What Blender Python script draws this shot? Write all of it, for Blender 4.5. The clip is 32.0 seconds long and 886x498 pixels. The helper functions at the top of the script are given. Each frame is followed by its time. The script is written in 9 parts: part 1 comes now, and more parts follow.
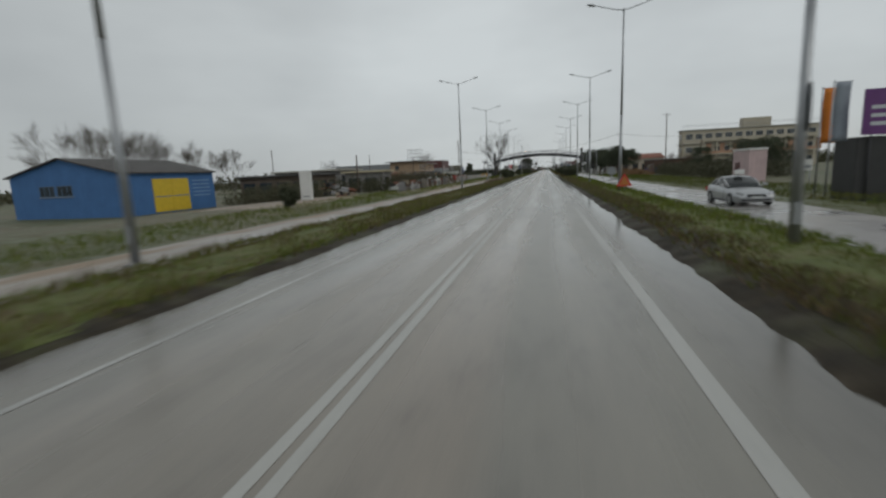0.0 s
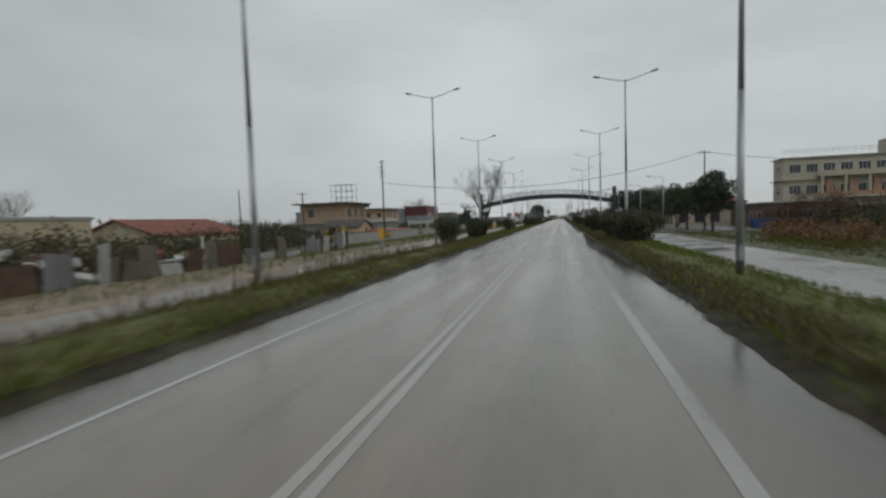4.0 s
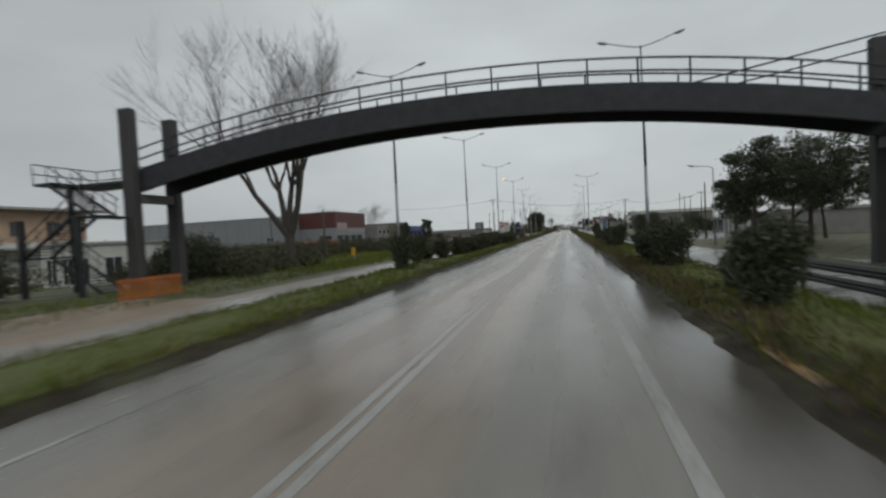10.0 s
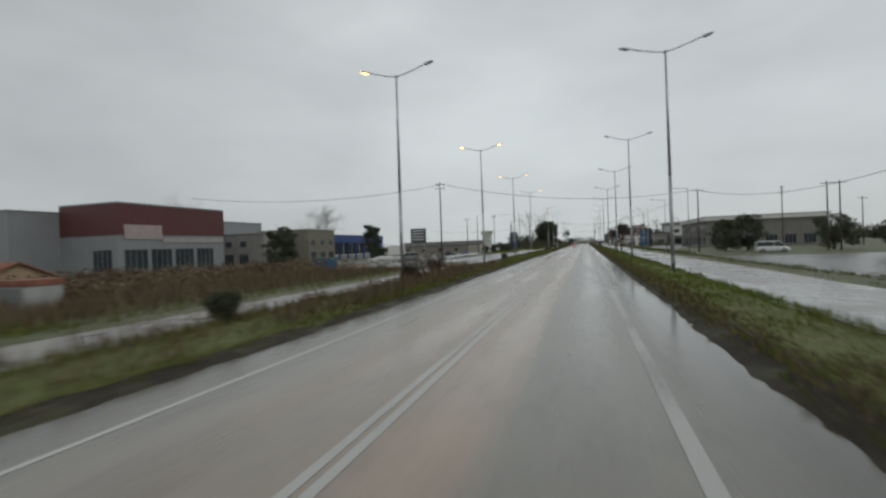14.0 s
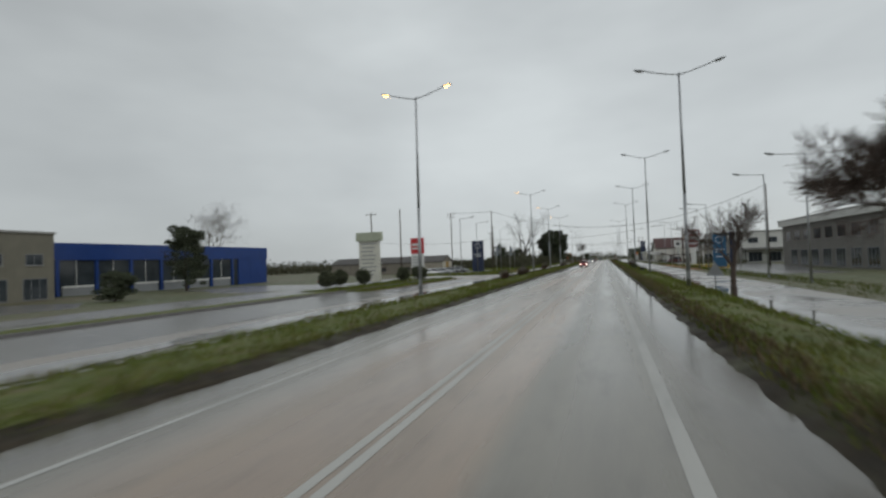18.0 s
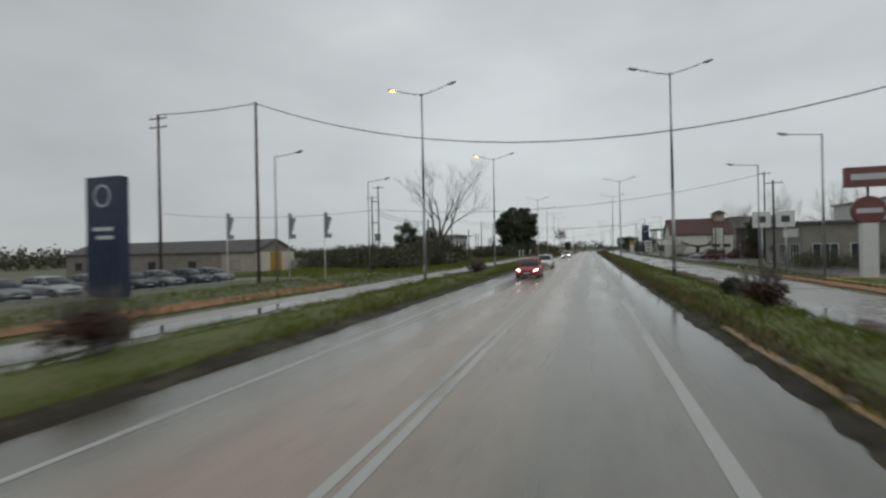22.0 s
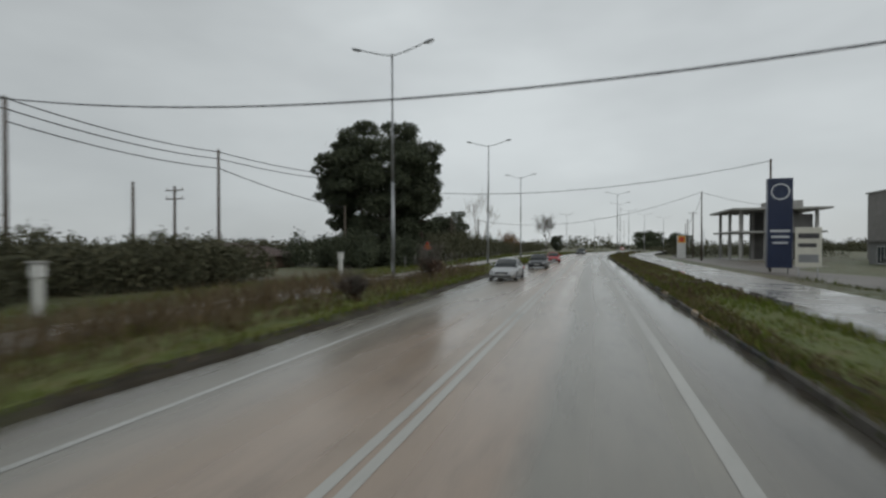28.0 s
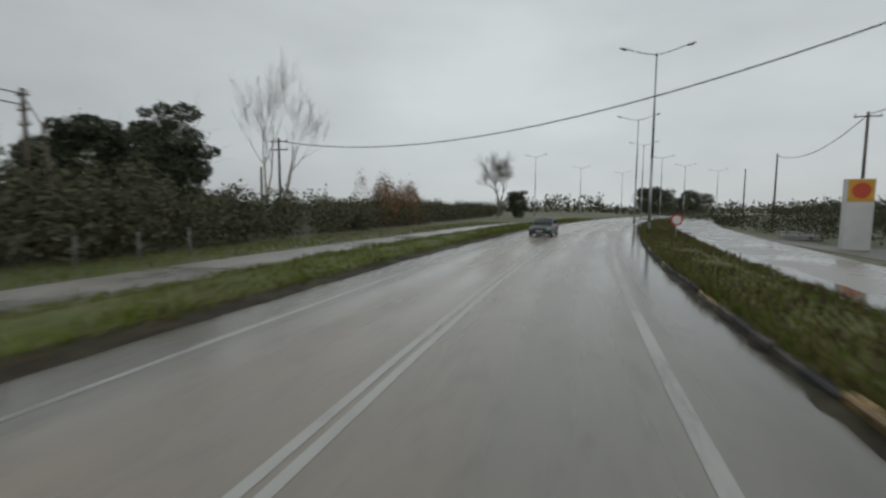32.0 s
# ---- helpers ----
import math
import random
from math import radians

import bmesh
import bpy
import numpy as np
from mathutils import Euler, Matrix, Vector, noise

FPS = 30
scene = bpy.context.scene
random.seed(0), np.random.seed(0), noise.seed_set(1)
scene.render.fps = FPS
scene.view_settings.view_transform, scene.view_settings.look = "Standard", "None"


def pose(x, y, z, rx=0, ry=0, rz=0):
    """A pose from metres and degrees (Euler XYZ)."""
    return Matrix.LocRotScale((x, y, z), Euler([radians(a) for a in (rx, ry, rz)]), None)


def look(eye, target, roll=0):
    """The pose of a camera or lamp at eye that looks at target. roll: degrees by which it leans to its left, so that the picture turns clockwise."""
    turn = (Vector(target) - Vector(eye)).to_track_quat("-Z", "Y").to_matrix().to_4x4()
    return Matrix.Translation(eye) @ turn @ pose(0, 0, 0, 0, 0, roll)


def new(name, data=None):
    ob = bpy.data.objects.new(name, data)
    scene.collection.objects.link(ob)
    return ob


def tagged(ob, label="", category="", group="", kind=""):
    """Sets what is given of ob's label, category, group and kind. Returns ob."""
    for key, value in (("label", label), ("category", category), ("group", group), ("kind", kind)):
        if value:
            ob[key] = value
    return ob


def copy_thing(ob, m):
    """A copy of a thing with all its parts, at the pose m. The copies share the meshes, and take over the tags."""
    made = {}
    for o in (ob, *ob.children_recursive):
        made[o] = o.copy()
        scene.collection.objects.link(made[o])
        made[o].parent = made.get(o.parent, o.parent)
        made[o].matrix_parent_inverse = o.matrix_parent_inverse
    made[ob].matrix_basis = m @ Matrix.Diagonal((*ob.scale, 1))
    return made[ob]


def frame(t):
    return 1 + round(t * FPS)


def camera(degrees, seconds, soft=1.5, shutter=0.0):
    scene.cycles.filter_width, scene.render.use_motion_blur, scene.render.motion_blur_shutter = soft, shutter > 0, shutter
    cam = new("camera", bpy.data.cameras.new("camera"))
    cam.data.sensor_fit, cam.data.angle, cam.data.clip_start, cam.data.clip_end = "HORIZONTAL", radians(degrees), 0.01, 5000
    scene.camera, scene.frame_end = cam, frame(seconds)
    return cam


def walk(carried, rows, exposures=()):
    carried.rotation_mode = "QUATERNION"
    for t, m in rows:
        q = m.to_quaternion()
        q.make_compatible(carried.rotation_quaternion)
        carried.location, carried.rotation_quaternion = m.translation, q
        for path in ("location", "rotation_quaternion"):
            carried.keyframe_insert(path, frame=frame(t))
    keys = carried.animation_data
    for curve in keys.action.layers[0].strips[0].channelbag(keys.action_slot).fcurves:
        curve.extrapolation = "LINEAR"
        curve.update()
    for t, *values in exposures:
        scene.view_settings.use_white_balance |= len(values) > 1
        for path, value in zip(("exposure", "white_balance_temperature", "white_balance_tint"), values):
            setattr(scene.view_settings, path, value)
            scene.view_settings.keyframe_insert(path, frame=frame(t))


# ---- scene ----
cam = camera(87.70, 32.0, soft=2.5, shutter=0.4)
PATH = [
    (0.0, pose(2.048, -20.668, 2.198, 80.68, 2.62, 12.49)),
    (0.5, pose(2.031, -11.552, 2.229, 80.87, 2.50, 12.67)),
    (1.0, pose(2.045, -2.300, 2.236, 82.77, 2.92, 13.16)),
    (1.5, pose(2.077, 7.155, 2.236, 84.68, 3.00, 13.88)),
    (2.0, pose(2.133, 16.850, 2.226, 85.98, 1.77, 14.21)),
    (2.5, pose(2.104, 26.442, 2.214, 86.49, 2.46, 14.29)),
    (3.0, pose(2.148, 36.155, 2.242, 86.47, 2.43, 14.98)),
    (3.5, pose(2.121, 45.747, 2.243, 86.60, 1.81, 14.45)),
    (5.5, pose(2.499, 83.794, 2.233, 86.41, 3.48, 13.49)),
    (6.0, pose(2.563, 93.362, 2.237, 88.17, 3.67, 15.50)),
    (6.5, pose(2.563, 102.999, 2.242, 88.30, 3.71, 15.61)),
    (7.0, pose(2.673, 112.723, 2.244, 88.38, 2.99, 16.17)),
    (7.5, pose(2.573, 122.317, 2.241, 88.22, 3.11, 15.88)),
    (8.0, pose(2.504, 131.877, 2.238, 88.52, 2.03, 15.85)),
    (8.5, pose(2.545, 141.331, 2.234, 88.06, 1.97, 14.50)),
    (9.0, pose(2.706, 150.702, 2.208, 87.03, 2.20, 14.47)),
    (9.5, pose(2.599, 159.904, 2.227, 87.45, 2.60, 14.37)),
    (10.0, pose(2.560, 169.404, 2.240, 88.12, 2.93, 14.98)),
    (10.5, pose(2.603, 179.191, 2.244, 88.83, 2.35, 15.18)),
    (11.0, pose(2.677, 189.125, 2.254, 87.82, 0.28, 13.92)),
    (11.5, pose(2.466, 199.145, 2.245, 88.95, 0.95, 14.28)),
    (12.0, pose(2.447, 209.597, 2.241, 89.76, 0.98, 14.57)),
    (12.5, pose(2.472, 219.934, 2.249, 90.35, 0.45, 15.06)),
    (13.0, pose(2.639, 230.316, 2.258, 90.26, 1.25, 15.57)),
    (13.5, pose(2.562, 240.490, 2.247, 90.69, 2.34, 17.08)),
    (14.0, pose(2.580, 250.588, 2.241, 89.64, 2.04, 17.12)),
    (14.5, pose(2.663, 260.470, 2.234, 89.35, 1.26, 17.41)),
    (15.0, pose(2.838, 270.286, 2.214, 89.40, 1.25, 17.00)),
    (15.5, pose(2.746, 280.083, 2.231, 89.89, 3.11, 17.09)),
    (17.5, pose(2.751, 319.162, 2.243, 90.74, 1.80, 18.61)),
    (18.0, pose(2.827, 328.928, 2.249, 91.64, 2.02, 19.36)),
    (18.5, pose(2.722, 338.750, 2.237, 92.06, 1.84, 19.52)),
    (19.0, pose(2.759, 348.839, 2.196, 91.39, 1.58, 18.76)),
    (19.5, pose(2.573, 358.335, 2.230, 91.30, 0.83, 18.54)),
    (20.0, pose(2.506, 367.690, 2.229, 90.53, 1.19, 18.00)),
    (20.5, pose(2.487, 377.242, 2.242, 91.27, 1.24, 18.49)),
    (21.0, pose(2.463, 386.939, 2.262, 90.60, 0.85, 18.07)),
    (21.5, pose(2.350, 396.708, 2.249, 89.94, 1.10, 17.82)),
    (22.0, pose(2.286, 406.684, 2.248, 90.07, 1.13, 17.52)),
    (22.5, pose(2.270, 416.346, 2.244, 90.25, 0.56, 16.69)),
    (23.0, pose(2.281, 425.919, 2.241, 90.18, 0.98, 16.94)),
    (23.5, pose(2.200, 435.204, 2.241, 90.41, 2.30, 17.59)),
    (24.0, pose(2.193, 444.758, 2.237, 90.67, 1.73, 18.27)),
    (24.5, pose(2.268, 454.043, 2.228, 90.24, 1.15, 17.43)),
    (25.0, pose(2.346, 463.217, 2.203, 90.26, 1.34, 17.75)),
    (25.5, pose(2.294, 472.446, 2.227, 90.06, 1.45, 17.52)),
    (27.5, pose(2.129, 510.436, 2.248, 89.40, 0.06, 17.06)),
    (28.0, pose(2.195, 520.349, 2.262, 89.44, -0.07, 17.74)),
    (28.5, pose(2.190, 529.769, 2.248, 88.95, -0.03, 17.17)),
    (29.0, pose(2.235, 539.133, 2.247, 88.79, -0.12, 17.18)),
    (29.5, pose(2.283, 548.425, 2.254, 88.54, -0.29, 16.80)),
    (30.0, pose(2.396, 557.792, 2.270, 87.40, 1.28, 17.07)),
    (30.5, pose(2.339, 566.920, 2.252, 86.35, 0.95, 17.54)),
    (31.0, pose(2.331, 575.924, 2.253, 85.43, 0.45, 17.12)),
    (31.5, pose(2.342, 584.857, 2.263, 85.56, -0.60, 16.41)),
    (32.0, pose(2.358, 593.881, 2.269, 84.67, -0.27, 15.82)),
]
walk(cam, PATH, ((0.0, 0.0, 6500, 7.5), (10.4, 0.0, 6500, 7.5), (11.0, 0.24, 6500, 7.5), (12.0, 0.13, 6500, 7.5), (15.0, 0.12, 6500, 7.5), (32.0, 0.1, 6500, 7.5)))


# ---- light ----
world = bpy.data.worlds.new("overcast_sky")
scene.world = world
world.use_nodes = True
wn, wl = world.node_tree.nodes, world.node_tree.links
wn.clear()
w_out = wn.new("ShaderNodeOutputWorld")
w_bg = wn.new("ShaderNodeBackground")
w_sky = wn.new("ShaderNodeTexSky")
w_sky.sky_type = "NISHITA"
w_sky.sun_disc = False
w_sky.sun_elevation = radians(38)
w_sky.sun_rotation = radians(60)
w_tint = wn.new("ShaderNodeMixRGB")
w_tint.blend_type = "MULTIPLY"
w_tint.inputs["Fac"].default_value = 1.0
w_tint.inputs["Color2"].default_value = (0.05, 0.05, 0.05, 1)
w_co = wn.new("ShaderNodeTexCoord")
w_map = wn.new("ShaderNodeMapping")
w_map.inputs["Scale"].default_value = (1.0, 1.0, 2.6)
w_noise = wn.new("ShaderNodeTexNoise")
w_noise.inputs["Scale"].default_value = 1.7
w_noise.inputs["Detail"].default_value = 4
w_noise.inputs["Roughness"].default_value = 0.5
w_ramp = wn.new("ShaderNodeValToRGB")
w_ramp.color_ramp.elements[0].position = 0.30
w_ramp.color_ramp.elements[0].color = (0.43, 0.452, 0.468, 1)
w_ramp.color_ramp.elements[1].position = 0.70
w_ramp.color_ramp.elements[1].color = (0.59, 0.62, 0.637, 1)
w_mix = wn.new("ShaderNodeMixRGB")
w_mix.inputs["Fac"].default_value = 0.92
wl.new(w_co.outputs["Generated"], w_map.inputs["Vector"])
wl.new(w_map.outputs["Vector"], w_noise.inputs["Vector"])
wl.new(w_noise.outputs["Fac"], w_ramp.inputs["Fac"])
wl.new(w_sky.outputs["Color"], w_tint.inputs["Color1"])
wl.new(w_tint.outputs["Color"], w_mix.inputs["Color1"])
wl.new(w_ramp.outputs["Color"], w_mix.inputs["Color2"])
w_sep = wn.new("ShaderNodeSeparateXYZ")
wl.new(w_co.outputs["Generated"], w_sep.inputs["Vector"])
w_side = wn.new("ShaderNodeMapRange")
for w_key, w_val in zip(("From Min", "From Max", "To Min", "To Max"), (-0.9, -0.35, 0.82, 1.06)):
    w_side.inputs[w_key].default_value = w_val
wl.new(w_sep.outputs["X"], w_side.inputs["Value"])
w_mul = wn.new("ShaderNodeMixRGB")
w_mul.blend_type = "MULTIPLY"
w_mul.inputs["Fac"].default_value = 1.0
wl.new(w_mix.outputs["Color"], w_mul.inputs["Color1"])
w_east = wn.new("ShaderNodeMapRange")
for w_key, w_val in zip(("From Min", "From Max", "To Min", "To Max"), (-0.12, 0.42, 1.0, 0.91)):
    w_east.inputs[w_key].default_value = w_val
wl.new(w_sep.outputs["X"], w_east.inputs["Value"])
w_both = wn.new("ShaderNodeMath")
w_both.operation = "MULTIPLY"
wl.new(w_side.outputs["Result"], w_both.inputs[0])
wl.new(w_east.outputs["Result"], w_both.inputs[1])
wl.new(w_both.outputs["Value"], w_mul.inputs["Color2"])
wl.new(w_mul.outputs["Color"], w_bg.inputs["Color"])
w_bg.inputs["Strength"].default_value = 1.0
wl.new(w_bg.outputs["Background"], w_out.inputs["Surface"])

sun_data = bpy.data.lights.new("sun", "SUN")
sun_data.energy = 0.5
sun_data.angle = radians(25)
sun_data.color = (1.0, 0.97, 0.93)
sun = new("sun", sun_data)
sun.matrix_world = look((60, -40, 60), (0, 0, 0))


# ---- materials ----
def nodes_of(name):
    m = bpy.data.materials.new(name)
    m.use_nodes = True
    n, l = m.node_tree.nodes, m.node_tree.links
    return m, n, l, n["Principled BSDF"]


def noise_node(n, l, co, scale, detail=4, rough=0.55, stretch=None):
    t = n.new("ShaderNodeTexNoise")
    t.inputs["Scale"].default_value = scale
    t.inputs["Detail"].default_value = detail
    t.inputs["Roughness"].default_value = rough
    if stretch:
        mp = n.new("ShaderNodeMapping")
        mp.inputs["Scale"].default_value = stretch
        l.new(co, mp.inputs["Vector"])
        l.new(mp.outputs["Vector"], t.inputs["Vector"])
    else:
        l.new(co, t.inputs["Vector"])
    return t.outputs["Fac"]


def ramp_node(n, l, fac, stops):
    r = n.new("ShaderNodeValToRGB")
    e = r.color_ramp.elements
    while len(e) < len(stops):
        e.new(0.5)
    for k, (p, c) in enumerate(stops):
        e[k].position = p
        e[k].color = (*c, 1) if len(c) == 3 else c
    l.new(fac, r.inputs["Fac"])
    return r.outputs["Color"]


def map_node(n, l, v, a, b, c, d):
    r = n.new("ShaderNodeMapRange")
    for key, val in zip(("From Min", "From Max", "To Min", "To Max"), (a, b, c, d)):
        r.inputs[key].default_value = val
    l.new(v, r.inputs["Value"])
    return r.outputs["Result"]


def math_node(n, l, op, a, b=None):
    r = n.new("ShaderNodeMath")
    r.operation = op
    for k, v in enumerate((a, b)):
        if v is None:
            continue
        if isinstance(v, (int, float)):
            r.inputs[k].default_value = v
        else:
            l.new(v, r.inputs[k])
    return r.outputs["Value"]


def mix_node(n, l, fac, a, b, mode="MIX"):
    r = n.new("ShaderNodeMixRGB")
    r.blend_type = mode
    for key, v in (("Fac", fac), ("Color1", a), ("Color2", b)):
        if isinstance(v, (int, float)):
            r.inputs[key].default_value = v
        elif isinstance(v, tuple):
            r.inputs[key].default_value = (*v, 1)
        else:
            l.new(v, r.inputs[key])
    return r.outputs["Color"]


def bump_node(n, l, bsdf, height, strength, dist=0.02):
    b = n.new("ShaderNodeBump")
    b.inputs["Strength"].default_value = strength
    b.inputs["Distance"].default_value = dist
    l.new(height, b.inputs["Height"])
    l.new(b.outputs["Normal"], bsdf.inputs["Normal"])


def plain(name, col, rough=0.6, metal=0.0, var=0.18, scale=1.5, bump=0.15, grain=30.0, rnd=0.0, streak=0.0):
    """A surface with broad stains, fine grain and, if asked, rain streaks."""
    m, n, l, p = nodes_of(name)
    co = n.new("ShaderNodeTexCoord").outputs["Object"]
    big = noise_node(n, l, co, scale, 5)
    fine = noise_node(n, l, co, grain, 3)
    f = math_node(n, l, "ADD", math_node(n, l, "MULTIPLY", big, 0.7), math_node(n, l, "MULTIPLY", fine, 0.3))
    if streak:
        st = noise_node(n, l, co, 2.2, 3, 0.6, (3.0, 3.0, 0.18))
        f = math_node(n, l, "ADD", math_node(n, l, "MULTIPLY", f, 1 - streak), math_node(n, l, "MULTIPLY", st, streak))
    lo = tuple(c * (1 - var) for c in col)
    hi = tuple(min(1, c * (1 + var)) for c in col)
    c = ramp_node(n, l, f, [(0.3, lo), (0.7, hi)])
    if rnd:
        oi = n.new("ShaderNodeObjectInfo").outputs["Random"]
        hsv = n.new("ShaderNodeHueSaturation")
        l.new(map_node(n, l, oi, 0, 1, 1 - rnd, 1 + rnd), hsv.inputs["Value"])
        l.new(c, hsv.inputs["Color"])
        c = hsv.outputs["Color"]
    l.new(c, p.inputs["Base Color"])
    l.new(map_node(n, l, fine, 0.3, 0.7, max(0.02, rough - 0.08), min(1, rough + 0.08)), p.inputs["Roughness"])
    p.inputs["Metallic"].default_value = metal
    if bump:
        bump_node(n, l, p, fine, bump)
    return m


def leafy(name, cols, rough=0.55, gloss=0.35, dead=None):
    m, n, l, p = nodes_of(name)
    g = n.new("ShaderNodeNewGeometry")
    oi = n.new("ShaderNodeObjectInfo").outputs["Random"]
    co = n.new("ShaderNodeTexCoord").outputs["Object"]
    big = noise_node(n, l, co, 0.8, 3)
    f = math_node(n, l, "ADD", math_node(n, l, "MULTIPLY", g.outputs["Random Per Island"], 0.55), math_node(n, l, "MULTIPLY", big, 0.45))
    c = ramp_node(n, l, f, [(0.15, cols[0]), (0.5, cols[1]), (0.85, cols[2])])
    hsv = n.new("ShaderNodeHueSaturation")
    l.new(map_node(n, l, oi, 0, 1, 0.8, 1.2), hsv.inputs["Value"])
    l.new(c, hsv.inputs["Color"])
    c = hsv.outputs["Color"]
    if dead:
        # dying patches a few metres long
        wide = noise_node(n, l, co, 0.5, 4, 0.6, (1.0, 0.28, 1.0))
        c = mix_node(n, l, map_node(n, l, wide, 0.48, 0.66, 0.0, 0.6), c, dead)
    l.new(c, p.inputs["Base Color"])
    p.inputs["Roughness"].default_value = rough
    p.inputs["Specular IOR Level"].default_value = gloss
    return m


def glow(name, col, strength):
    m, n, l, p = nodes_of(name)
    p.inputs["Base Color"].default_value = (*col, 1)
    p.inputs["Emission Color"].default_value = (*col, 1)
    p.inputs["Emission Strength"].default_value = strength
    return m


def glassy(name, col, rough=0.05):
    m, n, l, p = nodes_of(name)
    co = n.new("ShaderNodeTexCoord").outputs["Object"]
    c = ramp_node(n, l, noise_node(n, l, co, 0.6, 3), [(0.3, tuple(v * 0.6 for v in col)), (0.7, col)])
    l.new(c, p.inputs["Base Color"])
    p.inputs["Roughness"].default_value = rough
    p.inputs["IOR"].default_value = 1.5
    return m


def wet_asphalt():
    m, n, l, p = nodes_of("wet_asphalt")
    co = n.new("ShaderNodeTexCoord").outputs["Object"]
    xyz = n.new("ShaderNodeSeparateXYZ")
    l.new(co, xyz.inputs["Vector"])
    along = xyz.outputs["Y"]
    # the distance from the centre line, also round the bend
    past = math_node(n, l, "MAXIMUM", math_node(n, l, "SUBTRACT", along, 597.0), 0.0)
    across = math_node(n, l, "SUBTRACT", xyz.outputs["X"], math_node(n, l, "MULTIPLY", math_node(n, l, "MULTIPLY", past, past), 0.0016))
    broad = noise_node(n, l, co, 0.5, 5, 0.6, (1.0, 0.10, 1.0))
    fine = noise_node(n, l, co, 55, 3, 0.7)
    patch = noise_node(n, l, co, 0.22, 4, 0.55, (1.0, 0.30, 1.0))
    # worn brown aggregate along the middle, greyer bitumen along the sides
    wob = math_node(n, l, "ADD", across, math_node(n, l, "MULTIPLY", math_node(n, l, "SUBTRACT", broad, 0.5), 1.6))
    seam = math_node(n, l, "ADD", across, math_node(n, l, "MULTIPLY", math_node(n, l, "SUBTRACT", broad, 0.5), 0.5))
    brown = math_node(n, l, "MULTIPLY", map_node(n, l, wob, -3.2, -1.7, 0.0, 1.0), map_node(n, l, seam, 1.30, 1.70, 1.0, 0.0))
    brown = math_node(n, l, "MULTIPLY", brown, map_node(n, l, patch, 0.36, 0.58, 0.45, 1.0))
    # older, greyer surfacing at the start and again at the bend
    brown = math_node(n, l, "MULTIPLY", brown, math_node(n, l, "MULTIPLY", map_node(n, l, along, 100.0, 185.0, 0.3, 1.0), map_node(n, l, along, 575.0, 600.0, 1.0, 0.5)))
    grey = ramp_node(n, l, broad, [(0.3, (0.176, 0.168, 0.148)), (0.7, (0.246, 0.233, 0.206))])
    tan = ramp_node(n, l, broad, [(0.3, (0.258, 0.200, 0.158)), (0.7, (0.330, 0.262, 0.208))])
    c = mix_node(n, l, brown, grey, tan)
    # mud washed onto the shoulders
    edge = map_node(n, l, math_node(n, l, "ABSOLUTE", math_node(n, l, "SUBTRACT", wob, 0.1)), 3.5, 4.6, 0.0, 0.85)
    edge = math_node(n, l, "MULTIPLY", edge, map_node(n, l, patch, 0.3, 0.55, 0.55, 1.0))
    c = mix_node(n, l, edge, c, (0.080, 0.073, 0.062))
    mott = noise_node(n, l, co, 1.4, 5, 0.7, (1.0, 0.35, 1.0))
    c = mix_node(n, l, 1.0, c, ramp_node(n, l, mott, [(0.30, (0.82, 0.82, 0.82)), (0.48, (1.0, 1.0, 1.0)), (0.72, (1.08, 1.07, 1.05))]), "MULTIPLY")
    c = mix_node(n, l, 0.35, c, ramp_node(n, l, fine, [(0.3, (0.62, 0.62, 0.62)), (0.7, (1.25, 1.24, 1.22))]), "MULTIPLY")
    l.new(c, p.inputs["Base Color"])
    # polished wheel tracks hold a thin film of water
    tracks = None
    for centre in (-2.55, -0.95, 1.05, 2.75):
        w = map_node(n, l, math_node(n, l, "ABSOLUTE", math_node(n, l, "SUBTRACT", wob, centre)), 0.15, 0.6, 1.0, 0.0)
        tracks = w if tracks is None else math_node(n, l, "MAXIMUM", tracks, w)
    film = math_node(n, l, "MULTIPLY", tracks, map_node(n, l, patch, 0.4, 0.6, 0.3, 1.0))
    r = math_node(n, l, "SUBTRACT", map_node(n, l, broad, 0.3, 0.7, 0.23, 0.36), math_node(n, l, "MULTIPLY", film, 0.13))
    # water gathers towards the kerb and, less, towards the left edge
    gather = math_node(n, l, "MAXIMUM", map_node(n, l, wob, 3.9, 4.7, 0.0, 1.0), map_node(n, l, wob, -3.6, -4.4, 0.0, 0.55))
    r = math_node(n, l, "MAXIMUM", math_node(n, l, "SUBTRACT", r, math_node(n, l, "MULTIPLY", gather, 0.24)), 0.05)
    l.new(r, p.inputs["Roughness"])
    bump_node(n, l, p, fine, 0.2, 0.004)
    return m


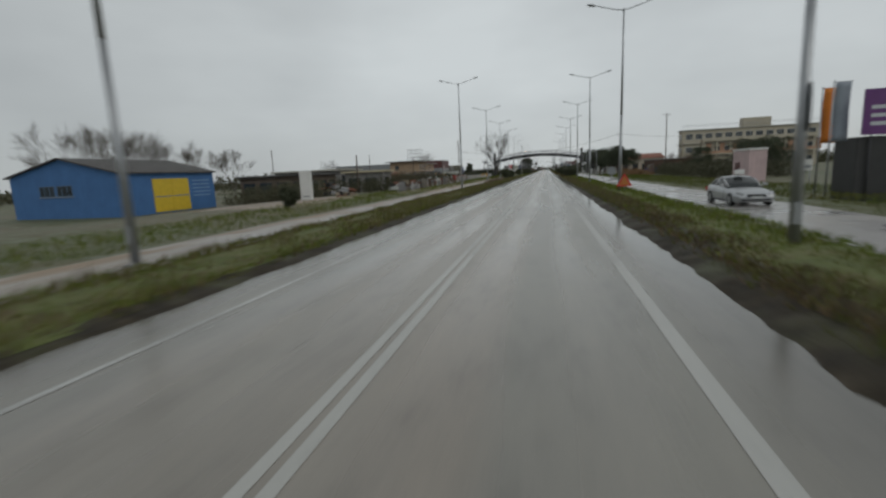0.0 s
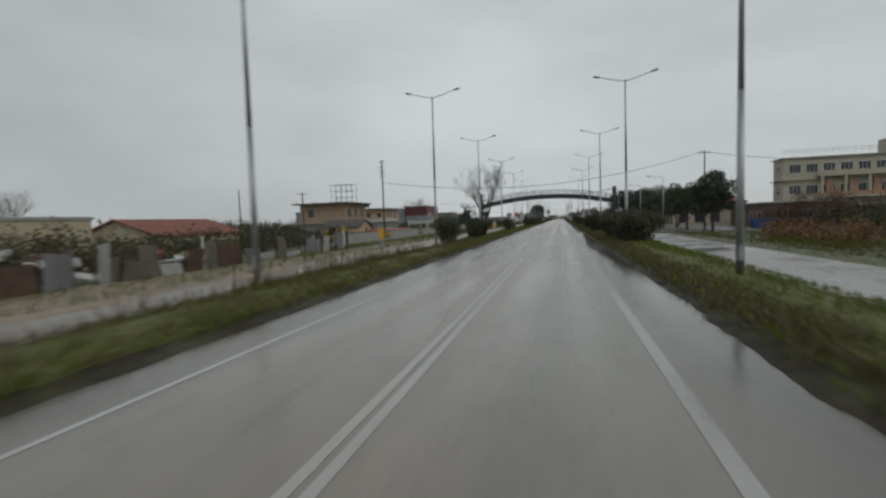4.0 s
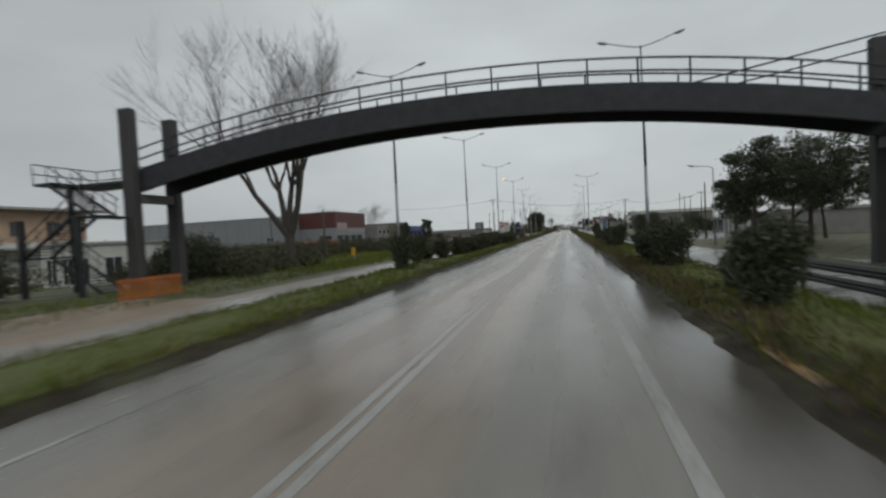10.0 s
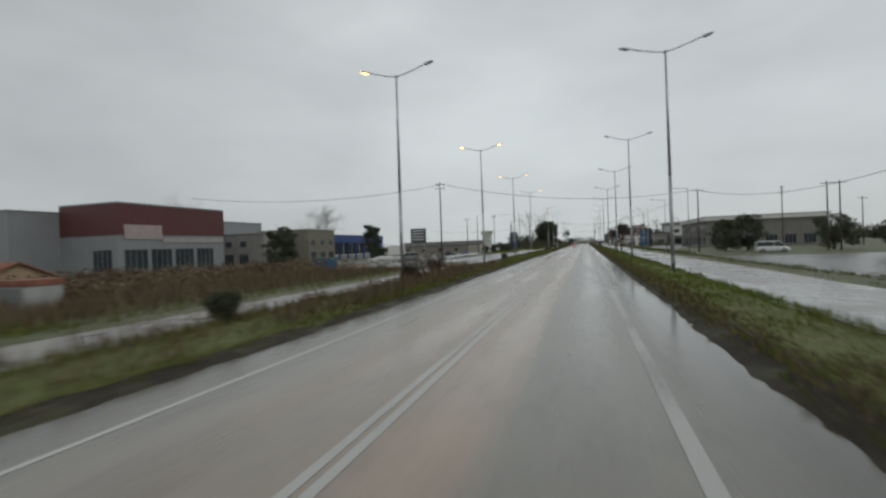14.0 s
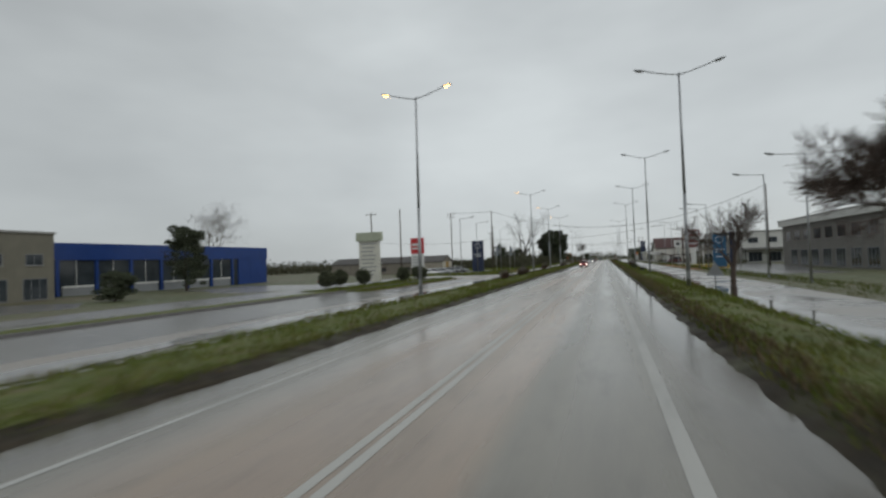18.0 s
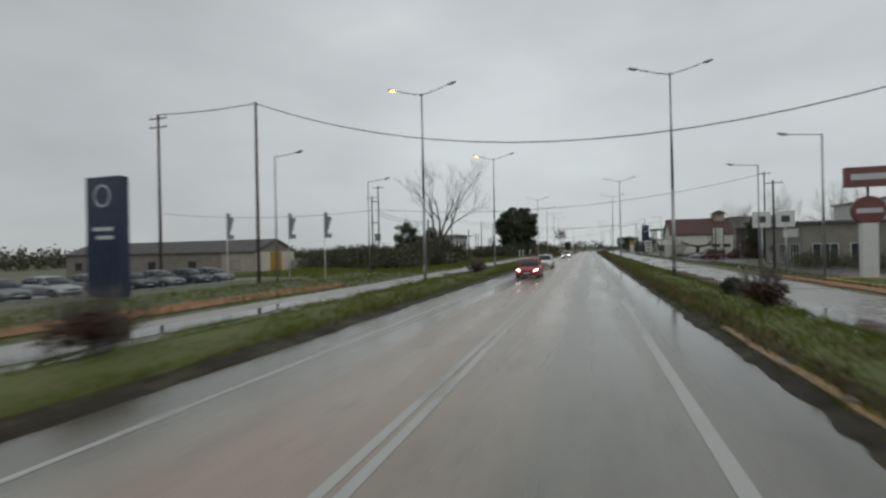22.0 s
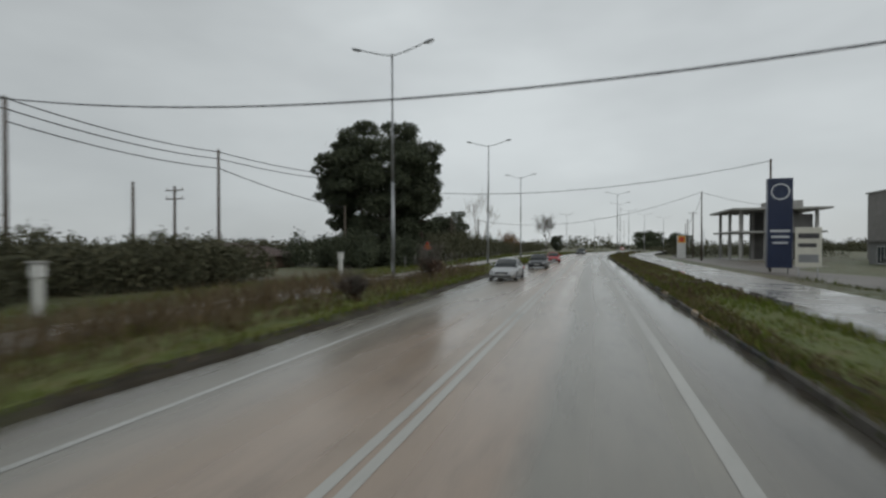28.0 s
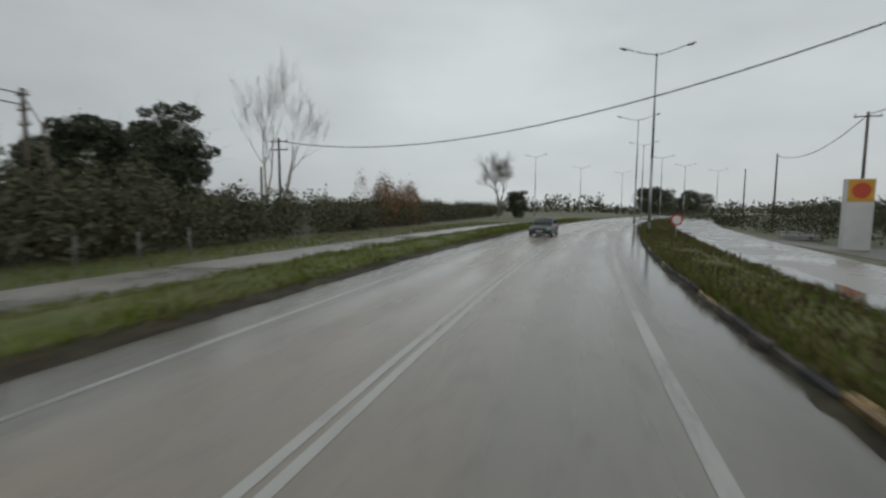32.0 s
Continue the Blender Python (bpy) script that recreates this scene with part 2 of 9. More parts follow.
def service_asphalt():
    m, n, l, p = nodes_of("service_asphalt")
    co = n.new("ShaderNodeTexCoord").outputs["Object"]
    broad = noise_node(n, l, co, 0.25, 5, 0.62)
    fine = noise_node(n, l, co, 40, 3, 0.7)
    c = ramp_node(n, l, broad, [(0.3, (0.20, 0.195, 0.185)), (0.5, (0.26, 0.252, 0.24)), (0.72, (0.33, 0.31, 0.285))])
    # sandy mud spread over the left-hand lane on the first stretch
    xyz = n.new("ShaderNodeSeparateXYZ")
    l.new(co, xyz.inputs["Vector"])
    mud = math_node(n, l, "MULTIPLY", map_node(n, l, xyz.outputs["X"], -9.6, -11.4, 0.22, 1.0), map_node(n, l, xyz.outputs["Y"], 190.0, 230.0, 1.0, 0.25))
    mud = math_node(n, l, "MULTIPLY", mud, map_node(n, l, xyz.outputs["X"], -6.0, -7.0, 0.0, 1.0))
    mud = math_node(n, l, "MULTIPLY", mud, map_node(n, l, noise_node(n, l, co, 0.5, 4, 0.6, (1.0, 0.25, 1.0)), 0.38, 0.55, 0.35, 1.0))
    c = mix_node(n, l, mud, c, (0.27, 0.205, 0.145))
    c = mix_node(n, l, 0.3, c, ramp_node(n, l, fine, [(0.3, (0.6, 0.6, 0.6)), (0.7, (1.2, 1.2, 1.2))]), "MULTIPLY")
    l.new(c, p.inputs["Base Color"])
    l.new(math_node(n, l, "ADD", map_node(n, l, broad, 0.35, 0.6, 0.12, 0.40), math_node(n, l, "MULTIPLY", mud, 0.35)), p.inputs["Roughness"])
    bump_node(n, l, p, fine, 0.2, 0.004)
    return m


def earth():
    m, n, l, p = nodes_of("earth")
    co = n.new("ShaderNodeTexCoord").outputs["Object"]
    a = noise_node(n, l, co, 0.045, 5, 0.6)
    b = noise_node(n, l, co, 0.9, 5, 0.6)
    f = math_node(n, l, "ADD", math_node(n, l, "MULTIPLY", a, 0.6), math_node(n, l, "MULTIPLY", b, 0.4))
    c = ramp_node(n, l, f, [(0.30, (0.055, 0.075, 0.025)), (0.47, (0.082, 0.090, 0.036)), (0.58, (0.115, 0.098, 0.058)), (0.70, (0.155, 0.128, 0.092))])
    l.new(c, p.inputs["Base Color"])
    l.new(map_node(n, l, b, 0.3, 0.7, 0.45, 0.9), p.inputs["Roughness"])
    bump_node(n, l, p, b, 0.5, 0.05)
    return m


def verge_soil():
    m, n, l, p = nodes_of("verge_soil")
    co = n.new("ShaderNodeTexCoord").outputs["Object"]
    b = noise_node(n, l, co, 1.3, 5, 0.65)
    c = ramp_node(n, l, b, [(0.3, (0.070, 0.086, 0.024)), (0.5, (0.096, 0.114, 0.028)), (0.66, (0.115, 0.098, 0.040)), (0.8, (0.10, 0.07, 0.045))])
    l.new(c, p.inputs["Base Color"])
    p.inputs["Roughness"].default_value = 0.85
    bump_node(n, l, p, b, 0.7, 0.05)
    return m


def worn_paint(name, col, keep=0.42, under=(0.19, 0.185, 0.175), size=0.35):
    m, n, l, p = nodes_of(name)
    co = n.new("ShaderNodeTexCoord").outputs["Object"]
    a = noise_node(n, l, co, size, 4, 0.6, (1.0, 0.5, 1.0))
    b = noise_node(n, l, co, 14, 4, 0.7)
    f = math_node(n, l, "ADD", math_node(n, l, "MULTIPLY", a, 0.6), math_node(n, l, "MULTIPLY", b, 0.4))
    c = ramp_node(n, l, f, [(keep - 0.07, under), (keep + 0.05, tuple(v * 0.85 for v in col)), (0.75, col)])
    l.new(c, p.inputs["Base Color"])
    p.inputs["Roughness"].default_value = 0.38
    return m


def puddle():
    m, n, l, p = nodes_of("rain_water")
    co = n.new("ShaderNodeTexCoord").outputs["Object"]
    c = ramp_node(n, l, noise_node(n, l, co, 0.8, 4), [(0.3, (0.055, 0.050, 0.043)), (0.7, (0.10, 0.092, 0.082))])
    l.new(c, p.inputs["Base Color"])
    l.new(map_node(n, l, noise_node(n, l, co, 0.7, 3), 0.4, 0.7, 0.03, 0.16), p.inputs["Roughness"])
    bump_node(n, l, p, noise_node(n, l, co, 9, 2), 0.06, 0.01)
    return m


def wet_mud():
    m, n, l, p = nodes_of("wet_mud")
    co = n.new("ShaderNodeTexCoord").outputs["Object"]
    b = noise_node(n, l, co, 2.2, 5, 0.65)
    g = noise_node(n, l, co, 0.6, 4, 0.6)
    c = ramp_node(n, l, b, [(0.3, (0.018, 0.0145, 0.010)), (0.55, (0.036, 0.029, 0.019)), (0.75, (0.07, 0.055, 0.038))])
    c = mix_node(n, l, map_node(n, l, g, 0.5, 0.7, 0.0, 0.7), c, (0.055, 0.06, 0.02))
    l.new(c, p.inputs["Base Color"])
    l.new(map_node(n, l, g, 0.35, 0.65, 0.95, 0.6), p.inputs["Roughness"])
    p.inputs["Specular IOR Level"].default_value = 0.25
    bump_node(n, l, p, b, 0.9, 0.05)
    return m


ASPHALT, SERVICE, EARTH, VERGE, WATER = wet_asphalt(), service_asphalt(), earth(), verge_soil(), puddle()
WET_MUD = wet_mud()
EDGE_LINE = worn_paint("edge_road_paint", (0.415, 0.41, 0.385), 0.44)
WHITE_LINE = worn_paint("road_paint", (0.425, 0.42, 0.392), 0.415)
FAINT_LINE = worn_paint("faint_road_paint", (0.50, 0.50, 0.48), 0.455, size=0.22)
GALV = plain("galvanised_steel", (0.34, 0.35, 0.36), 0.42, 0.75, 0.12, 1.2, 0.05)
DARK_STEEL = plain("dark_steel", (0.035, 0.036, 0.04), 0.5, 0.3, 0.3, 2, 0.1)
WOOD_POLE = plain("tarred_wood", (0.075, 0.058, 0.045), 0.8, 0, 0.35, 3, 0.4, 25)
CONC = plain("raw_concrete", (0.33, 0.325, 0.31), 0.85, 0, 0.25, 0.8, 0.3, 25, 0, 0.35)
CONC_BRIDGE = plain("dark_painted_concrete", (0.06, 0.058, 0.057), 0.8, 0, 0.3, 0.8, 0.3, 25, 0, 0.35)
CONC_DARK = plain("stained_concrete", (0.16, 0.155, 0.15), 0.85, 0, 0.3, 0.8, 0.3, 25, 0, 0.35)
KERB = plain("kerb_stone", (0.085, 0.077, 0.066), 0.75, 0, 0.45, 2.5, 0.5, 20, 0.2)
KERB_YELLOW = worn_paint("kerb_yellow_paint", (0.36, 0.21, 0.06), 0.5, (0.07, 0.06, 0.05), 1.6)
ISLAND_KERB = worn_paint("island_kerb_paint", (0.42, 0.29, 0.07), 0.40, (0.10, 0.085, 0.06), 1.2)
KERB_BLACK = plain("kerb_black_paint", (0.03, 0.03, 0.03), 0.7, 0, 0.4, 3.0, 0.4, 18, 0.2)
RUBBER = plain("rubber", (0.02, 0.02, 0.02), 0.75, 0, 0.2, 4, 0.1)
CABLE = plain("cable_black", (0.02, 0.02, 0.022), 0.6, 0, 0.1)
PORCELAIN = plain("porcelain", (0.35, 0.33, 0.30), 0.25, 0, 0.1)
LENS_OFF = plain("lamp_lens", (0.45, 0.46, 0.46), 0.2, 0, 0.1)
LENS_ON = glow("lit_sodium_lens", (1.0, 0.50, 0.14), 7.0)
HEADLIGHT = glow("lit_headlight", (1.0, 0.93, 0.80), 8.0)
LAMP_GLASS = glassy("headlight_glass", (0.55, 0.56, 0.58), 0.08)
CAR_GLASS = glassy("car_glass", (0.025, 0.03, 0.032), 0.04)
PANE = glassy("window_glass", (0.05, 0.06, 0.068), 0.06)
PLASTIC_BLACK = plain("black_plastic", (0.025, 0.025, 0.026), 0.5, 0, 0.15)
BARK = plain("grey_bark", (0.125, 0.11, 0.095), 0.9, 0, 0.35, 4, 0.7, 22)
BARK_DARK = plain("dark_wet_bark", (0.07, 0.06, 0.052), 0.85, 0, 0.4, 4, 0.8, 22)
BARK_PALE = plain("pale_bark", (0.30, 0.275, 0.245), 0.9, 0, 0.3, 4, 0.6, 22)
BARK_PINE = plain("pine_bark", (0.075, 0.055, 0.045), 0.95, 0, 0.35, 4, 0.8, 18)
LEAF_SHRUB = leafy("shrub_leaf", [(0.050, 0.057, 0.036), (0.070, 0.078, 0.047), (0.096, 0.102, 0.062)], 0.65, 0.2)
LEAF_PINE = leafy("pine_needle", [(0.045, 0.054, 0.036), (0.068, 0.080, 0.049), (0.098, 0.110, 0.066)], 0.65, 0.2)
LEAF_HEDGE = leafy("hedge_leaf", [(0.060, 0.062, 0.040), (0.080, 0.080, 0.050), (0.108, 0.102, 0.064)], 0.7, 0.12)
LEAF_DRY = leafy("dry_weed", [(0.06, 0.045, 0.025), (0.12, 0.085, 0.045), (0.17, 0.12, 0.06)])
LEAF_DRYRED = leafy("red_brown_leaf", [(0.035, 0.02, 0.014), (0.07, 0.038, 0.024), (0.12, 0.065, 0.04)])
LEAF_RUST = leafy("rusty_leaf", [(0.10, 0.05, 0.02), (0.19, 0.10, 0.04), (0.26, 0.15, 0.06)])
GRASS = leafy("grass_blade", [(0.056, 0.078, 0.014), (0.100, 0.136, 0.020), (0.16, 0.162, 0.036)], 0.7, 0.15, (0.118, 0.094, 0.036))


# ---- helpers for building ----
def bm_new():
    return bmesh.new()


def bx(bm, x0, x1, y0, y1, z0, z1, bevel=0.0):
    vs = [bm.verts.new((x, y, z)) for z in (z0, z1) for y in (y0, y1) for x in (x0, x1)]
    fs = [bm.faces.new([vs[i] for i in q]) for q in ((0, 2, 3, 1), (4, 5, 7, 6), (0, 1, 5, 4), (1, 3, 7, 5), (3, 2, 6, 7), (2, 0, 4, 6))]
    if bevel:
        es = list({e for f in fs for e in f.edges})
        bmesh.ops.bevel(bm, geom=es, offset=bevel, segments=2, affect="EDGES", profile=0.6)
    return bm


def tube(bm, p, q, r0, r1, n=8, caps=True):
    p, q = Vector(p), Vector(q)
    d = (q - p).normalized()
    a = d.orthogonal().normalized()
    b = d.cross(a)
    rings = []
    for c, r in ((p, r0), (q, r1)):
        rings.append([bm.verts.new(c + (a * math.cos(k * 2 * math.pi / n) + b * math.sin(k * 2 * math.pi / n)) * r) for k in range(n)])
    for k in range(n):
        bm.faces.new((rings[0][k], rings[0][(k + 1) % n], rings[1][(k + 1) % n], rings[1][k])).smooth = True
    if caps:
        bm.faces.new(rings[0][::-1])
        bm.faces.new(rings[1])
    return bm


def prism(bm, pts, axis, a, b):
    """Extrudes a polygon of (u, v) pairs along an axis from a to b."""
    def at(u, v, w):
        return {"x": (w, u, v), "y": (u, w, v), "z": (u, v, w)}[axis]
    lo = [bm.verts.new(at(u, v, a)) for u, v in pts]
    hi = [bm.verts.new(at(u, v, b)) for u, v in pts]
    k = len(pts)
    bm.faces.new(lo)
    bm.faces.new(hi[::-1])
    for i in range(k):
        bm.faces.new((lo[i], hi[i], hi[(i + 1) % k], lo[(i + 1) % k]))
    return bm


def loft(bm, rings, caps=True, smooth=True):
    made = [[bm.verts.new(p) for p in r] for r in rings]
    n = len(made[0])
    for r0, r1 in zip(made, made[1:]):
        for k in range(n):
            bm.faces.new((r0[k], r0[(k + 1) % n], r1[(k + 1) % n], r1[k])).smooth = smooth
    if caps:
        bm.faces.new(made[0][::-1])
        bm.faces.new(made[-1])
    return bm


def part(name, bm, material, parent=None, label="", kind=""):
    """Links a bmesh as one mesh object under a thing or a part."""
    bmesh.ops.recalc_face_normals(bm, faces=bm.faces)
    me = bpy.data.meshes.new(name)
    bm.to_mesh(me)
    bm.free()
    me.materials.append(material)
    ob = new(name, me)
    if parent is not None:
        ob.parent = parent
    return tagged(ob, label, kind=kind)


def mesh_part(name, verts, faces, material, parent=None, label="", kind=""):
    me = bpy.data.meshes.new(name)
    me.from_pydata(verts, [], faces)
    me.update()
    me.materials.append(material)
    ob = new(name, me)
    if parent is not None:
        ob.parent = parent
    return tagged(ob, label, kind=kind)


def thing(name, m, label, category, group=""):
    ob = new(name)
    ob.matrix_basis = m
    ob.empty_display_size = 0.3
    return tagged(ob, label, category, group)


def bend(y):
    """How far the road has swung to the side at y: straight, then a right-hand curve."""
    if y < 597:
        return 0.0
    if y < 760:
        return 0.0016 * (y - 597) ** 2
    return 0.0016 * 163 ** 2 + 0.0032 * 163 * (y - 760)


def ground_z(x):
    if x < -26:
        return -0.08 - 1.0 * min(1, (-26 - x) / 17)
    if x > 15.5:
        return -0.08 - 0.75 * min(1, (x - 15.5) / 7)
    return -0.08


def ribbon(name, profile, y0, y1, material, label, step=6.0, parent=None, wave=None, kind="structure"):
    """Sweeps a cross-section of (x, z) points along the road."""
    ny = max(2, int((y1 - y0) / step) + 1)
    verts, faces = [], []
    k = len(profile)
    for i in range(ny):
        y = y0 + (y1 - y0) * i / (ny - 1)
        for j, (x, z) in enumerate(profile):
            dx = wave(y, j) if wave else 0.0
            verts.append((x + dx + bend(y), y, z))
    for i in range(ny - 1):
        for j in range(k - 1):
            a = i * k + j
            faces.append((a, a + 1, a + k + 1, a + k))
    ob = mesh_part(name, verts, faces, material, parent)
    return tagged(ob, label, kind=kind)


def wob(y, seed, size=1.0, amp=1.0):
    return amp * (noise.noise(Vector((y / (7 * size), seed, 0.3))) + 0.6 * noise.noise(Vector((y / (2.3 * size), seed + 9, 1.7))))


# ---- ground and roads ----
def build_ground():
    xs = [-3000, -1200, -500, -250, -120, -80, -60] + list(range(-48, -24, 2)) + [-24, -20, -14, -8, 0, 8, 13, 15.5, 17, 19, 21, 23, 30, 45, 80, 150, 400, 1200, 3000]
    ys = [-3000, -800, -200] + list(range(-60, 901, 12)) + [1000, 1400, 2200, 4000]
    verts = []
    for y in ys:
        for x in xs:
            z = ground_z(x)
            if abs(x) > 28:
                z += 0.18 * noise.noise(Vector((x / 30, y / 30, 0)))
            verts.append((x, y, z))
    k = len(xs)
    faces = [(i * k + j, i * k + j + 1, (i + 1) * k + j + 1, (i + 1) * k + j) for i in range(len(ys) - 1) for j in range(k - 1)]
    g = mesh_part("ground", verts, faces, EARTH)
    tagged(g, "muddy winter ground with thin grass and wet soil", kind="structure")


build_ground()
Y0, Y1 = -60, 900
ribbon("road", [(-5.0, 0.0), (-3.4, 0.012), (0.0, 0.03), (3.6, 0.012), (5.6, -0.01)], Y0, Y1, ASPHALT, "wet two-lane asphalt road, brownish grey and shiny with rain")
ribbon("road_marking", [(-0.185, 0.0335), (-0.045, 0.0345)], Y0, Y1, WHITE_LINE, "white double centre line, worn")
ribbon("road_marking", [(0.045, 0.0345), (0.185, 0.0335)], Y0, Y1, WHITE_LINE, "white double centre line, worn")
ribbon("road_marking", [(3.50, 0.0175), (3.70, 0.0165)], Y0, Y1, EDGE_LINE, "broad white edge line on the wet asphalt")
ribbon("road_marking", [(-3.42, 0.0165), (-3.30, 0.0175)], Y0, Y1, FAINT_LINE, "thin worn white edge line, broken in places")
ribbon("verge_left", [(-4.95, 0.07), (-5.6, 0.16), (-7.1, 0.20), (-8.1, 0.12), (-8.8, -0.04)], Y0, 800, VERGE,
                    "rough grass verge beside the road", 3.0, None, lambda y, j: wob(y, j, 1, 0.14))


def right_side(y):
    """How far the outer half of the right verge lies inside its first width."""
    return -0.6 * min(1.0, max(0.0, (y - 246) / 16))


ribbon("verge_right", [(5.55, 0.05), (6.05, 0.16), (7.5, 0.20), (8.7, 0.13), (9.3, -0.04)], Y0, 800, VERGE,
                     "grassy verge between the road and the service road", 3.0, None, lambda y, j: wob(y, j + 20, 1, 0.12) + (right_side(y) if j > 2 else 0.0))

def soil_shift(y):
    """The asphalt widens after the start, and runs up to the kerb near the bend."""
    return 0.2 * min(1.0, max(0.0, (y - 25) / 25)) + 0.08 * min(1.0, max(0.0, (y - 515) / 12))


# wet bare soil along both road edges, creeping over the asphalt
ribbon("soil_edge", [(-4.55, -0.01), (-4.70, 0.045), (-4.92, 0.085), (-5.4, 0.125)], Y0, 800, WET_MUD, "dark wet soil along the road edge", 0.5, None,
       lambda y, j: wob(y, 31, 0.35, 0.16) + wob(y, 33 + j, 0.12, 0.05) if j < 3 else wob(y, 38, 0.3, 0.28) + wob(y, 39, 0.09, 0.12))
ribbon("soil_edge", [(4.92, -0.012), (5.08, 0.045), (5.28, 0.10), (5.52, 0.135), (5.88, 0.185)], Y0, 800, WET_MUD, "dark wet soil along the kerb", 0.3, None,
       lambda y, j: wob(y, 35, 0.45, 0.13) + wob(y, 36, 0.11, 0.11) + wob(y, 37 + j, 0.05, 0.06) + soil_shift(y) if j < 3 else wob(y, 44, 0.25, 0.22) + wob(y, 45, 0.08, 0.1) + 0.3 * min(1.0, max(0.0, (240 - y) / 30)) if j == 4 else 0.4 * soil_shift(y))
ribbon("service_road", [(-12.2, -0.03), (-10.4, 0.0), (-8.4, -0.03)], Y0, 660, SERVICE, "pale wet service road along the verge", 4.0, None, lambda y, j: wob(y, 40 + j, 2, 0.25) if j == 0 else 0.0)
ribbon("service_road", [(8.9, -0.035), (11.2, 0.0), (13.7, -0.04)], Y0, 800, SERVICE, "pale wet service road with puddles along its edge", 4.0, None, lambda y, j: right_side(y) if j == 0 else wob(y, 50 + j, 2, 0.25) if j == 2 else 0.0)
# rain water standing along the kerb and on the service road
for a, b, w in ((84, 130, 0.9),):
    ribbon("puddle", [(5.05 - w, 0.006), (5.05, 0.008)], a, b, WATER, "rain water standing along the kerb", 0.12, None,
           lambda y, j, w=w: (wob(y, 71, 0.5, 0.55 * w) + wob(y, 72, 0.12, 0.3 * w) + wob(y, 73, 0.035, 0.14 * w) if j == 0 else 0.0))
for a, b, x0, x1 in ((92, 150, 9.3, 9.9), (256, 300, 8.7, 9.7), (330, 400, 8.7, 9.9), (402, 450, 8.8, 9.9), (520, 640, 8.8, 9.6)):
    ribbon("puddle", [(x0, 0.0), (x1, 0.002)], a, b, WATER, "shallow puddle on the service road", 0.7, None, lambda y, j: wob(y, 75 + j, 0.4, 0.35))
for a, b in ((330, 425),):
    ribbon("puddle", [(-10.6, 0.008), (-9.3, 0.006)], a, b, WATER, "shallow puddle on the service road", 0.7, None, lambda y, j: wob(y, 85 + j, 0.5, 0.5))


# ---- kerb ----
def kerb_profile():
    return [(0.0, -0.06), (0.0, 0.10), (0.03, 0.13), (0.17, 0.135), (0.17, -0.06)]


def build_kerb():
    kerb = tagged(new("kerb"), "low kerb of stone blocks, some painted yellow", kind="structure")
    shapes = {}
    for k, matl in enumerate((KERB, KERB_YELLOW, KERB_BLACK)):
        for long in (1.97, 0.98):
            bm = bm_new()
            prism(bm, kerb_profile(), "y", 0.01, long)
            bmesh.ops.recalc_face_normals(bm, faces=bm.faces)
            me = bpy.data.meshes.new("kerb_stone")
            bm.to_mesh(me)
            bm.free()
            me.materials.append(matl)
            shapes[k, long] = me
    rng = random.Random(5)
    for i in range(300):
        y, long = (116 + 2.0 * i, 1.97) if i < 210 else (536 + (i - 210) * 1.0, 0.98)
        k = 0
        if y > 520:
            k = (1, 2, 0, 0, 2, 0, 1)[i % 7]
        elif 411 < y < 420 or 150 < y < 178:
            k = 1 if y > 400 or i % 5 == 0 else 0
        lift = rng.uniform(0.0, 0.06) if y > 520 else rng.uniform(0.01, 0.05) if k == 1 else rng.uniform(-0.125, -0.06)
        ob = new("kerb_stone", shapes[k, long])
        ob.parent = kerb
        ob.matrix_basis = pose((5.33 if y > 520 else 5.48) + bend(y) + rng.uniform(-0.03, 0.03), y, lift, 0, rng.uniform(-2, 2), rng.uniform(-0.6, 0.6) - math.degrees(math.atan(max(0.0, 0.0032 * (y - 597)))))
    verts, faces = [], []
    for y in [-60 + 2 * i for i in range(88)] + [626 + 2 * i for i in range(66)]:
        b = len(verts)
        for yy in (y + 0.01, y + 1.97):
            verts += [(5.44 + bend(yy) + u, yy, v - (0.10 if y < 200 else 0.05)) for u, v in kerb_profile()]
        faces += [(b + j, b + j + 1, b + 6 + j, b + 5 + j) for j in range(4)]
    mesh_part("kerb_stone", verts, faces, KERB, kerb, "", "stuff")


# a concrete slab path leads across the verge near the bend
bm = bmesh.new()
path_at = [(5.55, 547.45), (8.6, 549.0), (8.6, 549.85), (5.55, 548.25)]
low = [bm.verts.new((x, y, -0.05)) for x, y in path_at]
top = [bm.verts.new((x, y, 0.235)) for x, y in path_at]
bm.faces.new(top)
bm.faces.new(low[::-1])
for k in range(4):
    bm.faces.new((low[k], low[(k + 1) % 4], top[(k + 1) % 4], top[k]))
slab_me = bpy.data.meshes.new("path_slab")
bm.to_mesh(slab_me)
bm.free()
slab_me.materials.append(KERB)
tagged(new("path_slab", slab_me), "pale worn concrete slab path across the verge", kind="structure")


# ---- buildings ----
def paint(name, col, var=0.14, streak=0.3):
    return plain(name, col, 0.8, 0, var, 0.7, 0.2, 30, 0, streak)


ROOF_TILE = plain("red_roof_tile", (0.22, 0.085, 0.055), 0.75, 0, 0.35, 2.0, 0.6, 9)
ROOF_DARK = plain("weathered_roof_sheet", (0.075, 0.07, 0.066), 0.7, 0, 0.35, 1.2, 0.4, 12)
FRAME_WHITE = plain("white_window_frame", (0.6, 0.6, 0.58), 0.5, 0, 0.1)
FRAME_BROWN = plain("brown_window_frame", (0.10, 0.06, 0.04), 0.6, 0, 0.2)


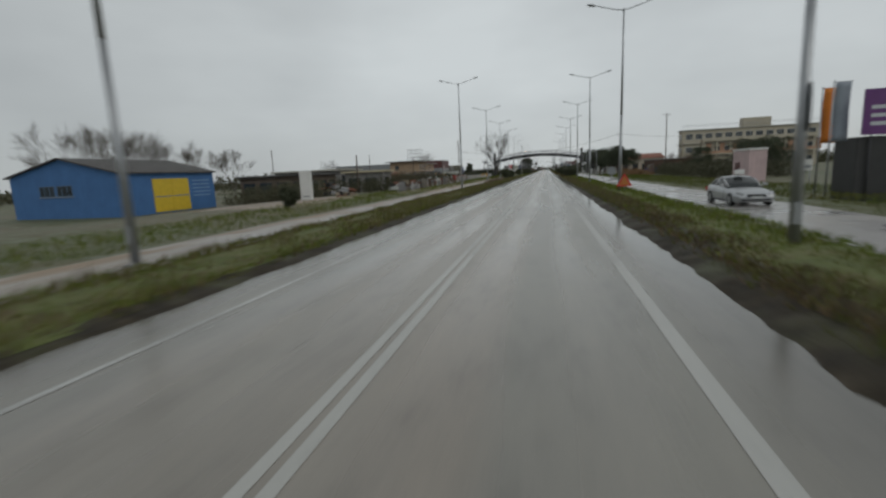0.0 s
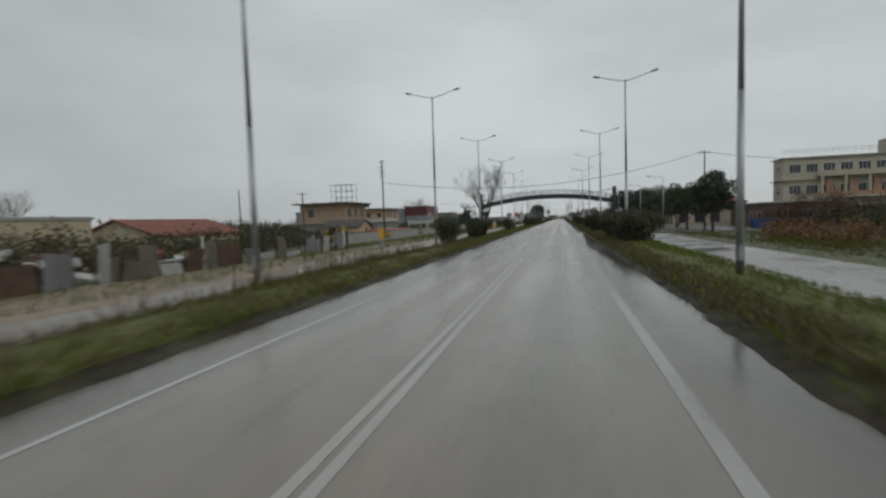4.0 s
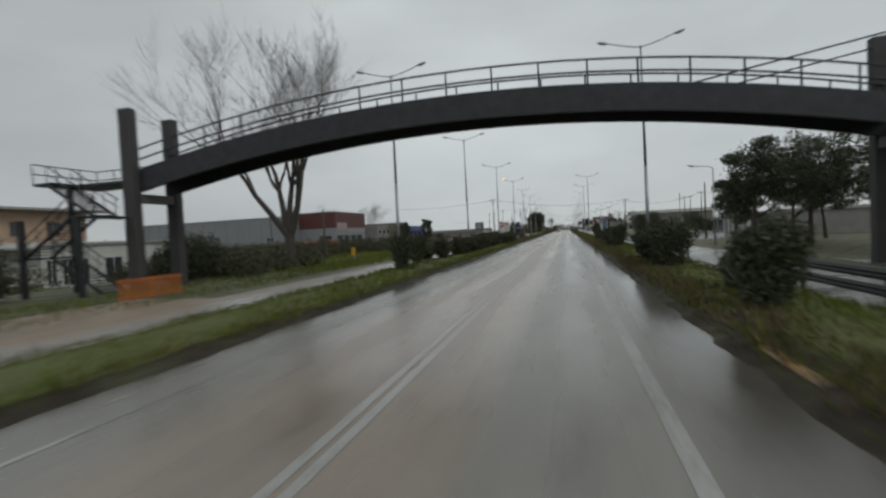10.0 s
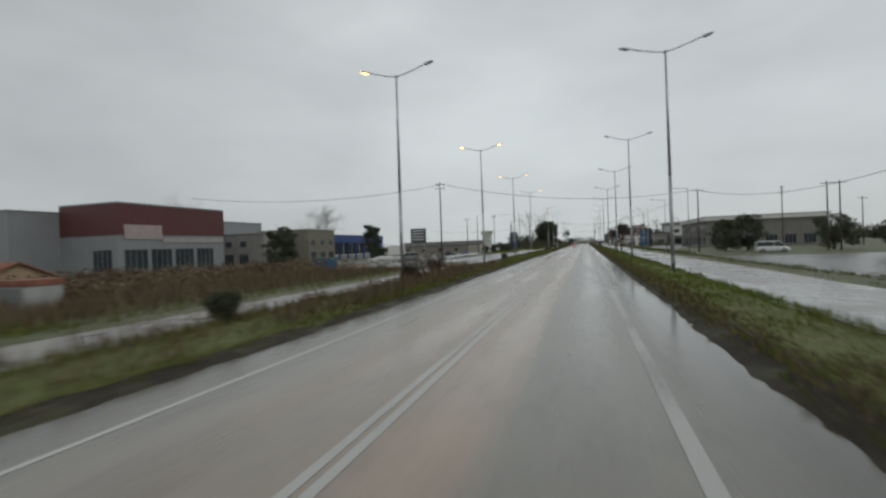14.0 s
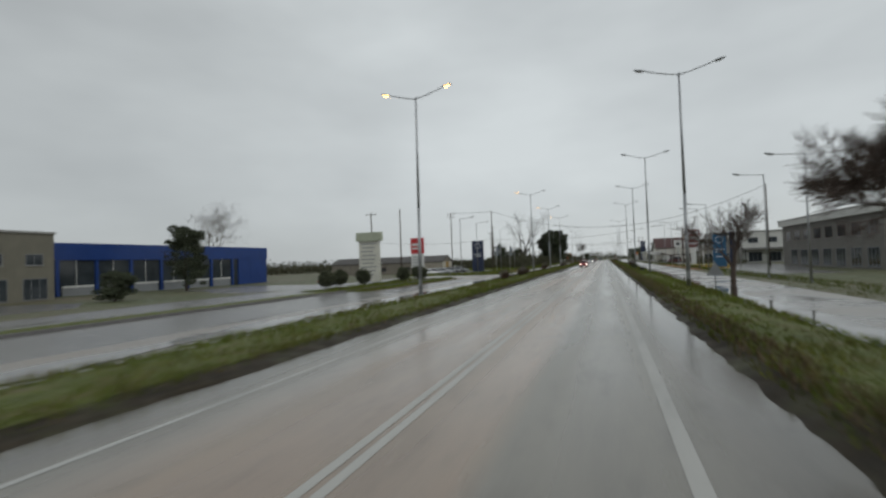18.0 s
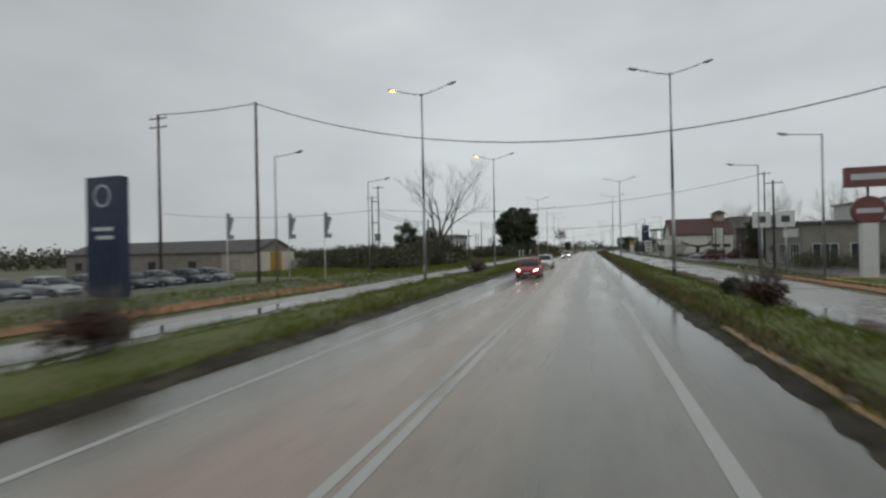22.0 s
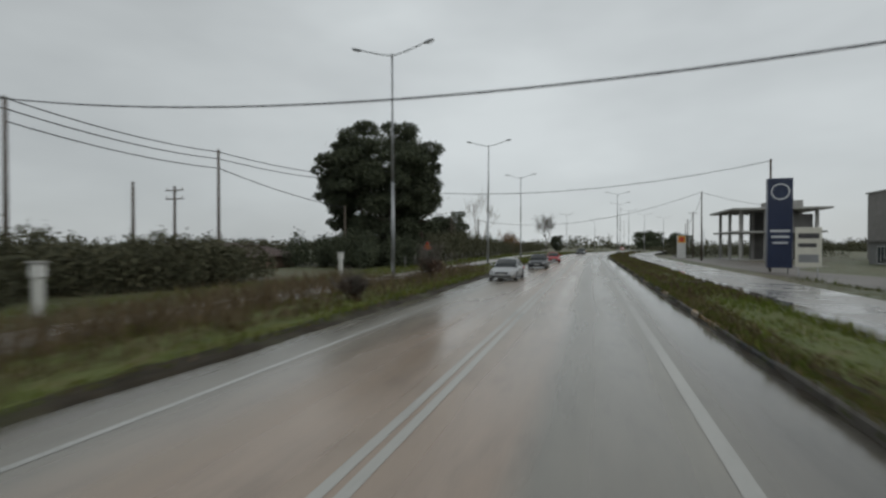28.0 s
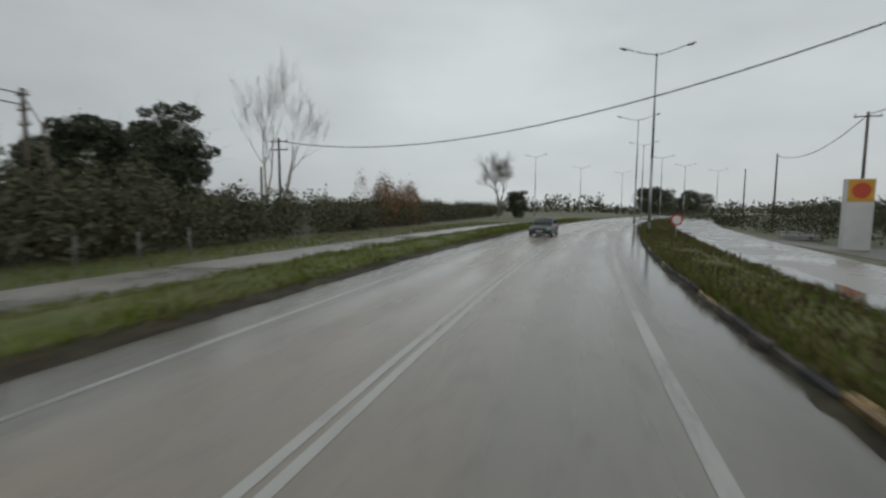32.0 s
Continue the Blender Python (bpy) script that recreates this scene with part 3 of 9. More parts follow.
def face_box(bm, side, box, u0, u1, z0, z1, out, depth):
    """A box on one side of a building: u runs along the wall, out is how far it stands proud."""
    x0, x1, y0, y1 = box
    if side == "E":
        bx(bm, x1 + out - depth, x1 + out, y0 + u0, y0 + u1, z0, z1)
    elif side == "W":
        bx(bm, x0 - out, x0 - out + depth, y0 + u0, y0 + u1, z0, z1)
    elif side == "S":
        bx(bm, x0 + u0, x0 + u1, y0 - out, y0 - out + depth, z0, z1)
    else:
        bx(bm, x0 + u0, x0 + u1, y1 + out - depth, y1 + out, z0, z1)


def face_ring(bm, side, box, u0, u1, z0, z1, f, out, depth):
    """A closed rectangular frame on one side of a building."""
    x0, x1, y0, y1 = box

    def at(u, z, o):
        return {"E": (x1 + o, y0 + u, z), "W": (x0 - o, y0 + u, z), "S": (x0 + u, y0 - o, z), "N": (x0 + u, y1 + o, z)}[side]
    outer = ((u0, z0), (u1, z0), (u1, z1), (u0, z1))
    inner = ((u0 + f, z0 + f), (u1 - f, z0 + f), (u1 - f, z1 - f), (u0 + f, z1 - f))
    loops = [[bm.verts.new(at(u, z, o)) for u, z in pts] for pts, o in ((outer, out - depth), (outer, out), (inner, out), (inner, out - depth))]
    for a, b in zip(loops, loops[1:] + loops[:1]):
        for k in range(4):
            bm.faces.new((a[k], a[(k + 1) % 4], b[(k + 1) % 4], b[k]))


def sweep(bm, pts, r, n=6):
    """One continuous round bar through the points."""
    pts = [Vector(p) for p in pts]
    rings = []
    for k, p in enumerate(pts):
        d = (pts[min(k + 1, len(pts) - 1)] - pts[max(k - 1, 0)]).normalized()
        a = d.cross(Vector((0, 0, 1)))
        a = a.normalized() if a.length > 1e-4 else Vector((1, 0, 0))
        b = a.cross(d)
        rings.append([tuple(p + (a * math.cos(i * 6.2832 / n) + b * math.sin(i * 6.2832 / n)) * r) for i in range(n)])
    return loft(bm, rings)


def add_window(t, side, box, u, z, w, h, frame_mat=None, name="window", bars=1):
    """A window with four frame bars, panes set back between them and a sill."""
    frame_mat = frame_mat or FRAME_WHITE
    f = 0.08
    bm = bm_new()
    face_ring(bm, side, box, u, u + w, z, z + h, f, 0.05, 0.09)
    win = part(name, bm, frame_mat, t)
    for k in range(bars):
        c = u + w * (k + 1) / (bars + 1)
        bm = bm_new()
        face_box(bm, side, box, c - 0.03, c + 0.03, z + f, z + h - f, 0.045, 0.07)
        part("mullion", bm, frame_mat, win)
    bm = bm_new()
    face_box(bm, side, box, u + f, u + w - f, z + f, z + h - f, 0.015, 0.02)
    part("pane", bm, PANE, win)
    if name == "window":
        bm = bm_new()
        face_box(bm, side, box, u - 0.06, u + w + 0.06, z - 0.07, z - 0.005, 0.12, 0.14)
        part("sill", bm, CONC, win)
    return win


def add_panel(t, name, side, box, u, z, w, h, material, out=0.06, depth=0.1, label=""):
    bm = bm_new()
    face_box(bm, side, box, u, u + w, z, z + h, out, depth)
    return part(name, bm, material, t, label)


def flat_house(label, box, z0, h, wall, slab=0.6, roof_mat=None, name="house", category="house", bands=()):
    """A block with a flat overhanging concrete roof and floor slabs at the heights in bands."""
    x0, x1, y0, y1 = box
    t = thing(name, pose(0, 0, 0), label, category)
    bm = bm_new()
    bx(bm, x0, x1, y0, y1, z0 - 0.6, z0 + h)
    part("wall", bm, wall, t)
    bm = bm_new()
    bx(bm, x0 - slab, x1 + slab, y0 - slab, y1 + slab, z0 + h, z0 + h + 0.28, 0.03)
    part("roof", bm, roof_mat or CONC, t)
    for b in bands:
        bm = bm_new()
        bx(bm, x0 - slab * 1.3, x1 + slab * 1.3, y0 - slab * 1.3, y1 + slab * 1.3, z0 + b, z0 + b + 0.22, 0.02)
        part("balcony_slab", bm, CONC, t)
    return t


def gable_house(label, box, z0, h, rise, wall, roof, along="y", over=0.35, name="house", category="house"):
    """Walls with two gables and a pitched roof of two thick slopes."""
    x0, x1, y0, y1 = box
    t = thing(name, pose(0, 0, 0), label, category)
    bm = bm_new()
    if along == "y":
        c = (x0 + x1) / 2
        prism(bm, [(x0, z0 - 0.6), (x1, z0 - 0.6), (x1, z0 + h), (c, z0 + h + rise), (x0, z0 + h)], "y", y0, y1)
    else:
        c = (y0 + y1) / 2
        prism(bm, [(y0, z0 - 0.6), (y1, z0 - 0.6), (y1, z0 + h), (c, z0 + h + rise), (y0, z0 + h)], "x", x0, x1)
    part("wall", bm, wall, t)
    for sgn in (-1, 1):
        bm = bm_new()
        if along == "y":
            half = (x1 - x0) / 2
            k = rise / half
            e = half + over
            prism(bm, [(c, z0 + h + rise + 0.02), (c + sgn * e, z0 + h + rise - k * e + 0.02), (c + sgn * e, z0 + h + rise - k * e + 0.16), (c, z0 + h + rise + 0.18)], "y", y0 - over, y1 + over)
        else:
            half = (y1 - y0) / 2
            k = rise / half
            e = half + over
            prism(bm, [(c, z0 + h + rise + 0.02), (c + sgn * e, z0 + h + rise - k * e + 0.02), (c + sgn * e, z0 + h + rise - k * e + 0.16), (c, z0 + h + rise + 0.18)], "x", x0 - over, x1 + over)
        slope = part("roof", bm, roof, t)
        # rows of tile or sheet ribs down the slope
        bm = bm_new()
        n = 16
        for i in range(n + 1):
            if along == "y":
                y = y0 - over + 0.05 + (y1 - y0 + 2 * over - 0.1) * i / n
                tube(bm, (c + sgn * 0.05, y, z0 + h + rise + 0.17), (c + sgn * e, y, z0 + h + rise - k * e + 0.17), 0.035, 0.035, 4)
            else:
                x = x0 - over + 0.05 + (x1 - x0 + 2 * over - 0.1) * i / n
                tube(bm, (x, c + sgn * 0.05, z0 + h + rise + 0.17), (x, c + sgn * e, z0 + h + rise - k * e + 0.17), 0.035, 0.035, 4)
        part("roof_rib", bm, roof, slope, "", "stuff")
    return t


# blue workshop with yellow doors
BLUE = paint("blue_wall_paint", (0.055, 0.145, 0.33), 0.2)
YELLOW = plain("yellow_door_paint", (0.62, 0.43, 0.03), 0.55, 0, 0.12, 2)
SIGN_BLUE_PALE = paint("pale_blue_frame", (0.10, 0.17, 0.28))
shed_box = (-61.0, -45.0, 22.8, 38.0)
shed = gable_house("blue painted workshop with yellow double doors and grey roof", shed_box, -1.0, 4.9, 1.9, BLUE, ROOF_DARK, "y", 0.4, "workshop", "workshop")
for k in range(2):
    leaf = add_panel(shed, "door_leaf", "E", shed_box, 4.4 + 2.95 * k, -0.95, 2.9, 4.1, YELLOW, 0.07, 0.1, "yellow sheet-metal door leaf")
    for z in (0.9,):
        bm = bm_new()
        face_box(bm, "E", shed_box, 4.45 + 2.95 * k, 7.2 + 2.95 * k, z, z + 0.1, 0.11, 0.06)
        part("rail", bm, BLUE, leaf)
for u in (4.3, 6.9):
    add_window(shed, "S", shed_box, u, 1.5, 2.3, 1.3, SIGN_BLUE_PALE, "window", 2)
for z in (0.7, 1.2, 1.7, 2.2, 2.7):
    add_panel(shed, "vent_slat", "E", shed_box, 11.0, z, 3.2, 0.2, paint("pale_blue_slat", (0.16, 0.27, 0.45)), 0.05, 0.08)

# free-standing white cabinet-like sign
def sign_board(label, m, w, h, lift, depth, material, posts=2, post_mat=None, bars=(), name="sign_board", category="sign", logo=None):
    """A flat board in the xz plane facing -y, on posts, with rows of unreadable writing as bars."""
    t = thing(name, m, label, category)
    bm = bm_new()
    bx(bm, -w / 2, w / 2, -depth / 2, depth / 2, lift, lift + h, min(0.03, depth * 0.3))
    board = part("board", bm, material, t)
    if lift > 0.05:
        for k in range(posts):
            x = 0.0 if posts == 1 else (-w * 0.36 + w * 0.72 * k / (posts - 1))
            bm = bm_new()
            tube(bm, (x, 0, -0.5), (x, 0, lift + 0.02), 0.05 if posts > 1 else 0.09, 0.05 if posts > 1 else 0.09, 8)
            part("post", bm, post_mat or GALV, t)
    for x0, x1, z0, z1, bmat in bars:
        bm = bm_new()
        bx(bm, x0 * w, x1 * w, -depth / 2 - 0.012, -depth / 2 - 0.002, lift + z0 * h, lift + z1 * h)
        part("lettering_bar", bm, bmat, board)
    if logo:
        r, z, lmat = logo
        bm = bm_new()
        n = 28
        for k in range(n):
            a0, a1 = k * 6.2832 / n, (k + 1) * 6.2832 / n
            for q in (-depth / 2 - 0.015,):
                vs = [bm.verts.new((math.cos(a) * rr, q, lift + z * h + math.sin(a) * rr)) for a, rr in ((a0, r), (a1, r), (a1, r * 0.84), (a0, r * 0.84))]
                bm.faces.new(vs)
        part("emblem", bm, lmat, board)
    return t


SIGN_WHITE = plain("white_sign_sheet", (0.62, 0.62, 0.60), 0.4, 0, 0.08)
SIGN_CREAM = plain("cream_sign_sheet", (0.58, 0.57, 0.50), 0.45, 0, 0.1)
SIGN_RED = plain("red_sign_sheet", (0.50, 0.025, 0.03), 0.4, 0, 0.12)
SIGN_DULL_RED = plain("dull_red_sign_sheet", (0.17, 0.06, 0.058), 0.45, 0, 0.2)
SIGN_NAVY = plain("navy_sign_sheet", (0.018, 0.028, 0.065), 0.3, 0, 0.2)
SIGN_TEAL = plain("blue_sign_sheet", (0.018, 0.085, 0.17), 0.35, 0, 0.15)
SIGN_GREY = plain("grey_sign_back", (0.25, 0.26, 0.27), 0.5, 0.4, 0.12)
SIGN_PURPLE = plain("purple_sign_sheet", (0.12, 0.035, 0.16), 0.4, 0, 0.2)
FLAG_ORANGE = plain("orange_banner_cloth", (0.62, 0.19, 0.02), 0.7, 0, 0.15)
FLAG_GREY = plain("grey_banner_cloth", (0.24, 0.27, 0.31), 0.7, 0, 0.15)
INK = plain("dark_ink", (0.05, 0.05, 0.055), 0.6, 0, 0.1)
INK_PALE = plain("pale_ink", (0.5, 0.52, 0.54), 0.5, 0, 0.1)
BARRIER_ORANGE = plain("orange_site_board", (0.45, 0.14, 0.03), 0.6, 0, 0.2)

sign_board("plain white steel cabinet sign standing on two feet", pose(-23, 24.7, -0.1), 1.35, 3.1, 0.15, 0.25, SIGN_WHITE, 2, GALV, ((-0.3, 0.3, 0.1, 0.14, SIGN_GREY),))

# fence of old pale sheets along the yard
def sheet_fence():
    t = thing("sheet_fence", pose(0, 0, 0), "patched fence of pale and rusty metal sheets and boards", "fence")
    rng = random.Random(9)
    mats = [paint("sheet_a", (0.30, 0.30, 0.30), 0.35, 0.5), paint("sheet_b", (0.17, 0.11, 0.085), 0.4, 0.5), paint("sheet_c", (0.52, 0.52, 0.51), 0.3, 0.5), paint("sheet_d", (0.10, 0.10, 0.098), 0.35), paint("sheet_e", (0.19, 0.095, 0.07), 0.4, 0.5), paint("sheet_f", (0.24, 0.22, 0.19), 0.4, 0.5)]
    y = 40.0
    while y < 96:
        w = rng.choice((0.5, 0.7, 0.9, 1.2, 1.6, 2.2)) * rng.uniform(0.85, 1.15)
        h = rng.uniform(0.95, 1.75) if rng.random() < 0.85 else rng.uniform(0.35, 0.6)
        dx = rng.uniform(-0.35, 0.2)
        tilt = rng.uniform(-0.16, 0.16)
        step = rng.uniform(-0.15, 0.15)
        bm = bm_new()
        n = 8
        pts = [(-17.7 + dx + (0.03 if k % 2 else -0.03), y + w * k / n) for k in range(n + 1)]
        lo = [bm.verts.new((px, py, -0.1)) for px, py in pts]
        hi = [bm.verts.new((px + tilt, py, h + step * k / n)) for k, (px, py) in enumerate(pts)]
        for k in range(n):
            bm.faces.new((lo[k], lo[k + 1], hi[k + 1], hi[k]))
        bmesh.ops.solidify(bm, geom=bm.faces[:], thickness=0.02)
        part("sheet", bm, rng.choice((mats[0], mats[2], mats[5], mats[2], mats[0], mats[1]) if y < 74 else (mats[0], mats[2], mats[5], mats[1], mats[3], mats[4], mats[0])), t)
        bm = bm_new()
        bx(bm, -17.95, -17.87, y - 0.04, y + 0.04, -0.3, h + rng.uniform(-0.1, 0.4))
        part("post", bm, rng.choice((WOOD_POLE, WOOD_POLE, SIGN_WHITE)), t)
        y += w + rng.uniform(0.1, 1.0) * (rng.random() < 0.4)
    return t


sheet_fence()
SCRAP = [paint("scrap_white", (0.50, 0.50, 0.48), 0.3, 0.5), paint("scrap_brown", (0.16, 0.10, 0.07), 0.4), paint("scrap_grey", (0.22, 0.22, 0.22), 0.4), paint("scrap_black", (0.04, 0.04, 0.042), 0.4), paint("scrap_rust", (0.20, 0.08, 0.05), 0.4), paint("scrap_tan", (0.30, 0.25, 0.18), 0.3)]


def scrap_pile(x, y, long, high, seed):
    """A heap of boxes, boards and sheets lying askew on each other."""
    rng = random.Random(seed)
    t = thing("scrap_pile", pose(x, y, ground_z(x)), "heap of boxes, boards and rusty sheets in the yard", "scrap", "scrap piles in the yard")
    for k in range(16):
        w, d, h = rng.uniform(0.3, 1.3), rng.uniform(0.3, 1.5), rng.uniform(0.06, 0.6)
        z = rng.uniform(0.0, high) * (1 - 0.4 * rng.random()) if k > 5 else 0.0
        bm = bm_new()
        bx(bm, -w / 2, w / 2, -d / 2, d / 2, 0, h, 0.02)
        ob = part(rng.choice(("box", "board", "sheet")), bm, rng.choice(SCRAP), t)
        ob.matrix_basis = pose(rng.uniform(-0.9, 0.9), rng.uniform(-long / 2, long / 2), z, rng.uniform(-14, 14), rng.uniform(-14, 14), rng.uniform(0, 180))
    return t


for k, (x, y, long, high) in enumerate(((-19.6, 46.5, 3.0, 1.2), (-20.0, 50.4, 3.2, 1.5), (-19.3, 54.2, 3.4, 1.3), (-20.2, 59.0, 3.6, 1.6), (-19.6, 64.5, 3.6, 1.3), (-20.4, 71.0, 3.6, 1.5), (-22.5, 33.0, 3.0, 1.2), (-27.0, 38.0, 3.4, 1.6), (-19.4, 78.0, 3.4, 1.2))):
    scrap_pile(x, y, long, high, 500 + k)
SHED_WALL = paint("grey_shed_wall", (0.22, 0.21, 0.20), 0.25)
CREAM_WALL = paint("cream_wall", (0.46, 0.40, 0.27), 0.15)
ROOF_PALE = paint("pale_roof_sheet", (0.40, 0.38, 0.33), 0.3, 0.5)
for label, box_, hh, wallm, roofm in (("low open shed with a weathered sheet roof", (-45.0, -33.0, 44.0, 53.0), 3.3, paint("brown_shed_board", (0.13, 0.10, 0.08), 0.35), ROOF_DARK),
                                      ("small shed with a pale cream roof edge", (-31.0, -24.2, 52.4, 56.4), 3.0, SHED_WALL, CREAM_WALL),
                                      ("low open shed with a pale sheet roof", (-47.0, -34.0, 57.0, 66.0), 4.1, SHED_WALL, ROOF_PALE),
                                      ("low lean-to shed of dark boards", (-40.0, -30.0, 66.5, 73.0), 3.0, paint("dark_shed_board", (0.07, 0.06, 0.055), 0.35), ROOF_PALE)):
    sh_ = flat_house(label, box_, ground_z(box_[1]), hh, wallm, 0.5, roofm, "shed", "shed")
    for side, length in (("S", box_[1] - box_[0]), ("E", box_[3] - box_[2])):
        u = 0.6
        while u + 2.4 < length:
            # dark sheets on the solid wall stand in for shaded openings
            add_panel(sh_, "bay", side, box_, u, ground_z(box_[1]) + 0.05, 2.0, hh - 0.9, PANE, 0.03, 0.05, "dark sheet for the shade inside an opening")
            u += 2.9
cream = flat_house("small cream plastered block behind the yard fence", (-44, -34, 74, 84), -1.0, 4.3, CREAM_WALL, 0.1, CONC)
add_window(cream, "E", (-44, -34, 74, 84), 2, 0.6, 1.5, 1.3)
add_window(cream, "E", (-44, -34, 74, 84), 6, 0.6, 1.5, 1.3)
add_window(cream, "S", (-44, -34, 74, 84), 4, 0.6, 1.5, 1.3)
low_red = gable_house("low house with an old red tile roof", (-46, -36, 92, 104), -1.0, 2.8, 1.6, CREAM_WALL, ROOF_TILE, "y")
add_window(low_red, "E", (-46, -36, 92, 104), 3, 0.0, 1.3, 1.2)
add_window(low_red, "S", (-46, -36, 92, 104), 3, 0.0, 1.3, 1.2)

# two-storey house with wide flat roof
OCHRE = paint("ochre_plaster", (0.35, 0.25, 0.165), 0.22)
PALE_ORANGE = paint("pale_orange_plaster", (0.46, 0.30, 0.19), 0.15)
WHITE_WALL = paint("white_plaster", (0.56, 0.56, 0.53), 0.12)
hb = (-57.4, -45.8, 153.1, 164.0)
house = flat_house("two-storey ochre house with overhanging flat roof and balcony", hb, -1.1, 8.3, OCHRE, 1.4, CONC_DARK, "house", "house", (3.8,))
add_panel(house, "ground_floor", "S", hb, 0.1, -1.6, 11.4, 4.2, WHITE_WALL, 0.04, 0.2, "white plastered ground floor wall")
for u in (0.4, 3.9, 7.2, 10.2):
    add_panel(house, "porch_post", "E", hb, u, -1.6, 0.35, 4.2, WHITE_WALL, 1.3, 0.3, "white porch post")
# outside stair up to the balcony
bm = bm_new()
for k in range(16):
    bx(bm, -58.6 + 0.44 * k, -58.16 + 0.44 * k, 150.9, 151.9, 2.35 - 0.21 * k, 2.55 - 0.21 * k)
part("stair", bm, CONC_DARK, house, "dark outside stair against the white wall")
for u in (1.2, 4.6, 8.2):
    add_window(house, "E", hb, u, 4.1, 1.6, 1.9, FRAME_BROWN)
add_window(house, "S", hb, 2.0, 4.2, 1.5, 1.7, FRAME_BROWN)
for u in (1.0, 4.2, 7.4):
    add_window(house, "E", hb, u, -0.8, 2.8, 3.0, FRAME_BROWN, "shop_window", 2)
for side in ("S", "E"):
    bm = bm_new()
    L = (hb[1] - hb[0]) if side == "S" else (hb[3] - hb[2])
    for k in range(25):
        face_box(bm, side, hb, -1.5 + (L + 3) * k / 24, -1.47 + (L + 3) * k / 24, 3.0, 3.95, 1.75, 0.03)
    face_box(bm, side, hb, -1.6, L + 1.6, 3.95, 4.0, 1.77, 0.06)
    part("railing", bm, GALV, house)
for x in (-46.5, -52, -57):
    for y in (151, 161.5):
        bm = bm_new()
        bx(bm, x - 0.15, x + 0.15, y - 0.15, y + 0.15, 7.4, 7.6)
        part("roof_stub", bm, CONC_DARK, house)
frame_t = thing("roof_scaffold", pose(-51.5, 157.5, 7.45), "rusty steel scaffold frame on the flat roof", "scaffold")
for k in range(5):
    bm = bm_new()
    tube(bm, (1.4 * k, 0, 0), (1.4 * k, 0, 4.6), 0.045, 0.045, 6)
    tube(bm, (1.4 * k, 2.2, 0), (1.4 * k, 2.2, 4.6), 0.045, 0.045, 6)
    part("upright", bm, DARK_STEEL, frame_t)
for z in (1.4, 2.9, 4.4):
    for y in (0, 2.2):
        bm = bm_new()
        tube(bm, (0, y, z), (5.6, y, z), 0.035, 0.035, 6)
        part("ledger", bm, DARK_STEEL, frame_t)
gb = (-45.5, -37.5, 142.0, 148.0)
g = gable_house("small ochre outbuilding with a dark gable roof", gb, -1.1, 2.9, 1.3, PALE_ORANGE, ROOF_DARK, "x")
add_window(g, "E", gb, 2.6, 0.3, 1.5, 1.2)

# tank house and neighbours
tb = (-65.5, -54.5, 200.5, 213.0)
th = flat_house("two-storey pale orange house with a water tank on its roof", tb, -1.1, 8.2, paint("faded_orange_plaster", (0.47, 0.34, 0.24), 0.16), 1.5, CONC, "house", "house", (3.9,))
for u in (1.2, 4.4, 8.0):
    add_window(th, "S", tb, u, 4.3, 1.4, 1.6, FRAME_BROWN)
    add_window(th, "E", tb, u, 4.3, 1.4, 1.6, FRAME_BROWN)
for u in (2.0, 7.0):
    add_window(th, "E", tb, u, -0.5, 3.0, 2.6, FRAME_WHITE, "shop_window", 2)
    add_window(th, "S", tb, u, -0.5, 2.2, 2.6, FRAME_WHITE, "shop_window", 2)
add_panel(th, "ground_floor", "S", tb, 0.1, -1.6, 10.8, 5.2, WHITE_WALL, 0.03, 0.12, "white plastered ground floor wall")
add_panel(th, "ground_floor", "E", tb, 0.1, -1.6, 12.3, 5.2, WHITE_WALL, 0.03, 0.12, "white plastered ground floor wall")
tank = thing("water_tank", pose(-62.5, 203.5, 7.4), "dark rooftop water tank on a stand", "water tank")
bm = bm_new()
tube(bm, (-0.9, 0, 1.2), (0.9, 0, 1.2), 0.55, 0.55, 14)
part("tank", bm, DARK_STEEL, tank)
for x in (-0.6, 0.6):
    bm = bm_new()
    bx(bm, x - 0.05, x + 0.05, -0.5, 0.5, 0, 0.75)
    part("stand_leg", bm, GALV, tank)
wb = (-47.5, -40.5, 203, 212)
w1 = flat_house("white single-storey annex with arched openings", wb, -1.1, 4.0, WHITE_WALL, 0.25, CONC)
for u in (0.8, 3.4, 6.0):
    add_window(w1, "E", wb, u, -0.9, 1.9, 2.6, FRAME_WHITE, "shop_window", 1)
    add_window(w1, "S", wb, u * 0.8, -0.9, 1.4, 2.6, FRAME_WHITE, "shop_window", 1)

# low wall along the service road
def low_wall(y0, y1, x, h, gap=()):
    t = tagged(new("boundary_wall"), "low grey rendered boundary wall, stained by rain", "wall")
    y = y0
    while y < y1 - 0.5:
        e = min(y + 3.0, y1)
        bm = bm_new()
        bx(bm, x - 0.12, x + 0.12, y + 0.01, e - 0.01, -0.5, h)
        w = part("panel", bm, CONC, t)
        bm = bm_new()
        bx(bm, x - 0.17, x + 0.17, y + 0.01, e - 0.01, h, h + 0.08)
        part("coping", bm, CONC_DARK, w)
        y = e
    return t


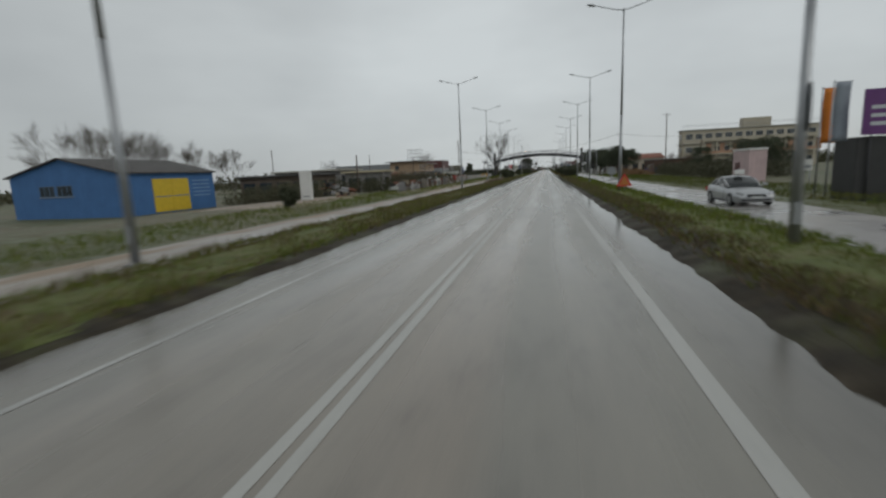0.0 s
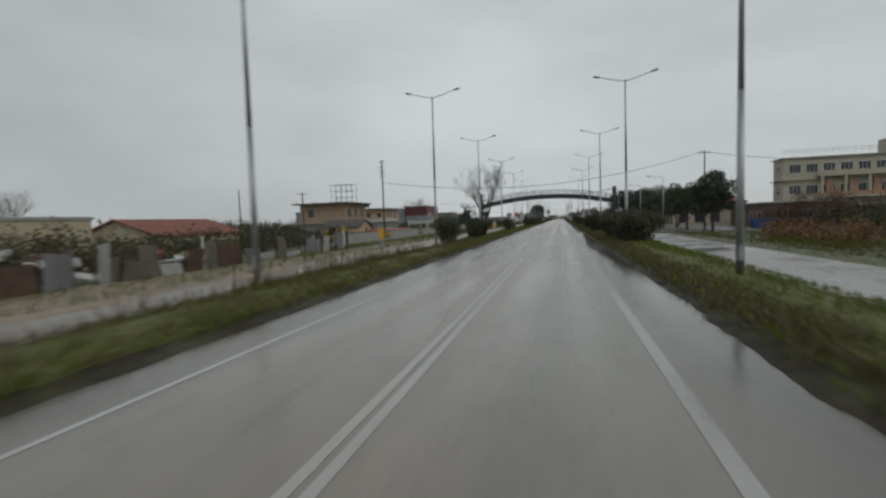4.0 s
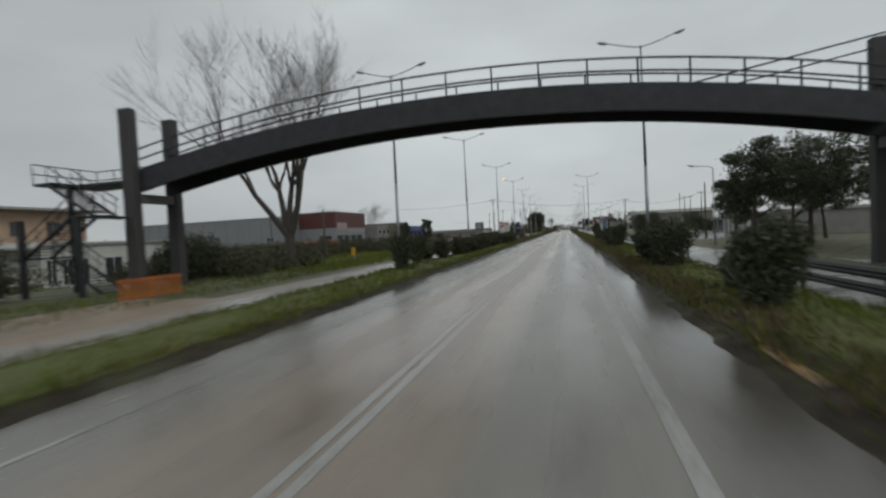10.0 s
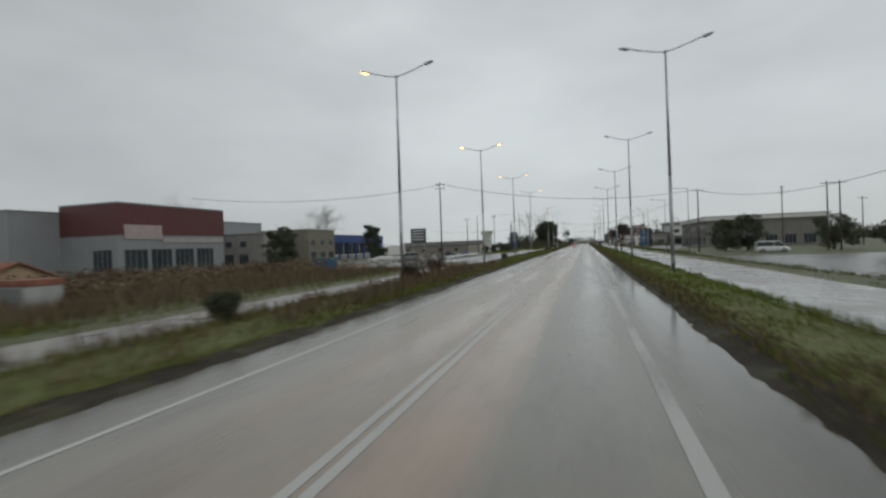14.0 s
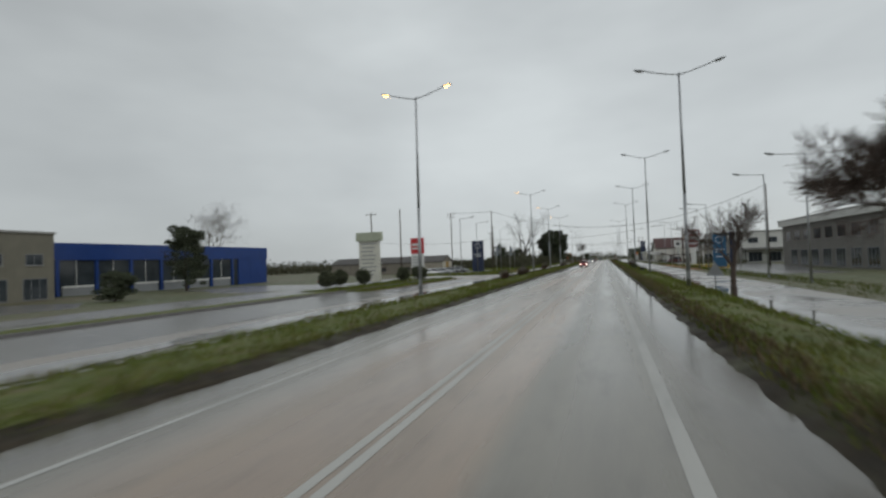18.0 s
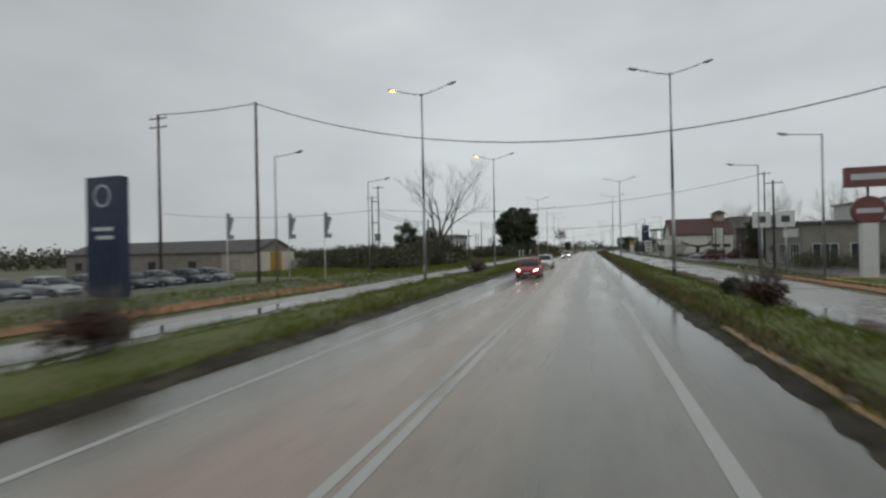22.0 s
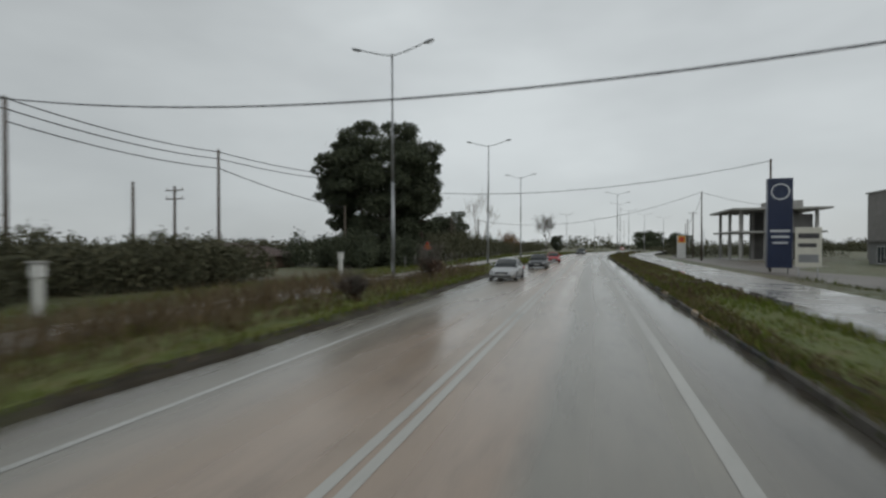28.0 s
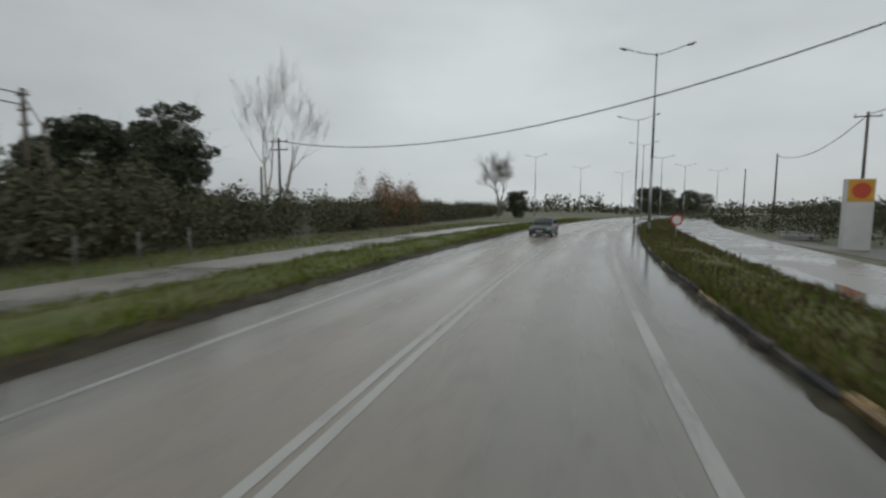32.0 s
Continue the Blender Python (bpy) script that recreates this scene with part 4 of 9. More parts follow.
low_wall(100, 181, -21.2, 1.2)
RED_TARP = plain("red_tarpaulin", (0.36, 0.03, 0.025), 0.5, 0, 0.25, 1.5, 0.4, 5)
rt = thing("material_pile", pose(0, 0, 0), "long pile under a red tarpaulin behind the wall", "pile")
bm = bm_new()
rings = []
for k in range(16):
    y = 119.5 + k * 1.15
    hh = 1.5 + 0.08 * math.sin(k * 1.7)
    rings.append([(-25.5 + 2.0 * math.cos(a), y, -0.2 + hh * max(0, math.sin(a)) ** 0.6) for a in [i * math.pi / 6 for i in range(7)]] + [(-27.5, y, -0.4), (-23.5, y, -0.4)][:1])
loft(bm, rings)
part("tarpaulin", bm, RED_TARP, rt)
for y, ww in ((115.0, 2.4), (131.0, 2.2), (147.0, 2.0)):
    sign_board("dark banner with yellow unreadable letters on the wall", pose(-21.0, y, 0.16, 0, 0, 90), ww, 0.75, 0.2, 0.05, INK, 0, None,
               tuple((-0.42 + 0.17 * k, -0.30 + 0.17 * k, 0.22, 0.8, plain("yellow_ink", (0.55, 0.33, 0.03), 0.5)) for k in range(5)), "banner", "banner")
digger = thing("mini_digger", pose(-29.6, 115.6, -0.3, 0, 0, 70), "small yellow digger parked behind the low wall", "digger")
DIGGER_YELLOW = plain("digger_yellow_paint", (0.50, 0.30, 0.02), 0.5, 0, 0.25, 2)
for name, box_, matl in (("track", (-0.75, -0.4, -0.9, 0.9, 0.0, 0.45), RUBBER), ("track", (0.4, 0.75, -0.9, 0.9, 0.0, 0.45), RUBBER), ("body", (-0.65, 0.65, -0.7, 0.8, 0.5, 1.15), DIGGER_YELLOW), ("engine_cover", (-0.6, 0.6, 0.2, 0.85, 1.16, 1.7), DIGGER_YELLOW), ("cab", (-0.6, 0.1, -0.6, 0.15, 1.16, 2.2), CAR_GLASS)):
    bm = bm_new()
    bx(bm, *box_, 0.05)
    part(name, bm, matl, digger)
bm = bm_new()
for p_, q_ in (((0.3, -0.7, 0.9), (0.3, -1.9, 2.3)), ((0.3, -1.9, 2.3), (0.3, -2.9, 1.2)), ((0.3, -2.9, 1.2), (0.3, -2.7, 0.5))):
    tube(bm, p_, q_, 0.12, 0.1, 6)
part("arm", bm, DIGGER_YELLOW, digger)
timber = thing("timber_stack", pose(-26.5, 117.0, -0.2, 0, 0, 86), "stack of brown planks behind the low wall", "timber")
for k in range(12):
    bm = bm_new()
    bx(bm, -1.6, 1.6, -0.6 + 0.3 * (k % 4), -0.34 + 0.3 * (k % 4), 0.5 * (k // 4) + 0.0, 0.5 * (k // 4) + 0.42)
    part("plank", bm, SCRAP[5] if k % 3 else SCRAP[1], timber)
BY = plain("yellow_post_paint", (0.6, 0.33, 0.03), 0.6, 0, 0.2)
for x, y, h in ((-12.6, 163.3, 1.55), (-11.8, 90.0, 1.9), (-20.4, 148, 1.6), (-20.2, 216, 1.3)):
    t = thing("marker_post", pose(x, y, -0.05), "yellow painted marker post with a small panel", "post")
    bm = bm_new()
    bx(bm, -0.06, 0.06, -0.06, 0.06, -0.3, h)
    part("post", bm, GALV, t)
    bm = bm_new()
    bx(bm, -0.22, 0.22, -0.09, -0.062, h - 0.85, h)
    part("panel", bm, BY, t)
for x, y in ((-14.6, 175.2), (-14.9, 527.4), (-14.4, 530.3), (-14.8, 549.5), (16.4, 178)):
    t = thing("meter_post", pose(x, y, -0.1), "white pillar with a small capped box", "pillar")
    bm = bm_new()
    bx(bm, -0.12, 0.12, -0.12, 0.12, -0.2, 1.3, 0.02)
    part("pillar", bm, WHITE_WALL, t)
    bm = bm_new()
    bx(bm, -0.16, 0.16, -0.16, 0.16, 1.3, 1.75, 0.03)
    part("box", bm, SIGN_WHITE, t)
    bm = bm_new()
    bx(bm, -0.21, 0.21, -0.21, 0.21, 1.75, 1.82, 0.02)
    part("cap", bm, CONC, t)


# ---- footbridge ----
def footbridge():
    t = thing("footbridge", pose(0, 0, 0), "dark steel arched pedestrian footbridge with railings over the road", "footbridge")
    xa, xb = -20.6, 17.1

    def yc(x):
        return 191.2 + (x - xa) / (xb - xa) * 3.4

    def zb(x):
        f = (x - xa) / (xb - xa)
        return 5.35 + 8.9 * f * (1 - f) + 0.35 * f
    n, npost = 26, 17
    for off in (-1.15, 1.15):
        bm = bm_new()
        rings = []
        for k in range(n + 1):
            x = xa + (xb - xa) * k / n
            z, y = zb(x), yc(x) + off
            rings.append([(x, y - 0.12, z), (x, y + 0.12, z), (x, y + 0.12, z + 1.25), (x, y - 0.12, z + 1.25)])
        loft(bm, rings, True, False)
        part("girder", bm, DARK_STEEL, t)
    bm = bm_new()
    loft(bm, [[(x, yc(x) - 1.03, zb(x) + 0.75), (x, yc(x) + 1.03, zb(x) + 0.75), (x, yc(x) + 1.03, zb(x) + 0.88), (x, yc(x) - 1.03, zb(x) + 0.88)] for x in [xa + (xb - xa) * k / n for k in range(n + 1)]], True, False)
    part("deck", bm, CONC_DARK, t)
    for off in (-1.15, 1.15):
        for k in range(npost + 1):
            x = xa + (xb - xa) * k / npost
            bm = bm_new()
            tube(bm, (x, yc(x) + off, zb(x) + 1.2), (x, yc(x) + off, zb(x) + 2.4), 0.045, 0.045, 6)
            part("rail_post", bm, DARK_STEEL, t)
        for hgt, r in ((2.4, 0.05), (1.82, 0.05)):
            bm = bm_new()
            sweep(bm, [(x, yc(x) + off, zb(x) + hgt) for x in [xa + (xb - xa) * k / n for k in range(n + 1)]], r)
            part("handrail", bm, DARK_STEEL, t)
    for x in (xa, xb):
        for off in (-1.42, 1.42):
            bm = bm_new()
            bx(bm, x - 0.38, x + 0.38, yc(x) + off - 0.25, yc(x) + off + 0.25, -0.6, 10.0 if x < 0 else 10.4, 0.03)
            part("column", bm, CONC_BRIDGE, t)
        bm = bm_new()
        bx(bm, x - 0.3, x + 0.3, yc(x) - 1.1, yc(x) + 1.1, zb(x) - 0.5, zb(x) - 0.02)
        part("cross_beam", bm, CONC_DARK, t)
    # slanting stay bars from the columns by the right-hand stair down to the girders
    for off in (-1.3, 1.3):
        bm = bm_new()
        tube(bm, (xb - 0.3, yc(xb) + off, 9.9), (8.3, yc(8.3) + off, zb(8.3) + 1.2), 0.04, 0.04, 6)
        part("stay", bm, DARK_STEEL, t, "thin steel stay")
    # stair flights with landings on both ends
    for x, s in ((xa, -1), (xb, 1)):
        y0 = yc(x)
        bm = bm_new()
        bx(bm, min(x + s * 0.4, x + s * 4.2), max(x + s * 0.4, x + s * 4.2), y0 - 1.1, y0 + 1.1, zb(x) + 0.7, zb(x) + 0.85)
        land = part("landing", bm, DARK_STEEL, t)
        top = zb(x) + 0.78
        nst, run = 13, 0.26
        for fl in range(3):
            za, ze = top * (1 - fl / 3), top * (1 - (fl + 1) / 3)
            inward = fl % 2 == 0
            xa_, xe_ = (4.6, 4.6 - nst * run) if inward else (4.6 - nst * run, 4.6)
            yf = y0 - (1.9 if inward else 3.3)
            for k in range(nst):
                u = xa_ + (xe_ - xa_) * (k + 0.5) / nst
                z = za - (k + 1) * (za - ze) / nst
                bm = bm_new()
                bx(bm, x + s * u - run / 2, x + s * u + run / 2, yf - 0.62, yf + 0.62, z - 0.04, z)
                part("step", bm, DARK_STEEL, land)
            for off in (-0.66, 0.66):
                for lift, r in ((-0.06, 0.09), (0.55, 0.025), (1.0, 0.035)):
                    bm = bm_new()
                    tube(bm, (x + s * xa_, yf + off, za + lift), (x + s * xe_, yf + off, ze + lift), r, r, 6)
                    part("stringer" if lift < 0 else "handrail", bm, DARK_STEEL, land)
                for k in range(0, nst + 1, 3):
                    u = xa_ + (xe_ - xa_) * k / nst
                    z = za - (za - ze) * k / nst
                    bm = bm_new()
                    tube(bm, (x + s * u, yf + off, z - 0.05), (x + s * u, yf + off, z + 1.0), 0.025, 0.025, 5)
                    part("baluster", bm, DARK_STEEL, land)
            if fl < 2:
                ends = sorted((x + s * xe_, x + s * (xe_ + (-1.1 if inward else 1.1))))
                bm = bm_new()
                bx(bm, ends[0], ends[1], y0 - 3.95, y0 - 1.25, ze - 0.1, ze)
                part("landing", bm, DARK_STEEL, t)
        for xo, yo in ((4.7, -1.3), (4.7, -4.0), (0.7, -4.0)):
            bm = bm_new()
            bx(bm, x + s * xo - 0.12, x + s * xo + 0.12, y0 + yo - 0.12, y0 + yo + 0.12, -0.6, top - 0.1 if yo > -2 else top * 0.66)
            part("stair_column", bm, DARK_STEEL, t)
        bm = bm_new()
        bx(bm, min(x + s * 4.2, x + s * 5.6), max(x + s * 4.2, x + s * 5.6), y0 - 2.6, y0 + 1.1, top - 0.09, top + 0.06)
        part("landing", bm, DARK_STEEL, t)
        for hgt in (0.55, 1.1):
            bm = bm_new()
            sweep(bm, [(x + s * u, y0 + v, top + 0.06 + hgt) for u, v in ((0.5, 1.1), (5.6, 1.1), (5.6, -2.6))], 0.035)
            part("handrail", bm, DARK_STEEL, t)
        for xo, yo in ((1.2, 1.1), (2.6, 1.1), (4.2, 1.1), (5.6, 1.1), (5.6, 0.0), (5.6, -1.3), (5.6, -2.6)):
            bm = bm_new()
            tube(bm, (x + s * xo, y0 + yo, top), (x + s * xo, y0 + yo, top + 1.16), 0.03, 0.03, 6)
            part("rail_post", bm, DARK_STEEL, t)
    return t


footbridge()
sign_board("small white notice on a thin post by the bridge stair", pose(18.2, 190.2, -0.3), 0.75, 0.95, 3.5, 0.05, SIGN_WHITE, 1, GALV, ((-0.3, 0.3, 0.55, 0.62, SIGN_GREY), (-0.3, 0.2, 0.35, 0.42, SIGN_GREY)))
sign_board("small square white notice on a thin post", pose(17.2, 190.0, -0.3), 0.7, 0.6, 3.4, 0.05, SIGN_WHITE, 1, GALV, ((-0.3, 0.3, 0.4, 0.55, SIGN_GREY),))
for y in (186.0, 187.6):
    t = thing("site_barrier", pose(-16.4, y, -0.05, 0, 0, 80), "orange slatted site barrier at the bridge foot", "barrier")
    for k in range(9):
        bm = bm_new()
        bx(bm, -0.8 + 0.18 * k, -0.72 + 0.18 * k, -0.02, 0.02, 0.05, 1.0)
        part("slat", bm, BARRIER_ORANGE, t)
    for z in (0.15, 0.9):
        bm = bm_new()
        bx(bm, -0.85, 0.85, 0.02, 0.05, z - 0.04, z + 0.04)
        part("rail", bm, BARRIER_ORANGE, t)

# guard rail between verge and service road
def guard_rail(x, y0, y1):
    t = thing("guard_rail", pose(0, 0, 0), "dark weathered steel guard rail on posts", "guard rail")
    y = y0
    while y <= y1:
        bm = bm_new()
        bx(bm, x - 0.05, x + 0.05, y - 0.06, y + 0.06, -0.3, 0.95)
        part("post", bm, DARK_STEEL, t)
        y += 4.0
    for z in (0.42, 0.80):
        bm = bm_new()
        prism(bm, [(x - 0.07, z - 0.13), (x - 0.11, z - 0.05), (x - 0.07, z), (x - 0.11, z + 0.05), (x - 0.07, z + 0.13), (x - 0.05, z + 0.13), (x - 0.085, z + 0.05), (x - 0.05, z), (x - 0.085, z - 0.05), (x - 0.05, z - 0.13)], "y", y0 - 0.5, y1 + 0.5)
        part("beam", bm, DARK_STEEL, t)
    return t


guard_rail(9.55, 122, 190)
guard_rail(9.55, 200, 242)

# ---- left side past the bridge ----
HALL_GREY = plain("grey_cladding", (0.24, 0.25, 0.26), 0.5, 0.2, 0.12, 0.4, 0.1, 20, 0, 0.4)
HALL_RED = plain("dark_red_cladding", (0.098, 0.030, 0.029), 0.5, 0.1, 0.15, 0.4, 0.1, 20, 0, 0.4)
fb = (-150.0, -84.5, 300.0, 360.0)
hall = flat_house("long grey metal-clad hall with flat roof", fb, -1.4, 11.6, HALL_GREY, 0.15, HALL_GREY, "factory_hall", "factory")
for k in range(14):
    add_panel(hall, "seam", "S", fb, 4.6 * k + 1, -1.0, 0.12, 11.4, CONC_DARK, 0.03, 0.06)
add_window(hall, "S", fb, 58, 2.5, 3.0, 1.3)
rb = (-84.4, -71.2, 307.7, 331.0)
red_hall = flat_house("showroom with dark red clad upper storey and glazed front", rb, -1.4, 12.7, HALL_GREY, 0.1, HALL_GREY, "showroom", "shop")
add_panel(red_hall, "fascia", "S", rb, -0.1, 6.1, 13.4, 5.2, HALL_RED, 0.12, 0.14, "dark red metal fascia")
add_panel(red_hall, "fascia", "E", rb, -0.1, 6.1, 23.5, 5.2, HALL_RED, 0.12, 0.14, "dark red metal fascia")
add_panel(red_hall, "sign_panel", "E", rb, 1.0, 5.3, 7.2, 2.5, paint("pinkish_sign_panel", (0.36, 0.29, 0.29), 0.2), 0.2, 0.1, "faded pinkish shop sign panel")
add_panel(red_hall, "lintel", "E", rb, 8.5, 4.7, 14.6, 0.9, paint("pale_lintel", (0.33, 0.31, 0.30), 0.2), 0.15, 0.1, "pale band over the shop front")
for u in (1.0, 6.0, 11.0, 16.0):
    add_window(red_hall, "E", rb, u, -0.8, 4.4, 4.4, SIGN_GREY, "shop_window", 3)
add_window(red_hall, "S", rb, 7.4, -0.8, 4.4, 4.4, SIGN_GREY, "shop_window", 3)
ob_ = (-72.0, -59.5, 282, 291)
oh = gable_house("low house with orange tile roof behind shrubs", ob_, -1.6, 1.6, 2.0, OCHRE, plain("orange_roof_tile", (0.22, 0.085, 0.05), 0.7, 0, 0.3, 2, 0.5, 9), "x", 0.5)
add_window(oh, "E", ob_, 2, -1.0, 1.4, 1.0)
add_window(oh, "S", ob_, 3, -1.0, 1.4, 1.0)
kb = (-23.0, -21.2, 264.6, 266.2)
kiosk = flat_house("small grey steel hut beside the service road", kb, -0.1, 1.2, paint("grey_steel_hut", (0.34, 0.34, 0.33), 0.2), 0.06, ROOF_TILE, "hut", "hut")
add_panel(kiosk, "hatch", "S", kb, 0.2, 0.05, 1.4, 0.95, SIGN_GREY, 0.03, 0.05)
for k, (nb, hh, matl, txt) in enumerate((((-98, -72, 345, 366), 8.2, SHED_WALL, "grey industrial block with dark openings"), ((-104, -88, 398, 418), 8.6, OCHRE, "ochre block behind the yards"), ((-84.0, -67.5, 357, 370.4), 9.2, paint("olive_grey_wall", (0.17, 0.16, 0.125), 0.2), "yellow and grey showroom with a glazed ground floor"))):
    z0 = -1.3
    blk = flat_house(txt, nb, z0, hh, matl, 0.2, CONC, "commercial_building", "building")
    for side, L in (("S", nb[1] - nb[0]), ("E", nb[3] - nb[2])):
        u = 1.0
        while u + 3.2 < L:
            add_window(blk, side, nb, u, z0 + 0.5, 2.8, 2.8, SIGN_GREY, "shop_window", 2)
            if hh > 6:
                add_window(blk, side, nb, u + 0.3, z0 + 5.0, 2.0, 1.5, SIGN_GREY)
            u += 4.4
# blue car showroom
BLUE_CLAD = plain("bright_blue_cladding", (0.012, 0.045, 0.20), 0.35, 0.1, 0.12, 0.5, 0.05, 20)
bb = (-87.5, -75.6, 375.2, 421.0)
blue_b = flat_house("low glazed showroom with a bright blue fascia", bb, -1.2, 8.2, PANE, 0.3, BLUE_CLAD, "showroom", "shop")
add_panel(blue_b, "fascia", "S", bb, -0.3, 4.6, 12.5, 2.4, BLUE_CLAD, 0.35, 0.4, "bright blue fascia")
add_panel(blue_b, "fascia", "E", bb, -0.3, 4.6, 46.4, 2.4, BLUE_CLAD, 0.35, 0.4, "bright blue fascia")
for u in np.arange(0.0, 44.0, 5.8):
    add_panel(blue_b, "pillar", "E", bb, float(u), -1.2, 0.5, 5.8, BLUE_CLAD, 0.3, 0.34)
add_panel(blue_b, "end_wall", "E", bb, 36.8, -1.2, 9.1, 5.8, BLUE_CLAD, 0.28, 0.3, "blue end wall")
for u in (1.0, 6.6, 12.4, 18.2, 24.0, 29.8):
    add_panel(blue_b, "sill_wall", "E", bb, u, -1.2, 4.6, 1.5, HALL_GREY, 0.1, 0.12, "grey wall below the windows")
    add_panel(blue_b, "sill", "E", bb, u, 0.3, 4.6, 0.3, FRAME_WHITE, 0.2, 0.24, "white window sill")
for u in np.arange(3.0, 36, 2.9):
    add_panel(blue_b, "mullion", "E", bb, float(u), -1.2, 0.08, 5.8, FRAME_WHITE, 0.06, 0.08)
for u in (2, 5, 8):
    add_panel(blue_b, "mullion", "S", bb, float(u), -1.2, 0.08, 5.8, FRAME_WHITE, 0.06, 0.08)

bars_rows = tuple((-0.38 + 0.05 * (k % 2), 0.38 - 0.07 * (k % 3), 0.92 - 0.095 * k, 0.945 - 0.095 * k, SIGN_GREY) for k in range(9))
cs = sign_board("cream upright shop sign with rows of faded writing", pose(-23.6, 377.9, -0.1), 2.6, 4.8, 0.35, 0.5, SIGN_CREAM, 3, CONC, bars_rows)
bm = bm_new()
bx(bm, -1.6, 1.6, -0.4, 0.4, 5.15, 6.2, 0.05)
part("crown_panel", bm, paint("greenish_sign_top", (0.40, 0.43, 0.33), 0.2), cs)
rs = sign_board("red square dealer sign over a white panel on posts", pose(-30.0, 408.3, -0.3), 2.6, 2.9, 4.3, 0.3, SIGN_RED, 2, GALV, ((-0.38, 0.3, 0.5, 0.66, SIGN_WHITE), (-0.38, 0.1, 0.28, 0.38, SIGN_WHITE)))
bm = bm_new()
bx(bm, -1.25, 1.25, -0.12, 0.12, 1.5, 4.2)
pn = part("lower_panel", bm, SIGN_WHITE, rs)
for k in range(4):
    bm = bm_new()
    bx(bm, -1.0, 0.9 - 0.2 * (k % 2), -0.135, -0.122, 3.6 - 0.5 * k, 3.75 - 0.5 * k)
    part("lettering_bar", bm, SIGN_GREY, pn)
sign_board("tall dark navy dealer pylon with a pale ring emblem", pose(-23.0, 425.4, -0.1), 2.5, 6.6, 0.1, 0.55, SIGN_NAVY, 0, None, ((-0.3, 0.3, 0.55, 0.58, INK_PALE), (-0.2, 0.3, 0.48, 0.51, INK_PALE)), "sign_pylon", "sign", (0.62, 0.84, INK_PALE))
sign_board("dark billboard with pale unreadable lines on posts", pose(-27.4, 332.4, -0.2), 3.0, 2.7, 3.2, 0.2, plain("dark_board", (0.05, 0.055, 0.05), 0.5), 2, GALV, tuple((-0.4, 0.4, 0.2 + 0.2 * k, 0.28 + 0.2 * k, INK_PALE) for k in range(4)))
skip = thing("waste_container", pose(-27.0, 299.0, -0.15), "small blue and green steel waste container", "container")
bm = bm_new()
bx(bm, -1.1, 1.1, -0.8, 0.8, 0.15, 1.35, 0.05)
part("body", bm, plain("blue_steel_paint", (0.03, 0.12, 0.26), 0.5, 0.2, 0.2), skip)
bm = bm_new()
bx(bm, -1.15, 1.15, -0.85, 0.85, 1.35, 1.48, 0.03)
part("lid", bm, plain("green_steel_paint", (0.04, 0.12, 0.09), 0.5, 0.2, 0.2), skip)
for x in (-0.8, 0.8):
    bm = bm_new()
    tube(bm, (x, -0.6, 0.08), (x, 0.6, 0.08), 0.09, 0.09, 8)
    part("wheel", bm, RUBBER, skip)

sacks = thing("sack_pile", pose(-20.0, 302.0, -0.1), "pile of white builder's sacks beside the driveway", "sacks")
sack_rng = random.Random(8)
for k in range(16):
    bm = bm_new()
    w_, d_, h_ = sack_rng.uniform(0.45, 0.7), sack_rng.uniform(0.4, 0.6), sack_rng.uniform(0.3, 0.5)
    bx(bm, -w_, w_, -d_, d_, 0, h_, 0.14)
    sk_ = part("sack", bm, SCRAP[0], sacks)
    sk_.matrix_basis = pose(sack_rng.uniform(-1.9, 1.4), sack_rng.uniform(-1.6, 1.6), 0.42 * (k % 3), sack_rng.uniform(-8, 8), sack_rng.uniform(-8, 8), sack_rng.uniform(0, 90))
sign_board("white board on two posts behind the sacks", pose(-20.2, 304.5, -0.1), 2.3, 1.1, 1.5, 0.08, SIGN_WHITE, 2, GALV)

# long hut with gable towards the road
# cream darkened in the base colour for the shade on the south wall
HUT_WALL_SHADED = paint("shaded_cream_wall", (0.20, 0.18, 0.15), 0.3)
hub = (-84.0, -44.6, 463.2, 472.6)
hut = gable_house("long low hut with weathered roof and cream gable", hub, -1.9, 4.4, 1.8, HUT_WALL_SHADED, ROOF_DARK, "x", 0.3, "hut", "hut")
# the gable panel holds the lit cream of the same wall
add_panel(hut, "gable_wall", "E", hub, 0.05, -2.3, 9.3, 4.75, paint("cream_gable_wall", (0.52, 0.49, 0.42), 0.2), 0.03, 0.1, "pale cream gable wall")
add_panel(hut, "side_wall", "S", hub, 33.2, -2.3, 6.1, 4.6, paint("pale_side_wall", (0.34, 0.31, 0.26), 0.2), 0.02, 0.04, "paler end of the side wall")
add_panel(hut, "door", "E", hub, 3.3, -1.85, 2.7, 4.25, plain("ochre_door", (0.33, 0.20, 0.04), 0.6, 0, 0.15), 0.06, 0.1, "tall ochre sheet door")
for u in np.arange(2.2, 37, 8.2):
    add_window(hut, "S", hub, float(u), -0.2, 1.6, 1.4, FRAME_BROWN)
